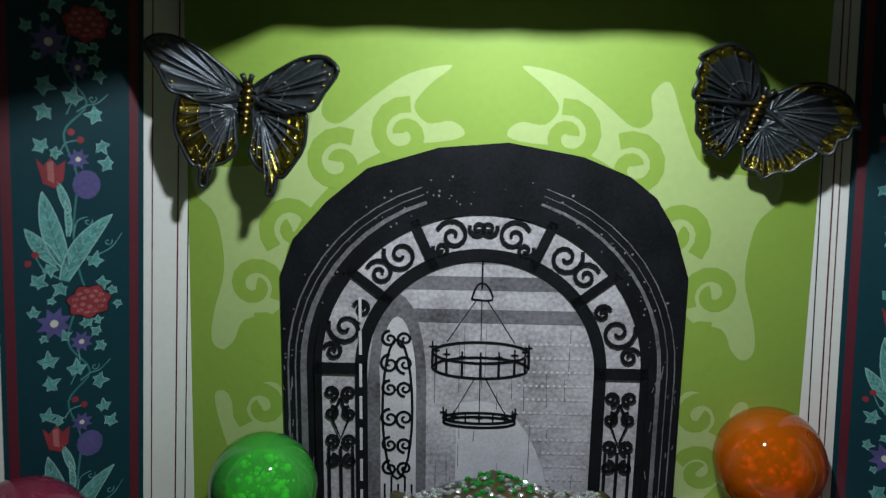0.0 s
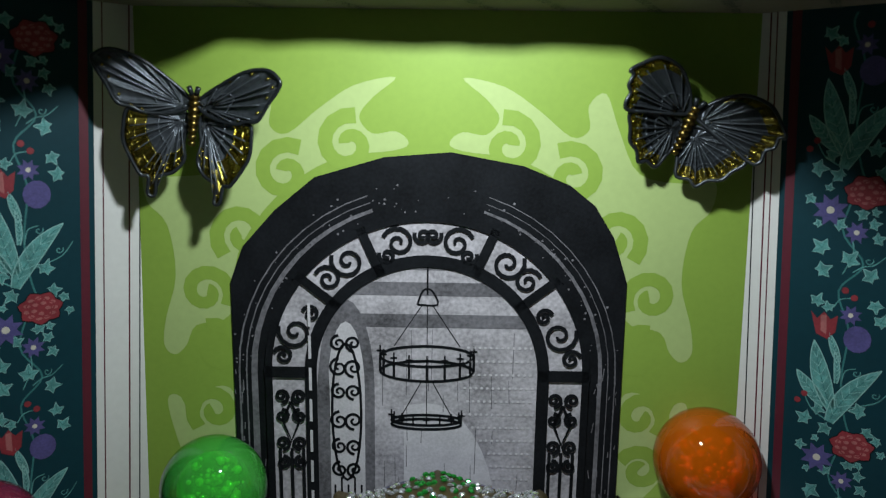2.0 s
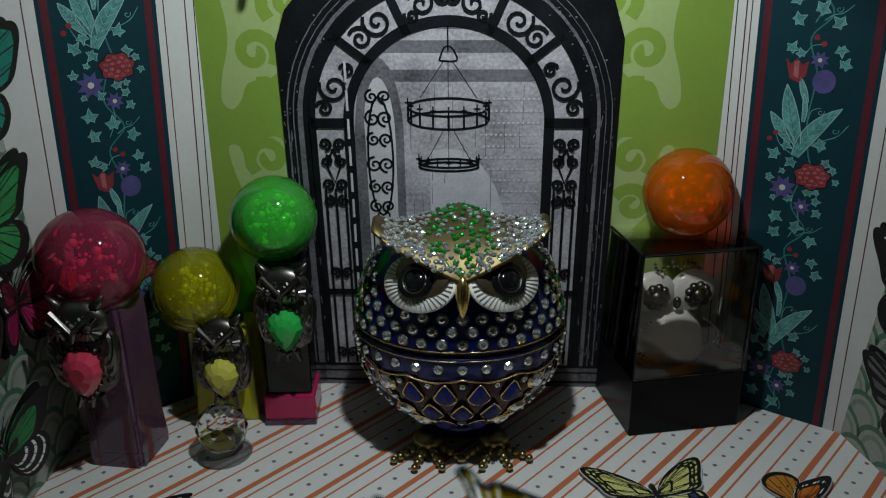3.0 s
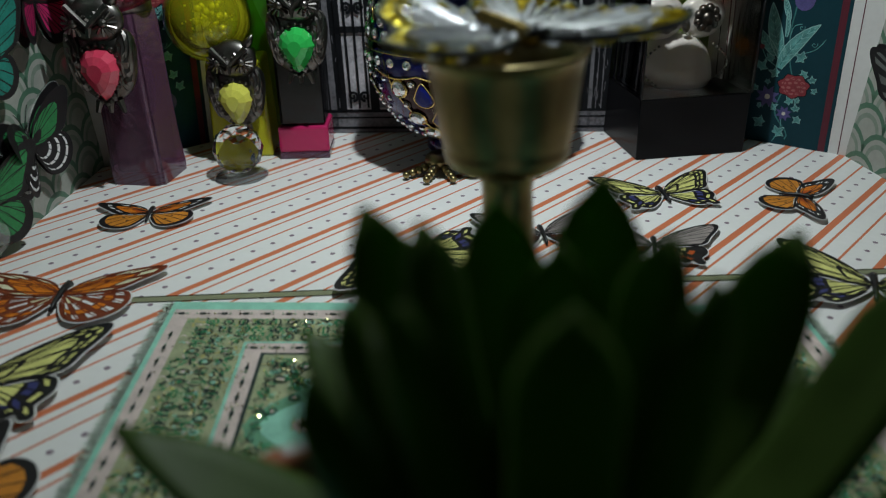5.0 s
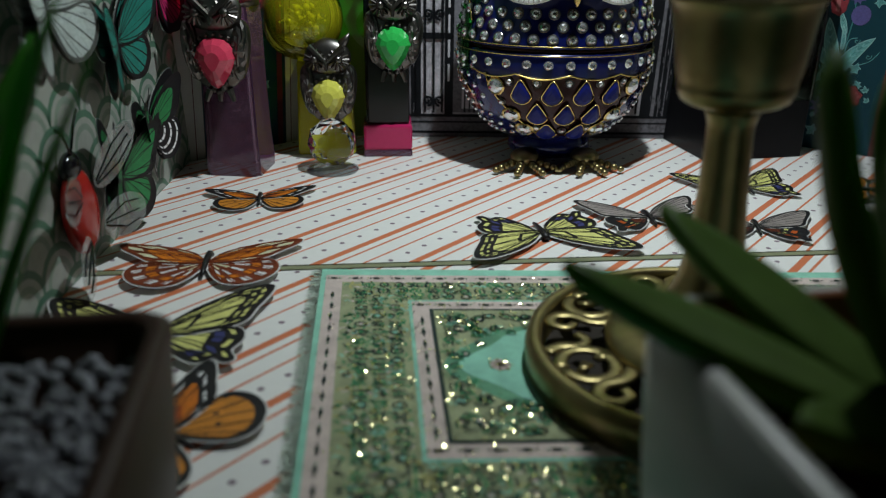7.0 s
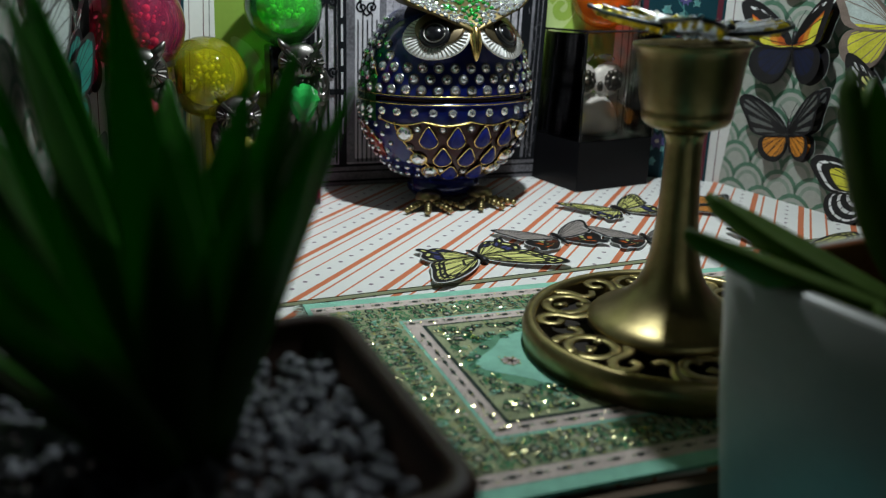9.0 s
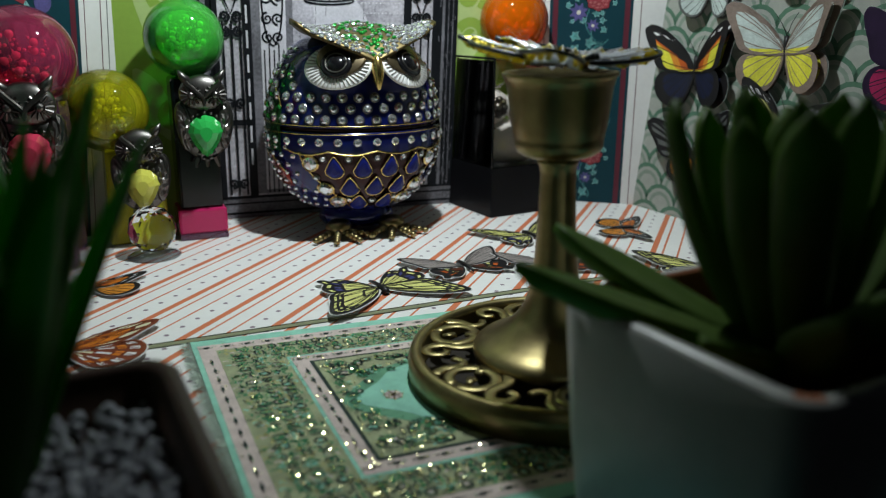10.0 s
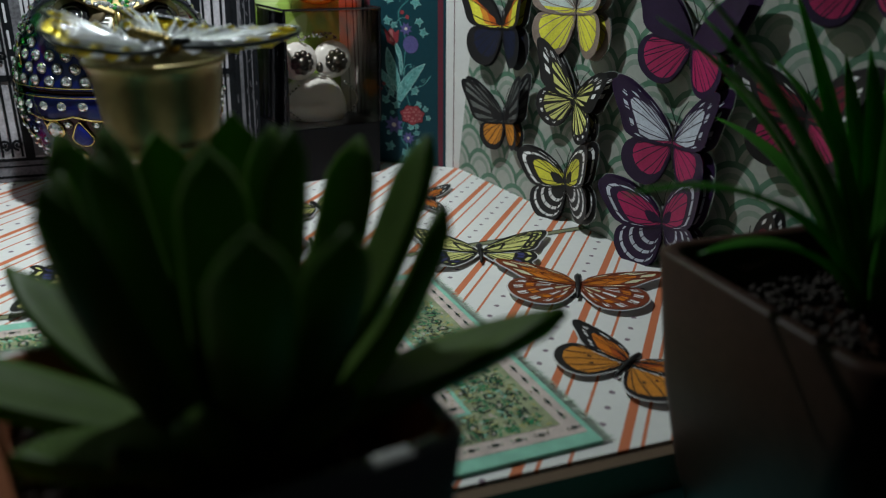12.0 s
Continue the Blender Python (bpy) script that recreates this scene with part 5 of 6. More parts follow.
for k, z in enumerate((0.0180, 0.0222, 0.0265, 0.0310, 0.0355, 0.0400, 0.0445, 0.0485)):
    n = 32
    for i in range(n):
        a = 360 * (i + 0.5 * (k % 2)) / n - 180
        lim = 55 if z > 0.03 else 32 + (z - 0.0180) * 1500
        if lim < abs(a) < 122:
            stone(GEM_T, owl, owl_at(a, z, 0.0002), "rhinestone")
# side wings in green and red enamel
M["wing_green"] = mat("green_enamel", (0.02, 0.11, 0.03), 0.2, 0.3, coat=0.5)
M["wing_red"] = mat("red_enamel", (0.28, 0.03, 0.01), 0.2, 0.3, coat=0.5)
for s in (-1, 1):
    for nm, z0, z1, material in (("green_wing", 0.046, 0.078, M["wing_green"]), ("red_wing", 0.024, 0.0445, M["wing_red"])):
        bm = bmesh.new()
        grid = []
        for i in range(9):
            t = i / 8
            za, zb = z0 + (0.004 if nm == "red_wing" else 0.0) * (1 - t), z1 - 0.010 * abs(2 * t - 1) ** 2
            grid.append([bm.verts.new(owl_at(s * (66 + 42 * t), za + (zb - za) * j / 6, 0.0003).translation) for j in range(7)])
        for a, b in zip(grid, grid[1:]):
            for j in range(6):
                bm.faces.new((a[j], b[j], b[j + 1], a[j + 1]))
        part(nm, bm, material, owl, smooth=True)
        bm = bmesh.new()
        tube(bm, [owl_at(s * (66 + 42 * q / 8), z0 + (z1 - 0.010 * abs(q / 4 - 1) ** 2 - z0), 0.0006).translation for q in range(9)], 0.0005, n=5)
        part("gold_edge", bm, M["gold"], owl, smooth=True)
# eyes: white ribbed discs, dark pupils
# grey for the rib lines: the shade of fine grooves, painted as colour
M["groove"] = mat("shaded_groove", (0.36, 0.34, 0.31), 0.4, 0.0, var=0.1)
M["eye_white"] = mat("white_ribbed_enamel", (0.82, 0.82, 0.80), 0.3, 0.0, var=0.05)
M["bronze"] = mat("bronze_shade", (0.17, 0.13, 0.075), 0.35, 0.8, var=0.2)
for s in (-1, 1):
    m = owl_at(s * 24, 0.0862, 0.0026) @ pose(0, 0, 0, -10, s * 10, 0)
    eye = part("eye", lathe([(0.0132, 0.0), (0.0136, 0.0006), (0.0130, 0.0014), (0.0090, 0.0022), (0.0015, 0.0024)], 36, 1.14, 0.88), M["eye_white"], owl, "white enamel eye disc", smooth=True)
    eye.matrix_local = m
    bm = bmesh.new()
    for q in range(40):
        t = 2 * math.pi * q / 40
        tube(bm, [(0.0080 * math.cos(t), 0.0070 * math.sin(t), 0.0025), (0.0138 * 1.05 * math.cos(t), 0.0138 * 0.86 * math.sin(t), 0.0019)], 0.00028, n=4)
    part("rib", bm, M["groove"], eye)["kind"] = "stuff"
    bm = lathe([(0.0112, 0.0022), (0.0114, 0.0030), (0.0106, 0.0034), (0.001, 0.0036)], 32, 1.0, 0.80)
    bmesh.ops.translate(bm, verts=bm.verts[:], vec=(-s * 0.0018, 0.0034, 0))
    part("eye_shade", bm, M["bronze"], eye, "bronze upper shade of the eye", smooth=True)
    part("iris", lathe([(0.0072, 0.0030), (0.0072, 0.0042), (0.0062, 0.0046), (0.001, 0.0046)], 28), M["black"], eye, "black glossy iris", smooth=True)
    part("pupil", lathe([(0.0044, 0.0044), (0.0042, 0.0050), (0.0028, 0.0058), (0.0006, 0.0062)], 24), M["black"], eye, smooth=True)
    bm = bmesh.new()
    tube(bm, [(0.0048 * math.cos(2 * math.pi * q / 24), 0.0048 * math.sin(2 * math.pi * q / 24), 0.0048) for q in range(25)], 0.0004, n=5)
    part("eye_ring", bm, M["pewter"], eye, smooth=True)
# the brow: a V of gold with ear tufts, set with green and clear stones
bm = bmesh.new()
top, low = [], []
STEPS = 16
for q in range(-STEPS, STEPS + 1):
    t = abs(q) / STEPS
    s = 1 if q >= 0 else -1
    x = s * 0.0330 * t
    y_front = -0.0375 + 0.012 * t ** 1.7
    z_low = 0.0895 + 0.0150 * t ** 0.95 + 0.0025 * max(0, t - 0.8) / 0.2
    z_top = 0.1036 + 0.0040 * (1 - t) ** 1.6 + 0.0030 * t ** 3 + 0.0022 * max(0, t - 0.8) / 0.2
    back = 0.010 - 0.019 * t
    top.append([bm.verts.new(p) for p in ((x, y_front, z_low), (x, y_front + 0.0005, z_low + 0.0014), (x, (y_front * 2 + back) / 3, (z_low + z_top * 2) / 3 + 0.001), (x, (y_front + 2 * back) / 3, z_top + 0.0006), (x * 0.97, back, z_top - 0.0005), (x * 0.97, back, z_top - 0.006 * (1 - t) - 0.002), (x, y_front + 0.003, z_low - 0.0005))])
for a, b in zip(top, top[1:]):
    for j in range(7):
        bm.faces.new((a[j], a[(j + 1) % 7], b[(j + 1) % 7], b[j]))
bm.faces.new(top[0])
bm.faces.new(top[-1][::-1])
bmesh.ops.recalc_face_normals(bm, faces=bm.faces[:])
brow = part("brow", bm, mat("antique_gold", (0.17, 0.13, 0.06), 0.5, 1.0, var=0.3), owl, "gold V-shaped brow with ear tufts", smooth=True)
cols = []
for q in range(-STEPS, STEPS + 1):
    cols.append([v.co.copy() for v in brow.data.vertices[(q + STEPS) * 7:(q + STEPS) * 7 + 7]])
for q in range(-STEPS + 2, STEPS - 1):
    for j, f in ((1, 0.04), (1, 0.18), (1, 0.32), (1, 0.46), (1, 0.60), (1, 0.74), (1, 0.88), (2, 0.15), (2, 0.4), (2, 0.65), (2, 0.92), (3, 0.3), (3, 0.6), (3, 0.9)):
        a, b, c, d = cols[q + STEPS][j], cols[q + STEPS][j + 1], cols[q + STEPS + 1][j], cols[q + STEPS + 1][j + 1]
        u = rng.uniform(-0.1, 1.1)
        f += rng.uniform(-0.12, 0.12)
        p = a.lerp(b, f).lerp(c.lerp(d, f), u)
        n = (c - a).cross(b - a).normalized()
        if n.z < 0:
            n = -n
        m = Matrix.Translation(p + n * 0.0001) @ n.to_track_quat("Z", "Y").to_matrix().to_4x4() @ pose(0, 0, 0, rng.uniform(-16, 16), rng.uniform(-16, 16), rng.uniform(0, 50))
        stone(GEM_G if abs(p.x) < 0.012 - 0.008 * (j == 1 and f < 0.5) and rng.random() < 0.7 else GEM_T, brow, m @ Matrix.Scale(0.86, 4), "rhinestone")
bm = sphere(1.0, (0, 0, 0), 14, 10)
for v in bm.verts:
    v.co = (v.co.x * 0.0028 * (1 - 0.35 * (v.co.z < 0) * -v.co.z), v.co.y * 0.0034, v.co.z * 0.0085)
beak = part("beak", bm, M["gold"], owl, "pointed gold beak", smooth=True)
beak.matrix_local = pose(0, -0.0385, 0.0850, -8, 0, 0)
# feet
part("foot_base", lathe([(0.017, 0.004), (0.019, 0.007), (0.0175, 0.0145)], 28, 1, DEEP), M["blue_enamel"], owl, smooth=True)
for s in (-1, 1):
    foot = part("foot", sphere(0.006, (s * 0.0135, -0.016, 0.0055), 14, 10, 1.1, 1.1, 0.7), M["brass"], owl, "textured gold claw foot", smooth=True)
    for a in (-52, -18, 18, 52):
        bm = bmesh.new()
        t = radians(a)
        for k in range(5):
            r = 0.005 + k * 0.0032
            bmesh.ops.create_uvsphere(bm, u_segments=10, v_segments=7, radius=0.0021 - 0.00013 * k, matrix=Matrix.Translation((s * 0.0135 + r * math.sin(t), -0.016 - r * math.cos(t) * 0.95, 0.0040 - 0.00038 * k)))
        part("claw", bm, M["brass"], foot, smooth=True)

# ---- bubble balls, bottles and owl charms ----
M["case_glass"] = tinted("clear_stand", (0.9, 0.92, 0.92), (0.5, 0.5, 0.5), 0.8, 0.05)


def bubbles(parent, r, at, tint, seed, n=42):
    rng = random.Random(seed)
    me = bpy.data.meshes.new("bubble")
    bm = sphere(1.0, (0, 0, 0), 10, 7)
    bm.to_mesh(me)
    bm.free()
    me.materials.append(tint)
    me.polygons.foreach_set("use_smooth", [True] * len(me.polygons))
    for k in range(n):
        while True:
            p = Vector([rng.uniform(-1, 1) for _ in range(3)])
            if p.length < 1:
                break
        p *= r * 0.62
        ob = new("bubble", me)
        ob.parent = parent
        ob.matrix_local = Matrix.Translation(Vector(at) + p) @ Matrix.Scale(rng.choice((0.0004, 0.0005, 0.0006, 0.0008, 0.0010, 0.0017)) * r / 0.02, 4)


def owl_charm(parent, at, size, stone_mat, label):
    """A dark metal owl charm with a faceted drop stone for its belly."""
    m = pose(*at, 90, 0, 0) @ Matrix.Scale(size, 4)
    ch = thing("owl_charm", label, "charm", m)
    part("backplate", sphere(0.5, (0, -0.16, 0.0), 24, 14, 0.92, 1.12, 0.30), M["pewter"], ch, smooth=True)
    bm = sphere(0.42, (0, 0.48, 0.02), 24, 14, 1.0, 0.82, 0.45)
    for s in (-1, 1):
        tube(bm, [(s * 0.20, 0.66, 0.02), (s * 0.34, 0.80, 0.04), (s * 0.40, 0.90, 0.05)], 0.11, 0.02, n=8)
    part("head", bm, M["pewter"], ch, smooth=True)
    for s in (-1, 1):
        bm = bmesh.new()
        for q in range(14):
            t = 2 * math.pi * q / 14
            tube(bm, [(s * 0.21 + 0.07 * math.cos(t), 0.47 + 0.07 * math.sin(t), 0.24), (s * 0.21 + 0.19 * math.cos(t), 0.47 + 0.19 * math.sin(t), 0.20)], 0.022, n=4)
        bmesh.ops.create_uvsphere(bm, u_segments=10, v_segments=7, radius=0.075, matrix=Matrix.Translation((s * 0.21, 0.47, 0.22)))
        part("eye", bm, M["pewter"], ch)["kind"] = "stuff"
        bm = sphere(0.34, (s * 0.36, -0.10, 0.02), 16, 12, 0.48, 1.35, 0.5)
        for v in bm.verts:
            v.co.z += 0.02 * math.sin(v.co.y * 45)
            v.co.x += s * 0.05 * math.sin(v.co.y * 3.0)
        part("wing", bm, M["pewter"], ch)
    bm = bmesh.new()
    tube(bm, [(-0.3, 0.70, 0.22), (0, 0.42, 0.28), (0.3, 0.70, 0.22)], 0.05, n=6)
    tube(bm, [(0, 0.44, 0.26), (0, 0.28, 0.30)], 0.06, 0.02, n=6)
    part("brow", bm, M["pewter"], ch)
    drop = gem_mesh("drop_stone", 0.31, 0.24, 12, stone_mat, 1.0, 0.45)
    ob = new("drop_stone", drop)
    ob.parent = ch
    ob.matrix_local = pose(0, -0.20, 0.12, 0, 0, 180)
    bm = bmesh.new()
    for q in range(20):
        t = 2 * math.pi * q / 20
        y = math.sin(t)
        bmesh.ops.create_uvsphere(bm, u_segments=6, v_segments=4, radius=0.04, matrix=Matrix.Translation((0.35 * math.cos(t) * (1 - 0.45 * max(0, -y)), -0.20 + 0.35 * y * (1 + 0.45 * max(0, -y)), 0.14)))
    part("beaded_rim", bm, M["pewter"], ch)
    bm = bmesh.new()
    for s in (-0.15, 0, 0.15):
        tube(bm, [(s, -0.68, 0.05), (s * 1.4, -0.86, 0.08)], 0.06, 0.03, n=5)
    part("tail", bm, M["pewter"], ch)
    return ch


def bubble_ball(key, at, r, label, seed):
    ob = thing("bubble_ball", label, "ball", pose(*at))
    part("ball", sphere(r, (0, 0, 0), 40, 26), M["ball_" + key], ob, smooth=True)
    M.setdefault("bub_" + key, mat("bright_bubble_" + key, {"pink": (1.0, 0.60, 0.62), "yellow": (0.9, 0.9, 0.25), "lime": (0.85, 1.0, 0.40), "orange": (1.0, 0.75, 0.30)}[key], 0.14, 0.35, var=0.0))
    bubbles(ob, r, (0, 0, 0), M["bub_" + key], seed, 75)
    return ob


bubble_ball("pink", (-0.126, 0.226, 0.0870), 0.0203, "clear pink ball with trapped bubbles on a purple bottle", 1)
bubble_ball("yellow", (-0.0985, 0.256, 0.0620), 0.0185, "olive yellow ball with trapped bubbles on a yellow bottle", 2)
bubble_ball("lime", (-0.0625, 0.257, 0.0938), 0.0178, "bright green ball with trapped bubbles on a dark bottle", 3)
bubble_ball("orange", (0.1075, 0.268, 0.1025), 0.0183, "orange ball with trapped bubbles on a smoked case", 4)
M["stone_pink"] = mat("pink_stone", (0.60, 0.05, 0.10), 0.12, coat=0.6, var=0.1)
M["stone_yellow"] = mat("yellow_stone", (0.62, 0.60, 0.10), 0.12, coat=0.6, var=0.1)
M["stone_green"] = mat("green_stone", (0.03, 0.42, 0.08), 0.12, coat=0.6, var=0.1)

bot = thing("purple_bottle", "square purple glass bottle with a flared foot", "bottle", pose(-0.1235, 0.2275, 0.0006, 0, 0, -6))
bm = lathe([(0.0165, 0.0), (0.0168, 0.004), (0.0158, 0.016), (0.0152, 0.04), (0.0152, 0.064), (0.0146, 0.0695)], 4)
bmesh.ops.rotate(bm, verts=bm.verts[:], matrix=Matrix.Rotation(math.pi / 4, 3, "Z"))
bmesh.ops.bevel(bm, geom=[e for e in bm.edges if abs(e.verts[0].co.z - e.verts[1].co.z) > 0.0005], offset=0.0018, segments=3, affect="EDGES")
part("glass", bm, M["purple_glass"], bot, smooth=False)
part("collar", lathe([(0.0125, 0.0695), (0.0125, 0.0735), (0.011, 0.0745)], 28), M["pewter"], bot, "dark metal collar", smooth=True)
M["dark_liquid"] = mat("dark_plum_liquid", (0.035, 0.012, 0.028), 0.25, var=0.2)
part("liquid", box(-0.0095, 0.0095, -0.0095, 0.0095, 0.004, 0.060, 0.002), M["dark_liquid"], bot)
owl_charm(None, (-0.1245, 0.2080, 0.0575), 0.0262, M["stone_pink"], "dark metal owl charm with a pink stone")

bot = thing("yellow_bottle", "slim yellow bottle with a tapered body", "bottle", pose(-0.0900, 0.262, 0.0006, 0, 0, 6))
part("glass", box(-0.0120, 0.0120, -0.0105, 0.0105, 0, 0.0435, 0.0012, 1.12), M["yellow_glass"], bot)
part("collar", lathe([(0.0085, 0.0435), (0.0085, 0.046), (0.007, 0.047)], 24), M["pewter"], bot, smooth=True)
owl_charm(None, (-0.0860, 0.2440, 0.0350), 0.0245, M["stone_yellow"], "dark metal owl charm with a yellow stone")

bot = thing("dark_bottle", "square black bottle with a hot pink base", "bottle", pose(-0.0610, 0.2585, 0.0006, 0, 0, 4))
part("base", box(-0.0112, 0.0112, -0.0105, 0.0105, 0.003, 0.0150, 0.0012), M["pink_glass"], bot, "hot pink lower section")
part("foot", box(-0.0112, 0.0112, -0.0105, 0.0105, 0.0, 0.003, 0.0005), M["purple_glass"], bot)
part("body", box(-0.0100, 0.0100, -0.0094, 0.0094, 0.015, 0.0760, 0.0015), M["black"], bot, "glossy black upper body")
owl_charm(None, (-0.0570, 0.2430, 0.0580), 0.0248, M["stone_green"], "dark metal owl charm with a green stone")

cr = thing("crystal_ball", "faceted clear crystal ball on a small disc", "crystal ball", pose(-0.0835, 0.2265, 0.0006))
bm = bmesh.new()
bmesh.ops.create_icosphere(bm, subdivisions=2, radius=0.0107, matrix=Matrix.Translation((0, 0, 0.0125)))
part("ball", bm, M["crystal"], cr)
part("stand", lathe([(0.0112, 0.0), (0.0115, 0.0008), (0.009, 0.0016), (0.005, 0.0026)], 28), M["case_glass"], cr, smooth=True)

# ---- smoked case with the white owl ----
CASE = pose(0.0865, 0.2440, 0.0006, 0, 0, 12)
case = thing("display_case", "smoked acrylic display case on a black base", "display case", CASE)
W, D, H0, H1 = 0.0500, 0.0440, 0.0270, 0.0832
part("base", box(0, W, 0, D, 0, H0, 0.0006), mat("black_acrylic", (0.006, 0.006, 0.007), 0.3, spec=0.15), case, "solid black base")
T = 0.0012
for name, b in (("front_panel", (0, W, 0, T, H0, H1 - T)), ("back_panel", (0, W, D - T, D, H0, H1 - T)), ("side_panel", (0, T, T + 0.0001, D - T - 0.0001, H0, H1 - T)), ("side_panel", (W - T, W, T + 0.0001, D - T - 0.0001, H0, H1 - T)), ("top_panel", (0, W, 0, D, H1 - T + 0.0001, H1))):
    part(name, box(*b), M["smoke"], case)
for x, y in ((0.0, 0.0), (W, 0.0), (0, D), (W, D)):
    bm = bmesh.new()
    tube(bm, [(x, y, H0), (x, y, H1)], 0.0006, n=6)
    part("edge_bead", bm, M["black"], case)
for p, q in (((0, 0), (W, 0)), ((W, 0), (W, D)), ((0, 0), (0, D)), ((0, D), (W, D))):
    bm = bmesh.new()
    tube(bm, [(*p, H1), (*q, H1)], 0.0006, n=6)
    part("edge_bead", bm, M["black"], case)
bm = lathe([(0.0160, H0 + 0.0002), (0.0168, H0 + 0.003), (0.0160, H0 + 0.009), (0.0132, H0 + 0.0155), (0.0090, H0 + 0.0200), (0.002, H0 + 0.0220)], 32, 1, 1.08)
for s in (-1, 1):
    bmesh.ops.create_uvsphere(bm, u_segments=20, v_segments=14, radius=0.0100, matrix=Matrix.Translation((s * 0.0092, -0.0035, H0 + 0.0290)) @ Matrix.Diagonal((1.05, 0.50, 0.95, 1)))
    for k in range(9):
        t = 2 * math.pi * k / 9
        bmesh.ops.create_uvsphere(bm, u_segments=8, v_segments=6, radius=0.0021, matrix=Matrix.Translation((s * 0.0092 + 0.0042 * math.cos(t), -0.0092, H0 + 0.0290 + 0.0042 * math.sin(t))))
    bmesh.ops.create_uvsphere(bm, u_segments=10, v_segments=7, radius=0.0034, matrix=Matrix.Translation((s * 0.0092, -0.0090, H0 + 0.0290)))
bmesh.ops.create_uvsphere(bm, u_segments=10, v_segments=8, radius=0.0018, matrix=Matrix.Translation((0, -0.0095, H0 + 0.0260)) @ Matrix.Diagonal((1, 1, 1.6, 1)))
for f in bm.faces:
    c = f.calc_center_median()
    if c.y < -0.0083 and c.z > H0 + 0.022:
        f.material_index = 1
wo = link("owl_figurine", bm, [M["pearl"], M["pewter"]], smooth=True)
wo.matrix_world = CASE @ pose(W * 0.50, D * 0.60, 0.0003, 0, 0, -2)
tagged(wo, "pearl white owl figurine with dark flower eyes in the case", "figurine")
M["wire"] = mat("silver_chain", (0.6, 0.6, 0.62), 0.25, 1.0, var=0.1)
ch = thing("beaded_chain", "thin silver beaded chain around the white owl", "chain", CASE @ pose(W * 0.5, D * 0.60, H0))
for s in (-1, 1):
    bm = bmesh.new()
    for k in range(14):
        t = k / 13
        bmesh.ops.create_uvsphere(bm, u_segments=6, v_segments=5, radius=0.0007, matrix=Matrix.Translation((s * (0.0125 + 0.0075 * math.sin(math.pi * t)), -0.011, 0.0185 - 0.017 * t)))
    part("strand", bm, M["wire"], ch)
bm = bmesh.new()
rng = random.Random(9)
for k in range(26):
    a = rng.uniform(-1.3, 1.3)
    bmesh.ops.create_uvsphere(bm, u_segments=6, v_segments=4, radius=0.0008, matrix=Matrix.Translation((0.011 * math.sin(a), -0.004 + rng.uniform(-0.003, 0.003), 0.0385 + 0.0035 * math.cos(a) + rng.uniform(-0.001, 0.002))))
part("crest_beads", bm, M["wire"], ch)["kind"] = "stuff"

# ---- brass candlestick ----
AX = (0.0268, 0.0570)
cs = thing("candlestick", "aged brass candlestick with a pierced scrollwork base on the rug", "candlestick", pose(AX[0], AX[1], 0.0022, 0, -1.6, 0))
part("base_ring", lathe([(0.0405, 0.0), (0.0428, 0.0006), (0.0432, 0.0060), (0.0425, 0.0085), (0.0408, 0.0095), (0.0392, 0.0088), (0.0388, 0.0070), (0.0390, 0.0005)], 64), M["brass"], cs, smooth=True)
# added near-black disc: the recess's shade below the scrolls, as colour
part("recess_disc", lathe([(0.0388, 0.0004), (0.0388, 0.0012), (0.002, 0.0012)], 48), mat("recess_shade", (0.02, 0.015, 0.010), 0.9), cs)
bm = bmesh.new()
for k in range(6):
    a0 = 2 * math.pi * (k + 0.3) / 6
    c0, s0 = math.cos(a0), math.sin(a0)
    loop = [(0.0312 + 0.0062 * math.cos(q * 0.35), 0.0070 * math.sin(q * 0.35)) for q in range(19)]
    tendril = smooth_path([(0.0222, 0.0050), (0.0262, 0.0085), (0.0318, 0.0088), (0.0352, 0.0122), (0.0332, 0.0160), (0.0292, 0.0152), (0.0290, 0.0122)], False, 3)
    hook = smooth_path([(0.0380, -0.0085), (0.0335, -0.0098), (0.0290, -0.0082), (0.0262, -0.0105), (0.0272, -0.0138)], False, 3)
    for pts, w0, w1 in ((loop, 0.0017, 0.0017), (tendril, 0.0021, 0.0013), (hook, 0.0020, 0.0012), ([(0.0240, -0.0030), (0.0285, -0.0012)], 0.0018, 0.0012), ([(0.0312, -0.0002), (0.0345, 0.0022)], 0.0017, 0.0008)):
        tube(bm, [(x * c0 - y * s0, x * s0 + y * c0, 0.0080) for x, y in pts], w0, w1, n=8)
for v in bm.verts:
    v.co.z = 0.0078 + max(-0.0005, min(0.0005, v.co.z - 0.0080))
part("scrollwork", bm, M["brass"], cs, "pierced brass scrolls", smooth=True)
stem = [(0.0236, 0.0070), (0.0238, 0.0090), (0.0222, 0.0108), (0.0180, 0.0130), (0.0130, 0.0165), (0.0092, 0.0215), (0.0070, 0.0290), (0.0058, 0.0400), (0.0052, 0.0520), (0.0050, 0.0610), (0.0058, 0.0640), (0.0052, 0.0650)]
part("stem", lathe(smooth_path(stem, False, 3), 40), M["brass"], cs, smooth=True)
cup = [(0.0052, 0.0648), (0.0085, 0.0655), (0.0112, 0.0668), (0.0122, 0.0690), (0.0122, 0.0705), (0.0127, 0.0725), (0.0134, 0.0770), (0.0140, 0.0820), (0.0147, 0.0860), (0.0155, 0.0872), (0.0155, 0.0880), (0.0144, 0.0878), (0.0130, 0.0840), (0.0115, 0.0740)]
part("cup", lathe(smooth_path(cup, False, 2), 40), M["brass"], cs, smooth=True)


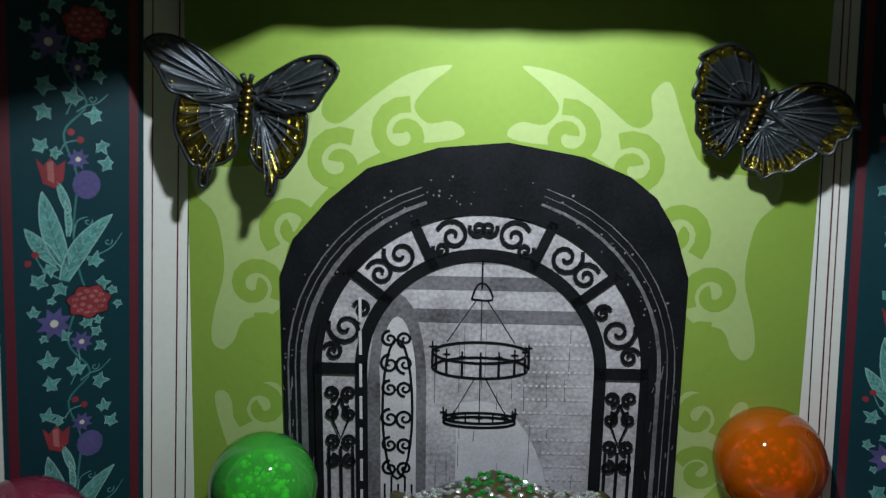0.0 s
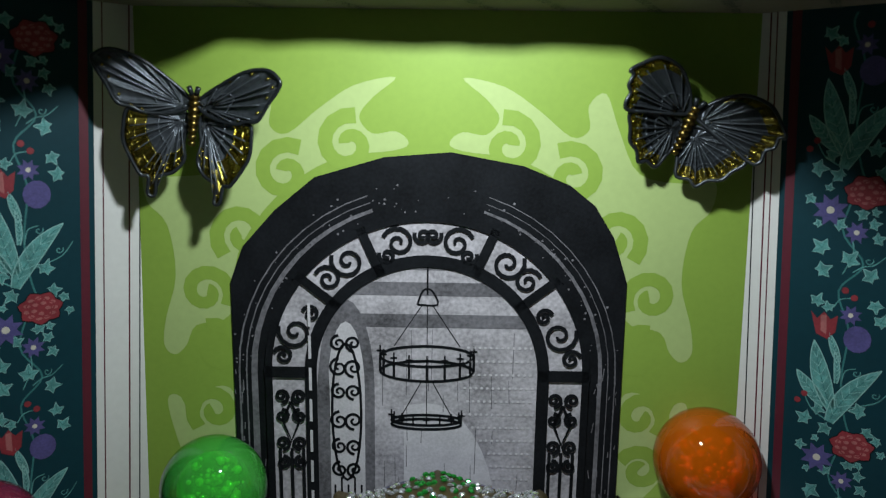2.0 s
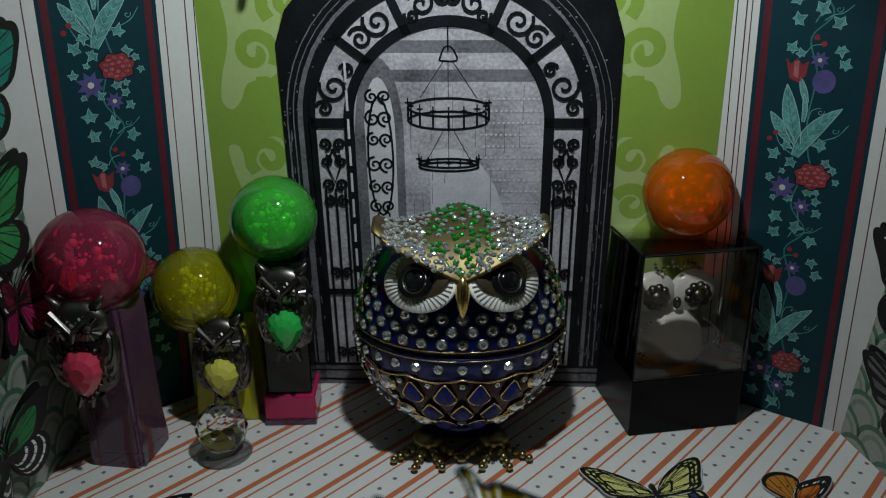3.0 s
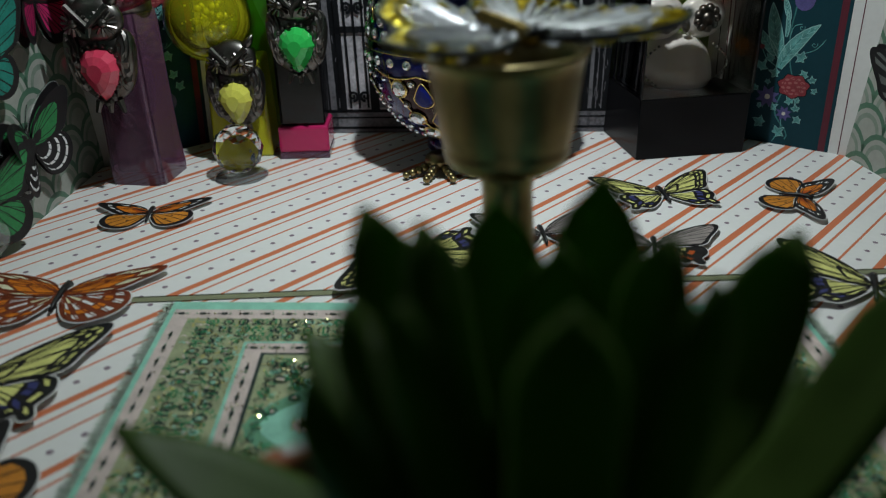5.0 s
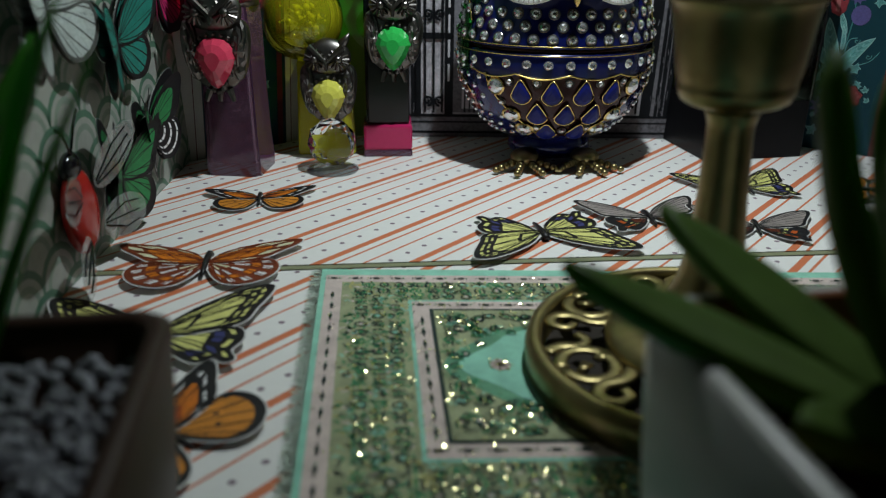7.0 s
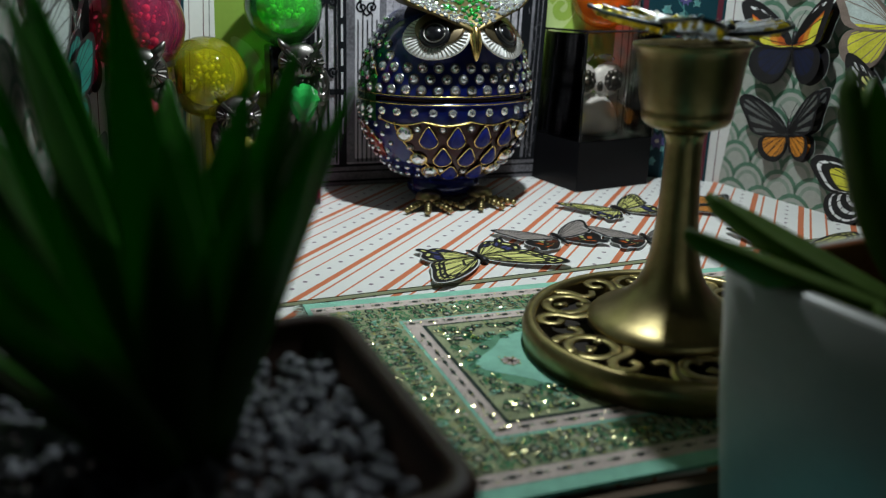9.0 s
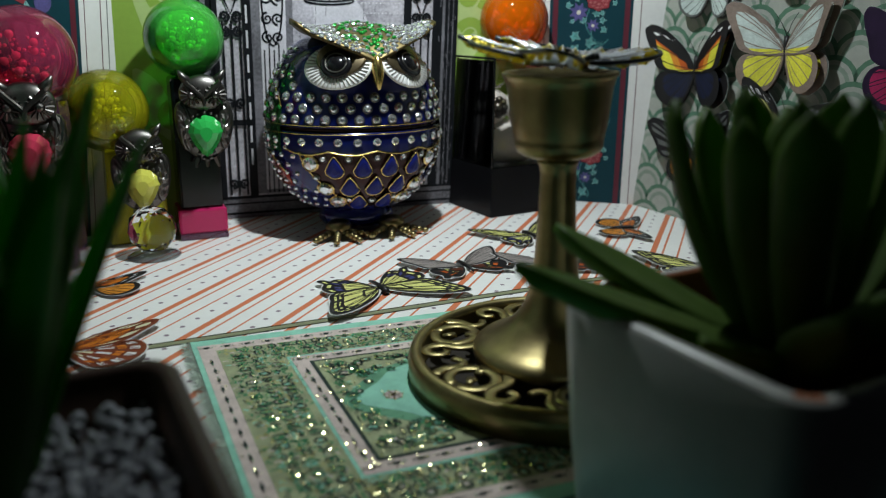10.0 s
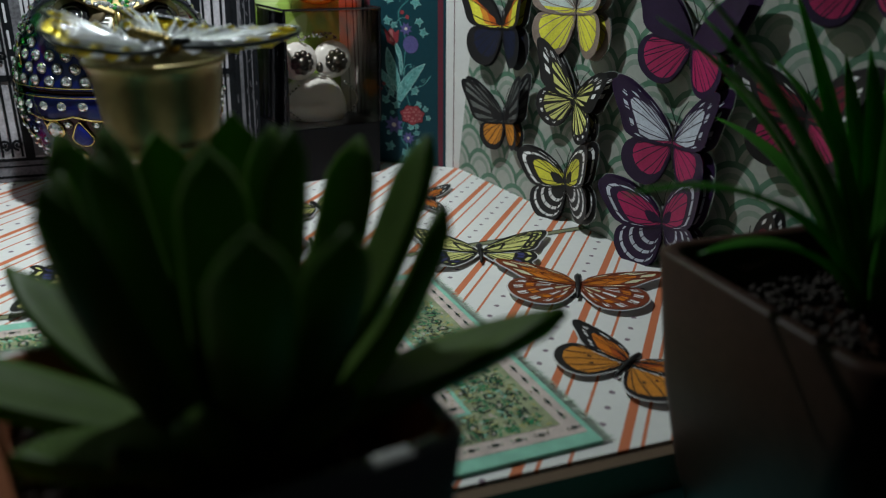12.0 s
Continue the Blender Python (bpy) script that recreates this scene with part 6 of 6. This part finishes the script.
# ---- cast metal butterflies ----
SWALLOW_F = [(0.05, 0.17), (0.28, 0.35), (0.57, 0.52), (0.83, 0.57), (0.98, 0.49), (0.97, 0.40), (0.86, 0.24), (0.75, 0.06), (0.61, 0.03), (0.50, -0.01), (0.27, 0.0), (0.08, 0.07)]
SWALLOW_H = [(0.08, 0.02), (0.30, -0.01), (0.52, -0.02), (0.66, 0.0), (0.69, -0.18), (0.68, -0.33), (0.62, -0.46), (0.50, -0.65), (0.42, -0.67), (0.41, -0.84), (0.34, -0.85), (0.33, -0.67), (0.18, -0.60), (0.08, -0.46), (0.10, -0.28), (0.07, -0.12)]
FAN_F = [(0.10, 0.12), (0.28, 0.26), (0.55, 0.32), (0.80, 0.22), (0.92, 0.02), (0.96, -0.10), (0.90, -0.10), (0.86, -0.20), (0.78, -0.23), (0.74, -0.34), (0.66, -0.36), (0.50, -0.24), (0.20, 0.0)]
FAN_F = [(x * math.cos(0.38) - y * math.sin(0.38), x * math.sin(0.38) + y * math.cos(0.38)) for x, y in FAN_F]
FAN_H = [(0.06, 0.02), (0.24, 0.05), (0.46, 0.02), (0.66, 0.02), (0.70, -0.12), (0.62, -0.24), (0.56, -0.36), (0.44, -0.42), (0.36, -0.52), (0.27, -0.48), (0.14, -0.50), (0.08, -0.36), (0.03, -0.22)]


def metal_butterfly(m, span, label, silver, shapes, fold=12, sweep=0, gilt_fore=0.93, gilt_hind=0.58, edge="rim_pewter", relief=0.014, gilt_ink="gilt"):
    """Cast wings: a thin domed plate with a raised rim, veins and cell arcs, gilt towards the margin."""
    ob = thing("metal_butterfly", label, "metal butterfly", m)
    s = span / 2
    for side, nm in ((1, "right"), (-1, "left")):
        for wing, pts, root, gilt, arcs in (("fore_wing", shapes[0], (0.12, 0.10), gilt_fore, (0.38,)), ("hind_wing", shapes[1], (0.14, -0.06), gilt_hind, (0.40, 0.62, 0.80))):
            rim = smooth_path(pts, True, 6)
            n, k = len(rim), 10
            bm = bmesh.new()

            def at(i, r, up=0.0):
                x, y = root[0] + (rim[i % n][0] - root[0]) * r, root[1] + (rim[i % n][1] - root[1]) * r
                return Vector((side * x * s, y * s, (0.10 * (x * x + y * y) + relief * math.cos(i * 2 * math.pi / 6) * min(1, r * 1.6) * (r < 0.97) + up) * s))
            mid = bm.verts.new(at(0, 0.0))
            grid = [[bm.verts.new(at(i, (j + 1) / k)) for j in range(k)] for i in range(n)]
            for i in range(n):
                a, b = grid[i], grid[(i + 1) % n]
                bm.faces.new((mid, a[0], b[0]))
                for j in range(k - 1):
                    far = min(math.hypot(*rim[i]), math.hypot(*rim[(i + 1) % n]))
                    bm.faces.new((a[j], a[j + 1], b[j + 1], b[j])).material_index = 1 if (j + 1) / k >= gilt and far > 0.5 else 0
            bmesh.ops.solidify(bm, geom=bm.faces[:], thickness=0.0007)
            tube(bm, [at(i, 1.0, 0.008) for i in range(n + 1)], 0.020 * s, n=6, idx=2)
            for i in range(0, n, 6):
                if math.hypot(*rim[i]) > 0.30:
                    tube(bm, [at(i, r / 8, 0.012) for r in range(1, 8)], 0.009 * s, 0.006 * s, n=5, idx=0)
            for r in arcs:
                run = [i for i in range(n) if math.hypot(*rim[i]) > 0.45]
                tube(bm, [at(i, r, 0.012) for i in run], 0.008 * s, n=5, idx=1 if r > gilt else 0)
            for i in range(3, n, 6):
                if math.hypot(*rim[i]) > 0.52:
                    bmesh.ops.create_uvsphere(bm, u_segments=7, v_segments=5, radius=0.018 * s, matrix=Matrix.Translation(at(i, 0.89, 0.010)))
                    bm.faces.ensure_lookup_table()
                    for f in bm.faces[-35:]:
                        f.material_index = 1
            w = part(nm + "_" + wing, bm, [silver, M[gilt_ink], M[edge]], ob, smooth=True)
            w.matrix_local = pose(0, 0, 0.0022 if wing == "fore_wing" else 0.0012, 0, -side * fold, -side * sweep)
    bm = bmesh.new()
    for k in range(8):
        t = k / 7
        bmesh.ops.create_uvsphere(bm, u_segments=12, v_segments=8, radius=(0.066 - 0.034 * abs(t - 0.3)) * s, matrix=Matrix.Translation((0, (0.20 - 0.48 * t) * s, 0.003)) @ Matrix.Diagonal((1, 0.8, 1, 1)))
    part("body", bm, M["gilt_dark"], ob, "ribbed dark gilt body", smooth=True)
    for side in (-1, 1):
        bm = bmesh.new()
        tube(bm, [(side * 0.02 * s, 0.22 * s, 0.004), (side * 0.05 * s, 0.30 * s, 0.005)], 0.0008, 0.0009, 6)
        part("antenna", bm, M["rim_pewter"], ob, smooth=True)
    return ob


M["gilt"] = mat("worn_gilt", (0.36, 0.29, 0.06), 0.26, 1.0, var=0.4, scale=600)
M["bright_gilt"] = mat("yellow_gilt", (0.66, 0.54, 0.04), 0.34, 0.6, var=0.4, scale=600)
M["gilt_dark"] = mat("dark_gilt", (0.20, 0.14, 0.04), 0.30, 1.0, var=0.3, scale=600)
M["rim_pewter"] = mat("blackened_rim", (0.03, 0.035, 0.04), 0.30, 0.6, var=0.3, scale=600)
M["bright_pewter"] = mat("bright_pewter", (0.84, 0.86, 0.88), 0.30, 0.4, var=0.25, scale=600)
M["grey_pewter"] = mat("grey_pewter", (0.115, 0.13, 0.15), 0.33, 0.55, var=0.35, scale=600)
metal_butterfly(BACK_M @ pose(-0.0655, 0.2205, 0.0095, 0, 0, -7), 0.0615, "dark pewter swallowtail butterfly with gilt hind wings on the wall", M["grey_pewter"], (SWALLOW_F, SWALLOW_H), 14)
metal_butterfly(BACK_M @ pose(0.0920, 0.2190, 0.005, 0, 0, -22), 0.062, "blackened metal butterfly with ribbed gilt-edged wings, tilted on the wall", mat("black_pewter", (0.06, 0.07, 0.08), 0.3, 0.6, var=0.35, scale=600), (FAN_F, FAN_H), 18, 0, 0.75, 0.70)
metal_butterfly(pose(AX[0] - 0.0020, AX[1], 0.0908, -7, -1.6, 214), 0.062, "silver and gilt metal butterfly lying on the candlestick cup", M["bright_pewter"], (SWALLOW_F, SWALLOW_H), 1.5, 4, 0.72, 0.64, "rim_pewter", 0.045, "bright_gilt")

# ---- ladybug sticker ----
s = (0.112 - SIDE_L[1]) / (CORNER_L[1] - SIDE_L[1]) * SIDE_L_W
lb = thing("ladybug_sticker", "red ladybug sticker with clear spread wings on the wall", "sticker", SIDE_L_M @ pose(s, 0.022, 0.004, 0, 0, 8))
part("shell", sphere(0.011, (0, 0, 0), 20, 12, 0.9, 1.25, 0.35), mat("red_plastic", (0.36, 0.02, 0.015), 0.2, var=0.2), lb, smooth=True)
part("head", sphere(0.005, (0, 0.0145, 0), 14, 9, 1.1, 0.9, 0.5), M["black"], lb, smooth=True)
for sd in (-1, 1):
    for k, (a, ln) in enumerate(((25, 0.026), (-12, 0.023))):
        bm = bmesh.new()
        pts = []
        for q in range(17):
            t = 2 * math.pi * q / 17
            pts.append((sd * (0.006 + ln / 2 + ln / 2 * math.cos(t)), 0.007 * math.sin(t)))
        slab(bm, pts, 0.001, 0.0003)
        w = part("clear_wing", bm, M["clear_edge"], lb)
        w.matrix_local = pose(0, 0.004 - 0.01 * k, 0.001, 0, -sd * 14, sd * a)
        bm = bmesh.new()
        for v in (-0.004, 0, 0.004):
            tube(bm, [(sd * 0.007, v * 0.2, 0.0014), (sd * (0.006 + ln * 0.5), v, 0.0014), (sd * (0.004 + ln * 0.9), v * 0.8, 0.0014)], 0.0003, n=4)
        part("vein", bm, M["black"], w)
for sd in (-1, 1):
    bm = bmesh.new()
    tube(bm, [(0, 0.018, 0.001), (sd * 0.004, 0.026, 0.002), (sd * 0.008, 0.029, 0.002)], 0.0004, n=5)
    part("antenna", bm, M["black"], lb)


# ---- potted plants ----
def square_pot(name, label, x0, x1, y0, y1, z0, z1, material, wall=0.0035, taper=0.80, soil=0.008, soil_mat=None, soil_name="gravel", liner=None, turn=0):
    ob = thing(name, label, "plant pot", pose((x0 + x1) / 2, (y0 + y1) / 2, z0, 0, 0, turn))
    hx, hy, h = (x1 - x0) / 2, (y1 - y0) / 2, z1 - z0
    bm = bmesh.new()
    loops = []

    def ring(k, z, inset, rc):
        pts = []
        ax, ay = hx * k - inset, hy * k - inset
        for qx, qy, a0 in ((1, 1, 0), (-1, 1, 90), (-1, -1, 180), (1, -1, 270)):
            for i in range(5):
                a = radians(a0 + 90 * i / 4)
                pts.append((qx * (ax - rc) + rc * math.cos(a), qy * (ay - rc) + rc * math.sin(a), z))
        loops.append([bm.verts.new(p) for p in pts])
    ring(taper, 0.0, 0.0, 0.006)
    ring(taper + (1 - taper) * 0.36, h * 0.2, 0.0, 0.006)
    ring(taper + (1 - taper) * 0.72, h * 0.55, 0.0, 0.006)
    ring(1.0, h - 0.001, 0.0, 0.006)
    ring(1.0, h, 0.001, 0.006)
    ring(1.0, h, wall - 0.0008, 0.005)
    ring(1.0, h - 0.001, wall, 0.005)
    ring(0.96, h - soil - 0.004, wall, 0.005)
    for a, b in zip(loops, loops[1:]):
        n = len(a)
        for i in range(n):
            bm.faces.new((a[i], a[(i + 1) % n], b[(i + 1) % n], b[i]))
    bm.faces.new(loops[0][::-1])
    bm.faces.new(loops[-1])
    for f in bm.faces:
        if liner and f.calc_center_median().z > h - soil - 0.003 and max(abs(f.calc_center_median().x) / hx, abs(f.calc_center_median().y) / hy) < 1 - (wall - 0.0012) / hx:
            f.material_index = 1
    part("pot_body", bm, [material, liner or material], ob, smooth=True)
    rng = random.Random(len(label))
    bm = bmesh.new()
    for k in range(900):
        gx, gy = rng.uniform(-1, 1) * (hx * 0.96 - wall - 0.001), rng.uniform(-1, 1) * (hy * 0.96 - wall - 0.001)
        bmesh.ops.create_icosphere(bm, subdivisions=1, radius=rng.uniform(0.0006, 0.0014), matrix=Matrix.Translation((gx, gy, h - soil - 0.0035 + rng.uniform(0, 0.0025))) @ pose(0, 0, 0, rng.uniform(0, 90), rng.uniform(0, 90), 0) @ Matrix.Diagonal((1, 0.8, 0.7, 1)))
    part(soil_name, bm, soil_mat or M["gravel"], ob, "loose dark gravel")["kind"] = "stuff"
    return ob


square_pot("white_plant_pot", "square white ceramic pot standing before the paper box", -0.0061, 0.0539, -0.0604, -0.0044, -0.0123, 0.0545, M["white_pot"], soil_mat=mat("dark_soil", (0.03, 0.02, 0.015), 0.9, var=0.5), soil_name="soil", liner=M["terracotta"], turn=10)
square_pot("brown_plant_pot", "square dark brown pot filled with grey gravel", -0.1370, -0.0750, -0.0635, -0.0025, -0.0123, 0.0470, M["brown_pot"], soil=0.004, turn=7.5)
square_pot("brown_plant_pot", "square brown ceramic pot with a spiky plant", 0.1220, 0.1840, -0.0620, -0.0005, -0.0123, 0.0550, M["brown_pot"], soil_mat=mat("dark_brown_soil", (0.045, 0.035, 0.03), 0.9, var=0.5), soil_name="soil", taper=0.64)


def leaf_mesh(base, heading, length, rise, width, thick, curl, knee=0.62, blunt=0.75):
    """A fleshy pointed leaf: from base outwards at the heading (degrees), rising at rise degrees and curling up by curl."""
    bm = bmesh.new()
    n, k = 14, 10
    a = radians(heading)
    out = Vector((math.cos(a), math.sin(a), 0))
    side = Vector((-math.sin(a), math.cos(a), 0))
    p = Vector(base)
    prev = None
    step = length / n
    for i in range(n + 1):
        t = i / n
        e = radians(rise + curl * t)
        d = out * math.cos(e) + Vector((0, 0, 1)) * math.sin(e)
        up = -out * math.sin(e) + Vector((0, 0, 1)) * math.cos(e)
        w = width * (0.62 + 0.38 * math.sin(min(1, t / 0.55) * math.pi / 2)) * (1 - max(0, (t - knee) / (1 - knee)) ** (2.2 if knee > 0.4 else 1.55)) / 2 + 0.0002
        h = thick * (1 - blunt * t) / 2 * (1 if t < 0.97 else 0.5)
        ring = []
        for j in range(k):
            q = 2 * math.pi * j / k
            lift = h * math.sin(q) * (1.0 if math.sin(q) < 0 else 0.25) + w * 0.22 * abs(math.cos(q)) ** 2
            ring.append(bm.verts.new(p + side * (w * math.cos(q)) + up * lift))
        if prev:
            for j in range(k):
                bm.faces.new((prev[j], prev[(j + 1) % k], ring[(j + 1) % k], ring[j]))
        else:
            bm.faces.new(ring[::-1])
        prev = ring
        p = p + d * step
    bm.faces.new(prev)
    return bm


def plant(name, label, x, y, z, leaves, material, knee=0.62, blunt=0.75):
    ob = thing(name, label, "plant", pose(x, y, z))
    for base, heading, length, rise, width, thick, curl, *own in leaves:
        part("leaf", leaf_mesh(base, heading, length, rise, width, thick, curl, own[0] if own else knee, blunt), material, ob, smooth=True)
    return ob


rng = random.Random(12)
SUC = (0.0275, -0.0310, 0.0455)
leaves = []
for heading, length, rise, width, curl in ((165, 0.0505, 16, 0.0105, 10), (133, 0.0460, 18, 0.0105, 12), (-15, 0.0505, 20, 0.0110, 8), (200, 0.027, 16, 0.0105, 10), (70, 0.038, 28, 0.0105, 20), (35, 0.040, 24, 0.0105, 18), (-60, 0.030, 30, 0.0105, 24), (-100, 0.028, 34, 0.0105, 26), (240, 0.030, 26, 0.0105, 22)):
    leaves.append(((0.004 * math.cos(radians(heading)), 0.004 * math.sin(radians(heading)), 0), heading, length, rise, width * 1.1, 0.0105, curl, 0.52))
for k in range(10):
    h = 36 * k + 8 + rng.uniform(-7, 7)
    right = 0.5 + 0.5 * math.cos(radians(h + 15))
    leaves.append(((0.003 + 0.005 * math.cos(radians(h)), 0.005 * math.sin(radians(h)), 0.001), h, rng.uniform(0.042, 0.051) + 0.002 * right, rng.uniform(46, 58) - 9 * right, 0.0098, 0.0090, rng.uniform(30, 42)))
for k in range(6):
    h = 60 * k + 30 + rng.uniform(-8, 8)
    leaves.append(((0.003 * math.cos(radians(h)), 0.003 * math.sin(radians(h)), 0.003), h, rng.uniform(0.041, 0.048), rng.uniform(66, 76), 0.0090, 0.0085, rng.uniform(14, 22)))
plant("succulent", "green rosette succulent with pointed fleshy leaves in the white pot", *SUC, leaves, M["leaf"], 0.80, 0.45)
leaves = []
for k in range(30):
    h = 12 * k + rng.uniform(-6, 6)
    if math.cos(radians(h)) > 0.1:
        leaf_run = (rng.uniform(0.050, 0.066), rng.uniform(66, 82), rng.uniform(-12, 4))
    else:
        leaf_run = (rng.uniform(0.060, 0.082), rng.uniform(50, 80), rng.uniform(-20, 8))
    leaves.append(((0.004 * math.cos(radians(h)), 0.004 * math.sin(radians(h)), 0), h, leaf_run[0], leaf_run[1], rng.uniform(0.0070, 0.0095), 0.0034, leaf_run[2], 0.45))
plant("spiky_plant", "dark green spiky plant with long narrow leaves in gravel", -0.1070, -0.0270, 0.0345, leaves, M["leaf2"])
leaves = []
for k in range(34):
    h = 360 * k / 34 + rng.uniform(-8, 8)
    leaves.append(((0.004 * math.cos(radians(h)), 0.004 * math.sin(radians(h)), 0), h, rng.uniform(0.055, 0.085), rng.uniform(55, 86), rng.uniform(0.0042, 0.0062), 0.0026, rng.uniform(-75, -8), 0.45))
plant("spiky_plant", "bright green spiky plant with arching narrow leaves", 0.1640, -0.0260, 0.0430, leaves, M["leaf2"])
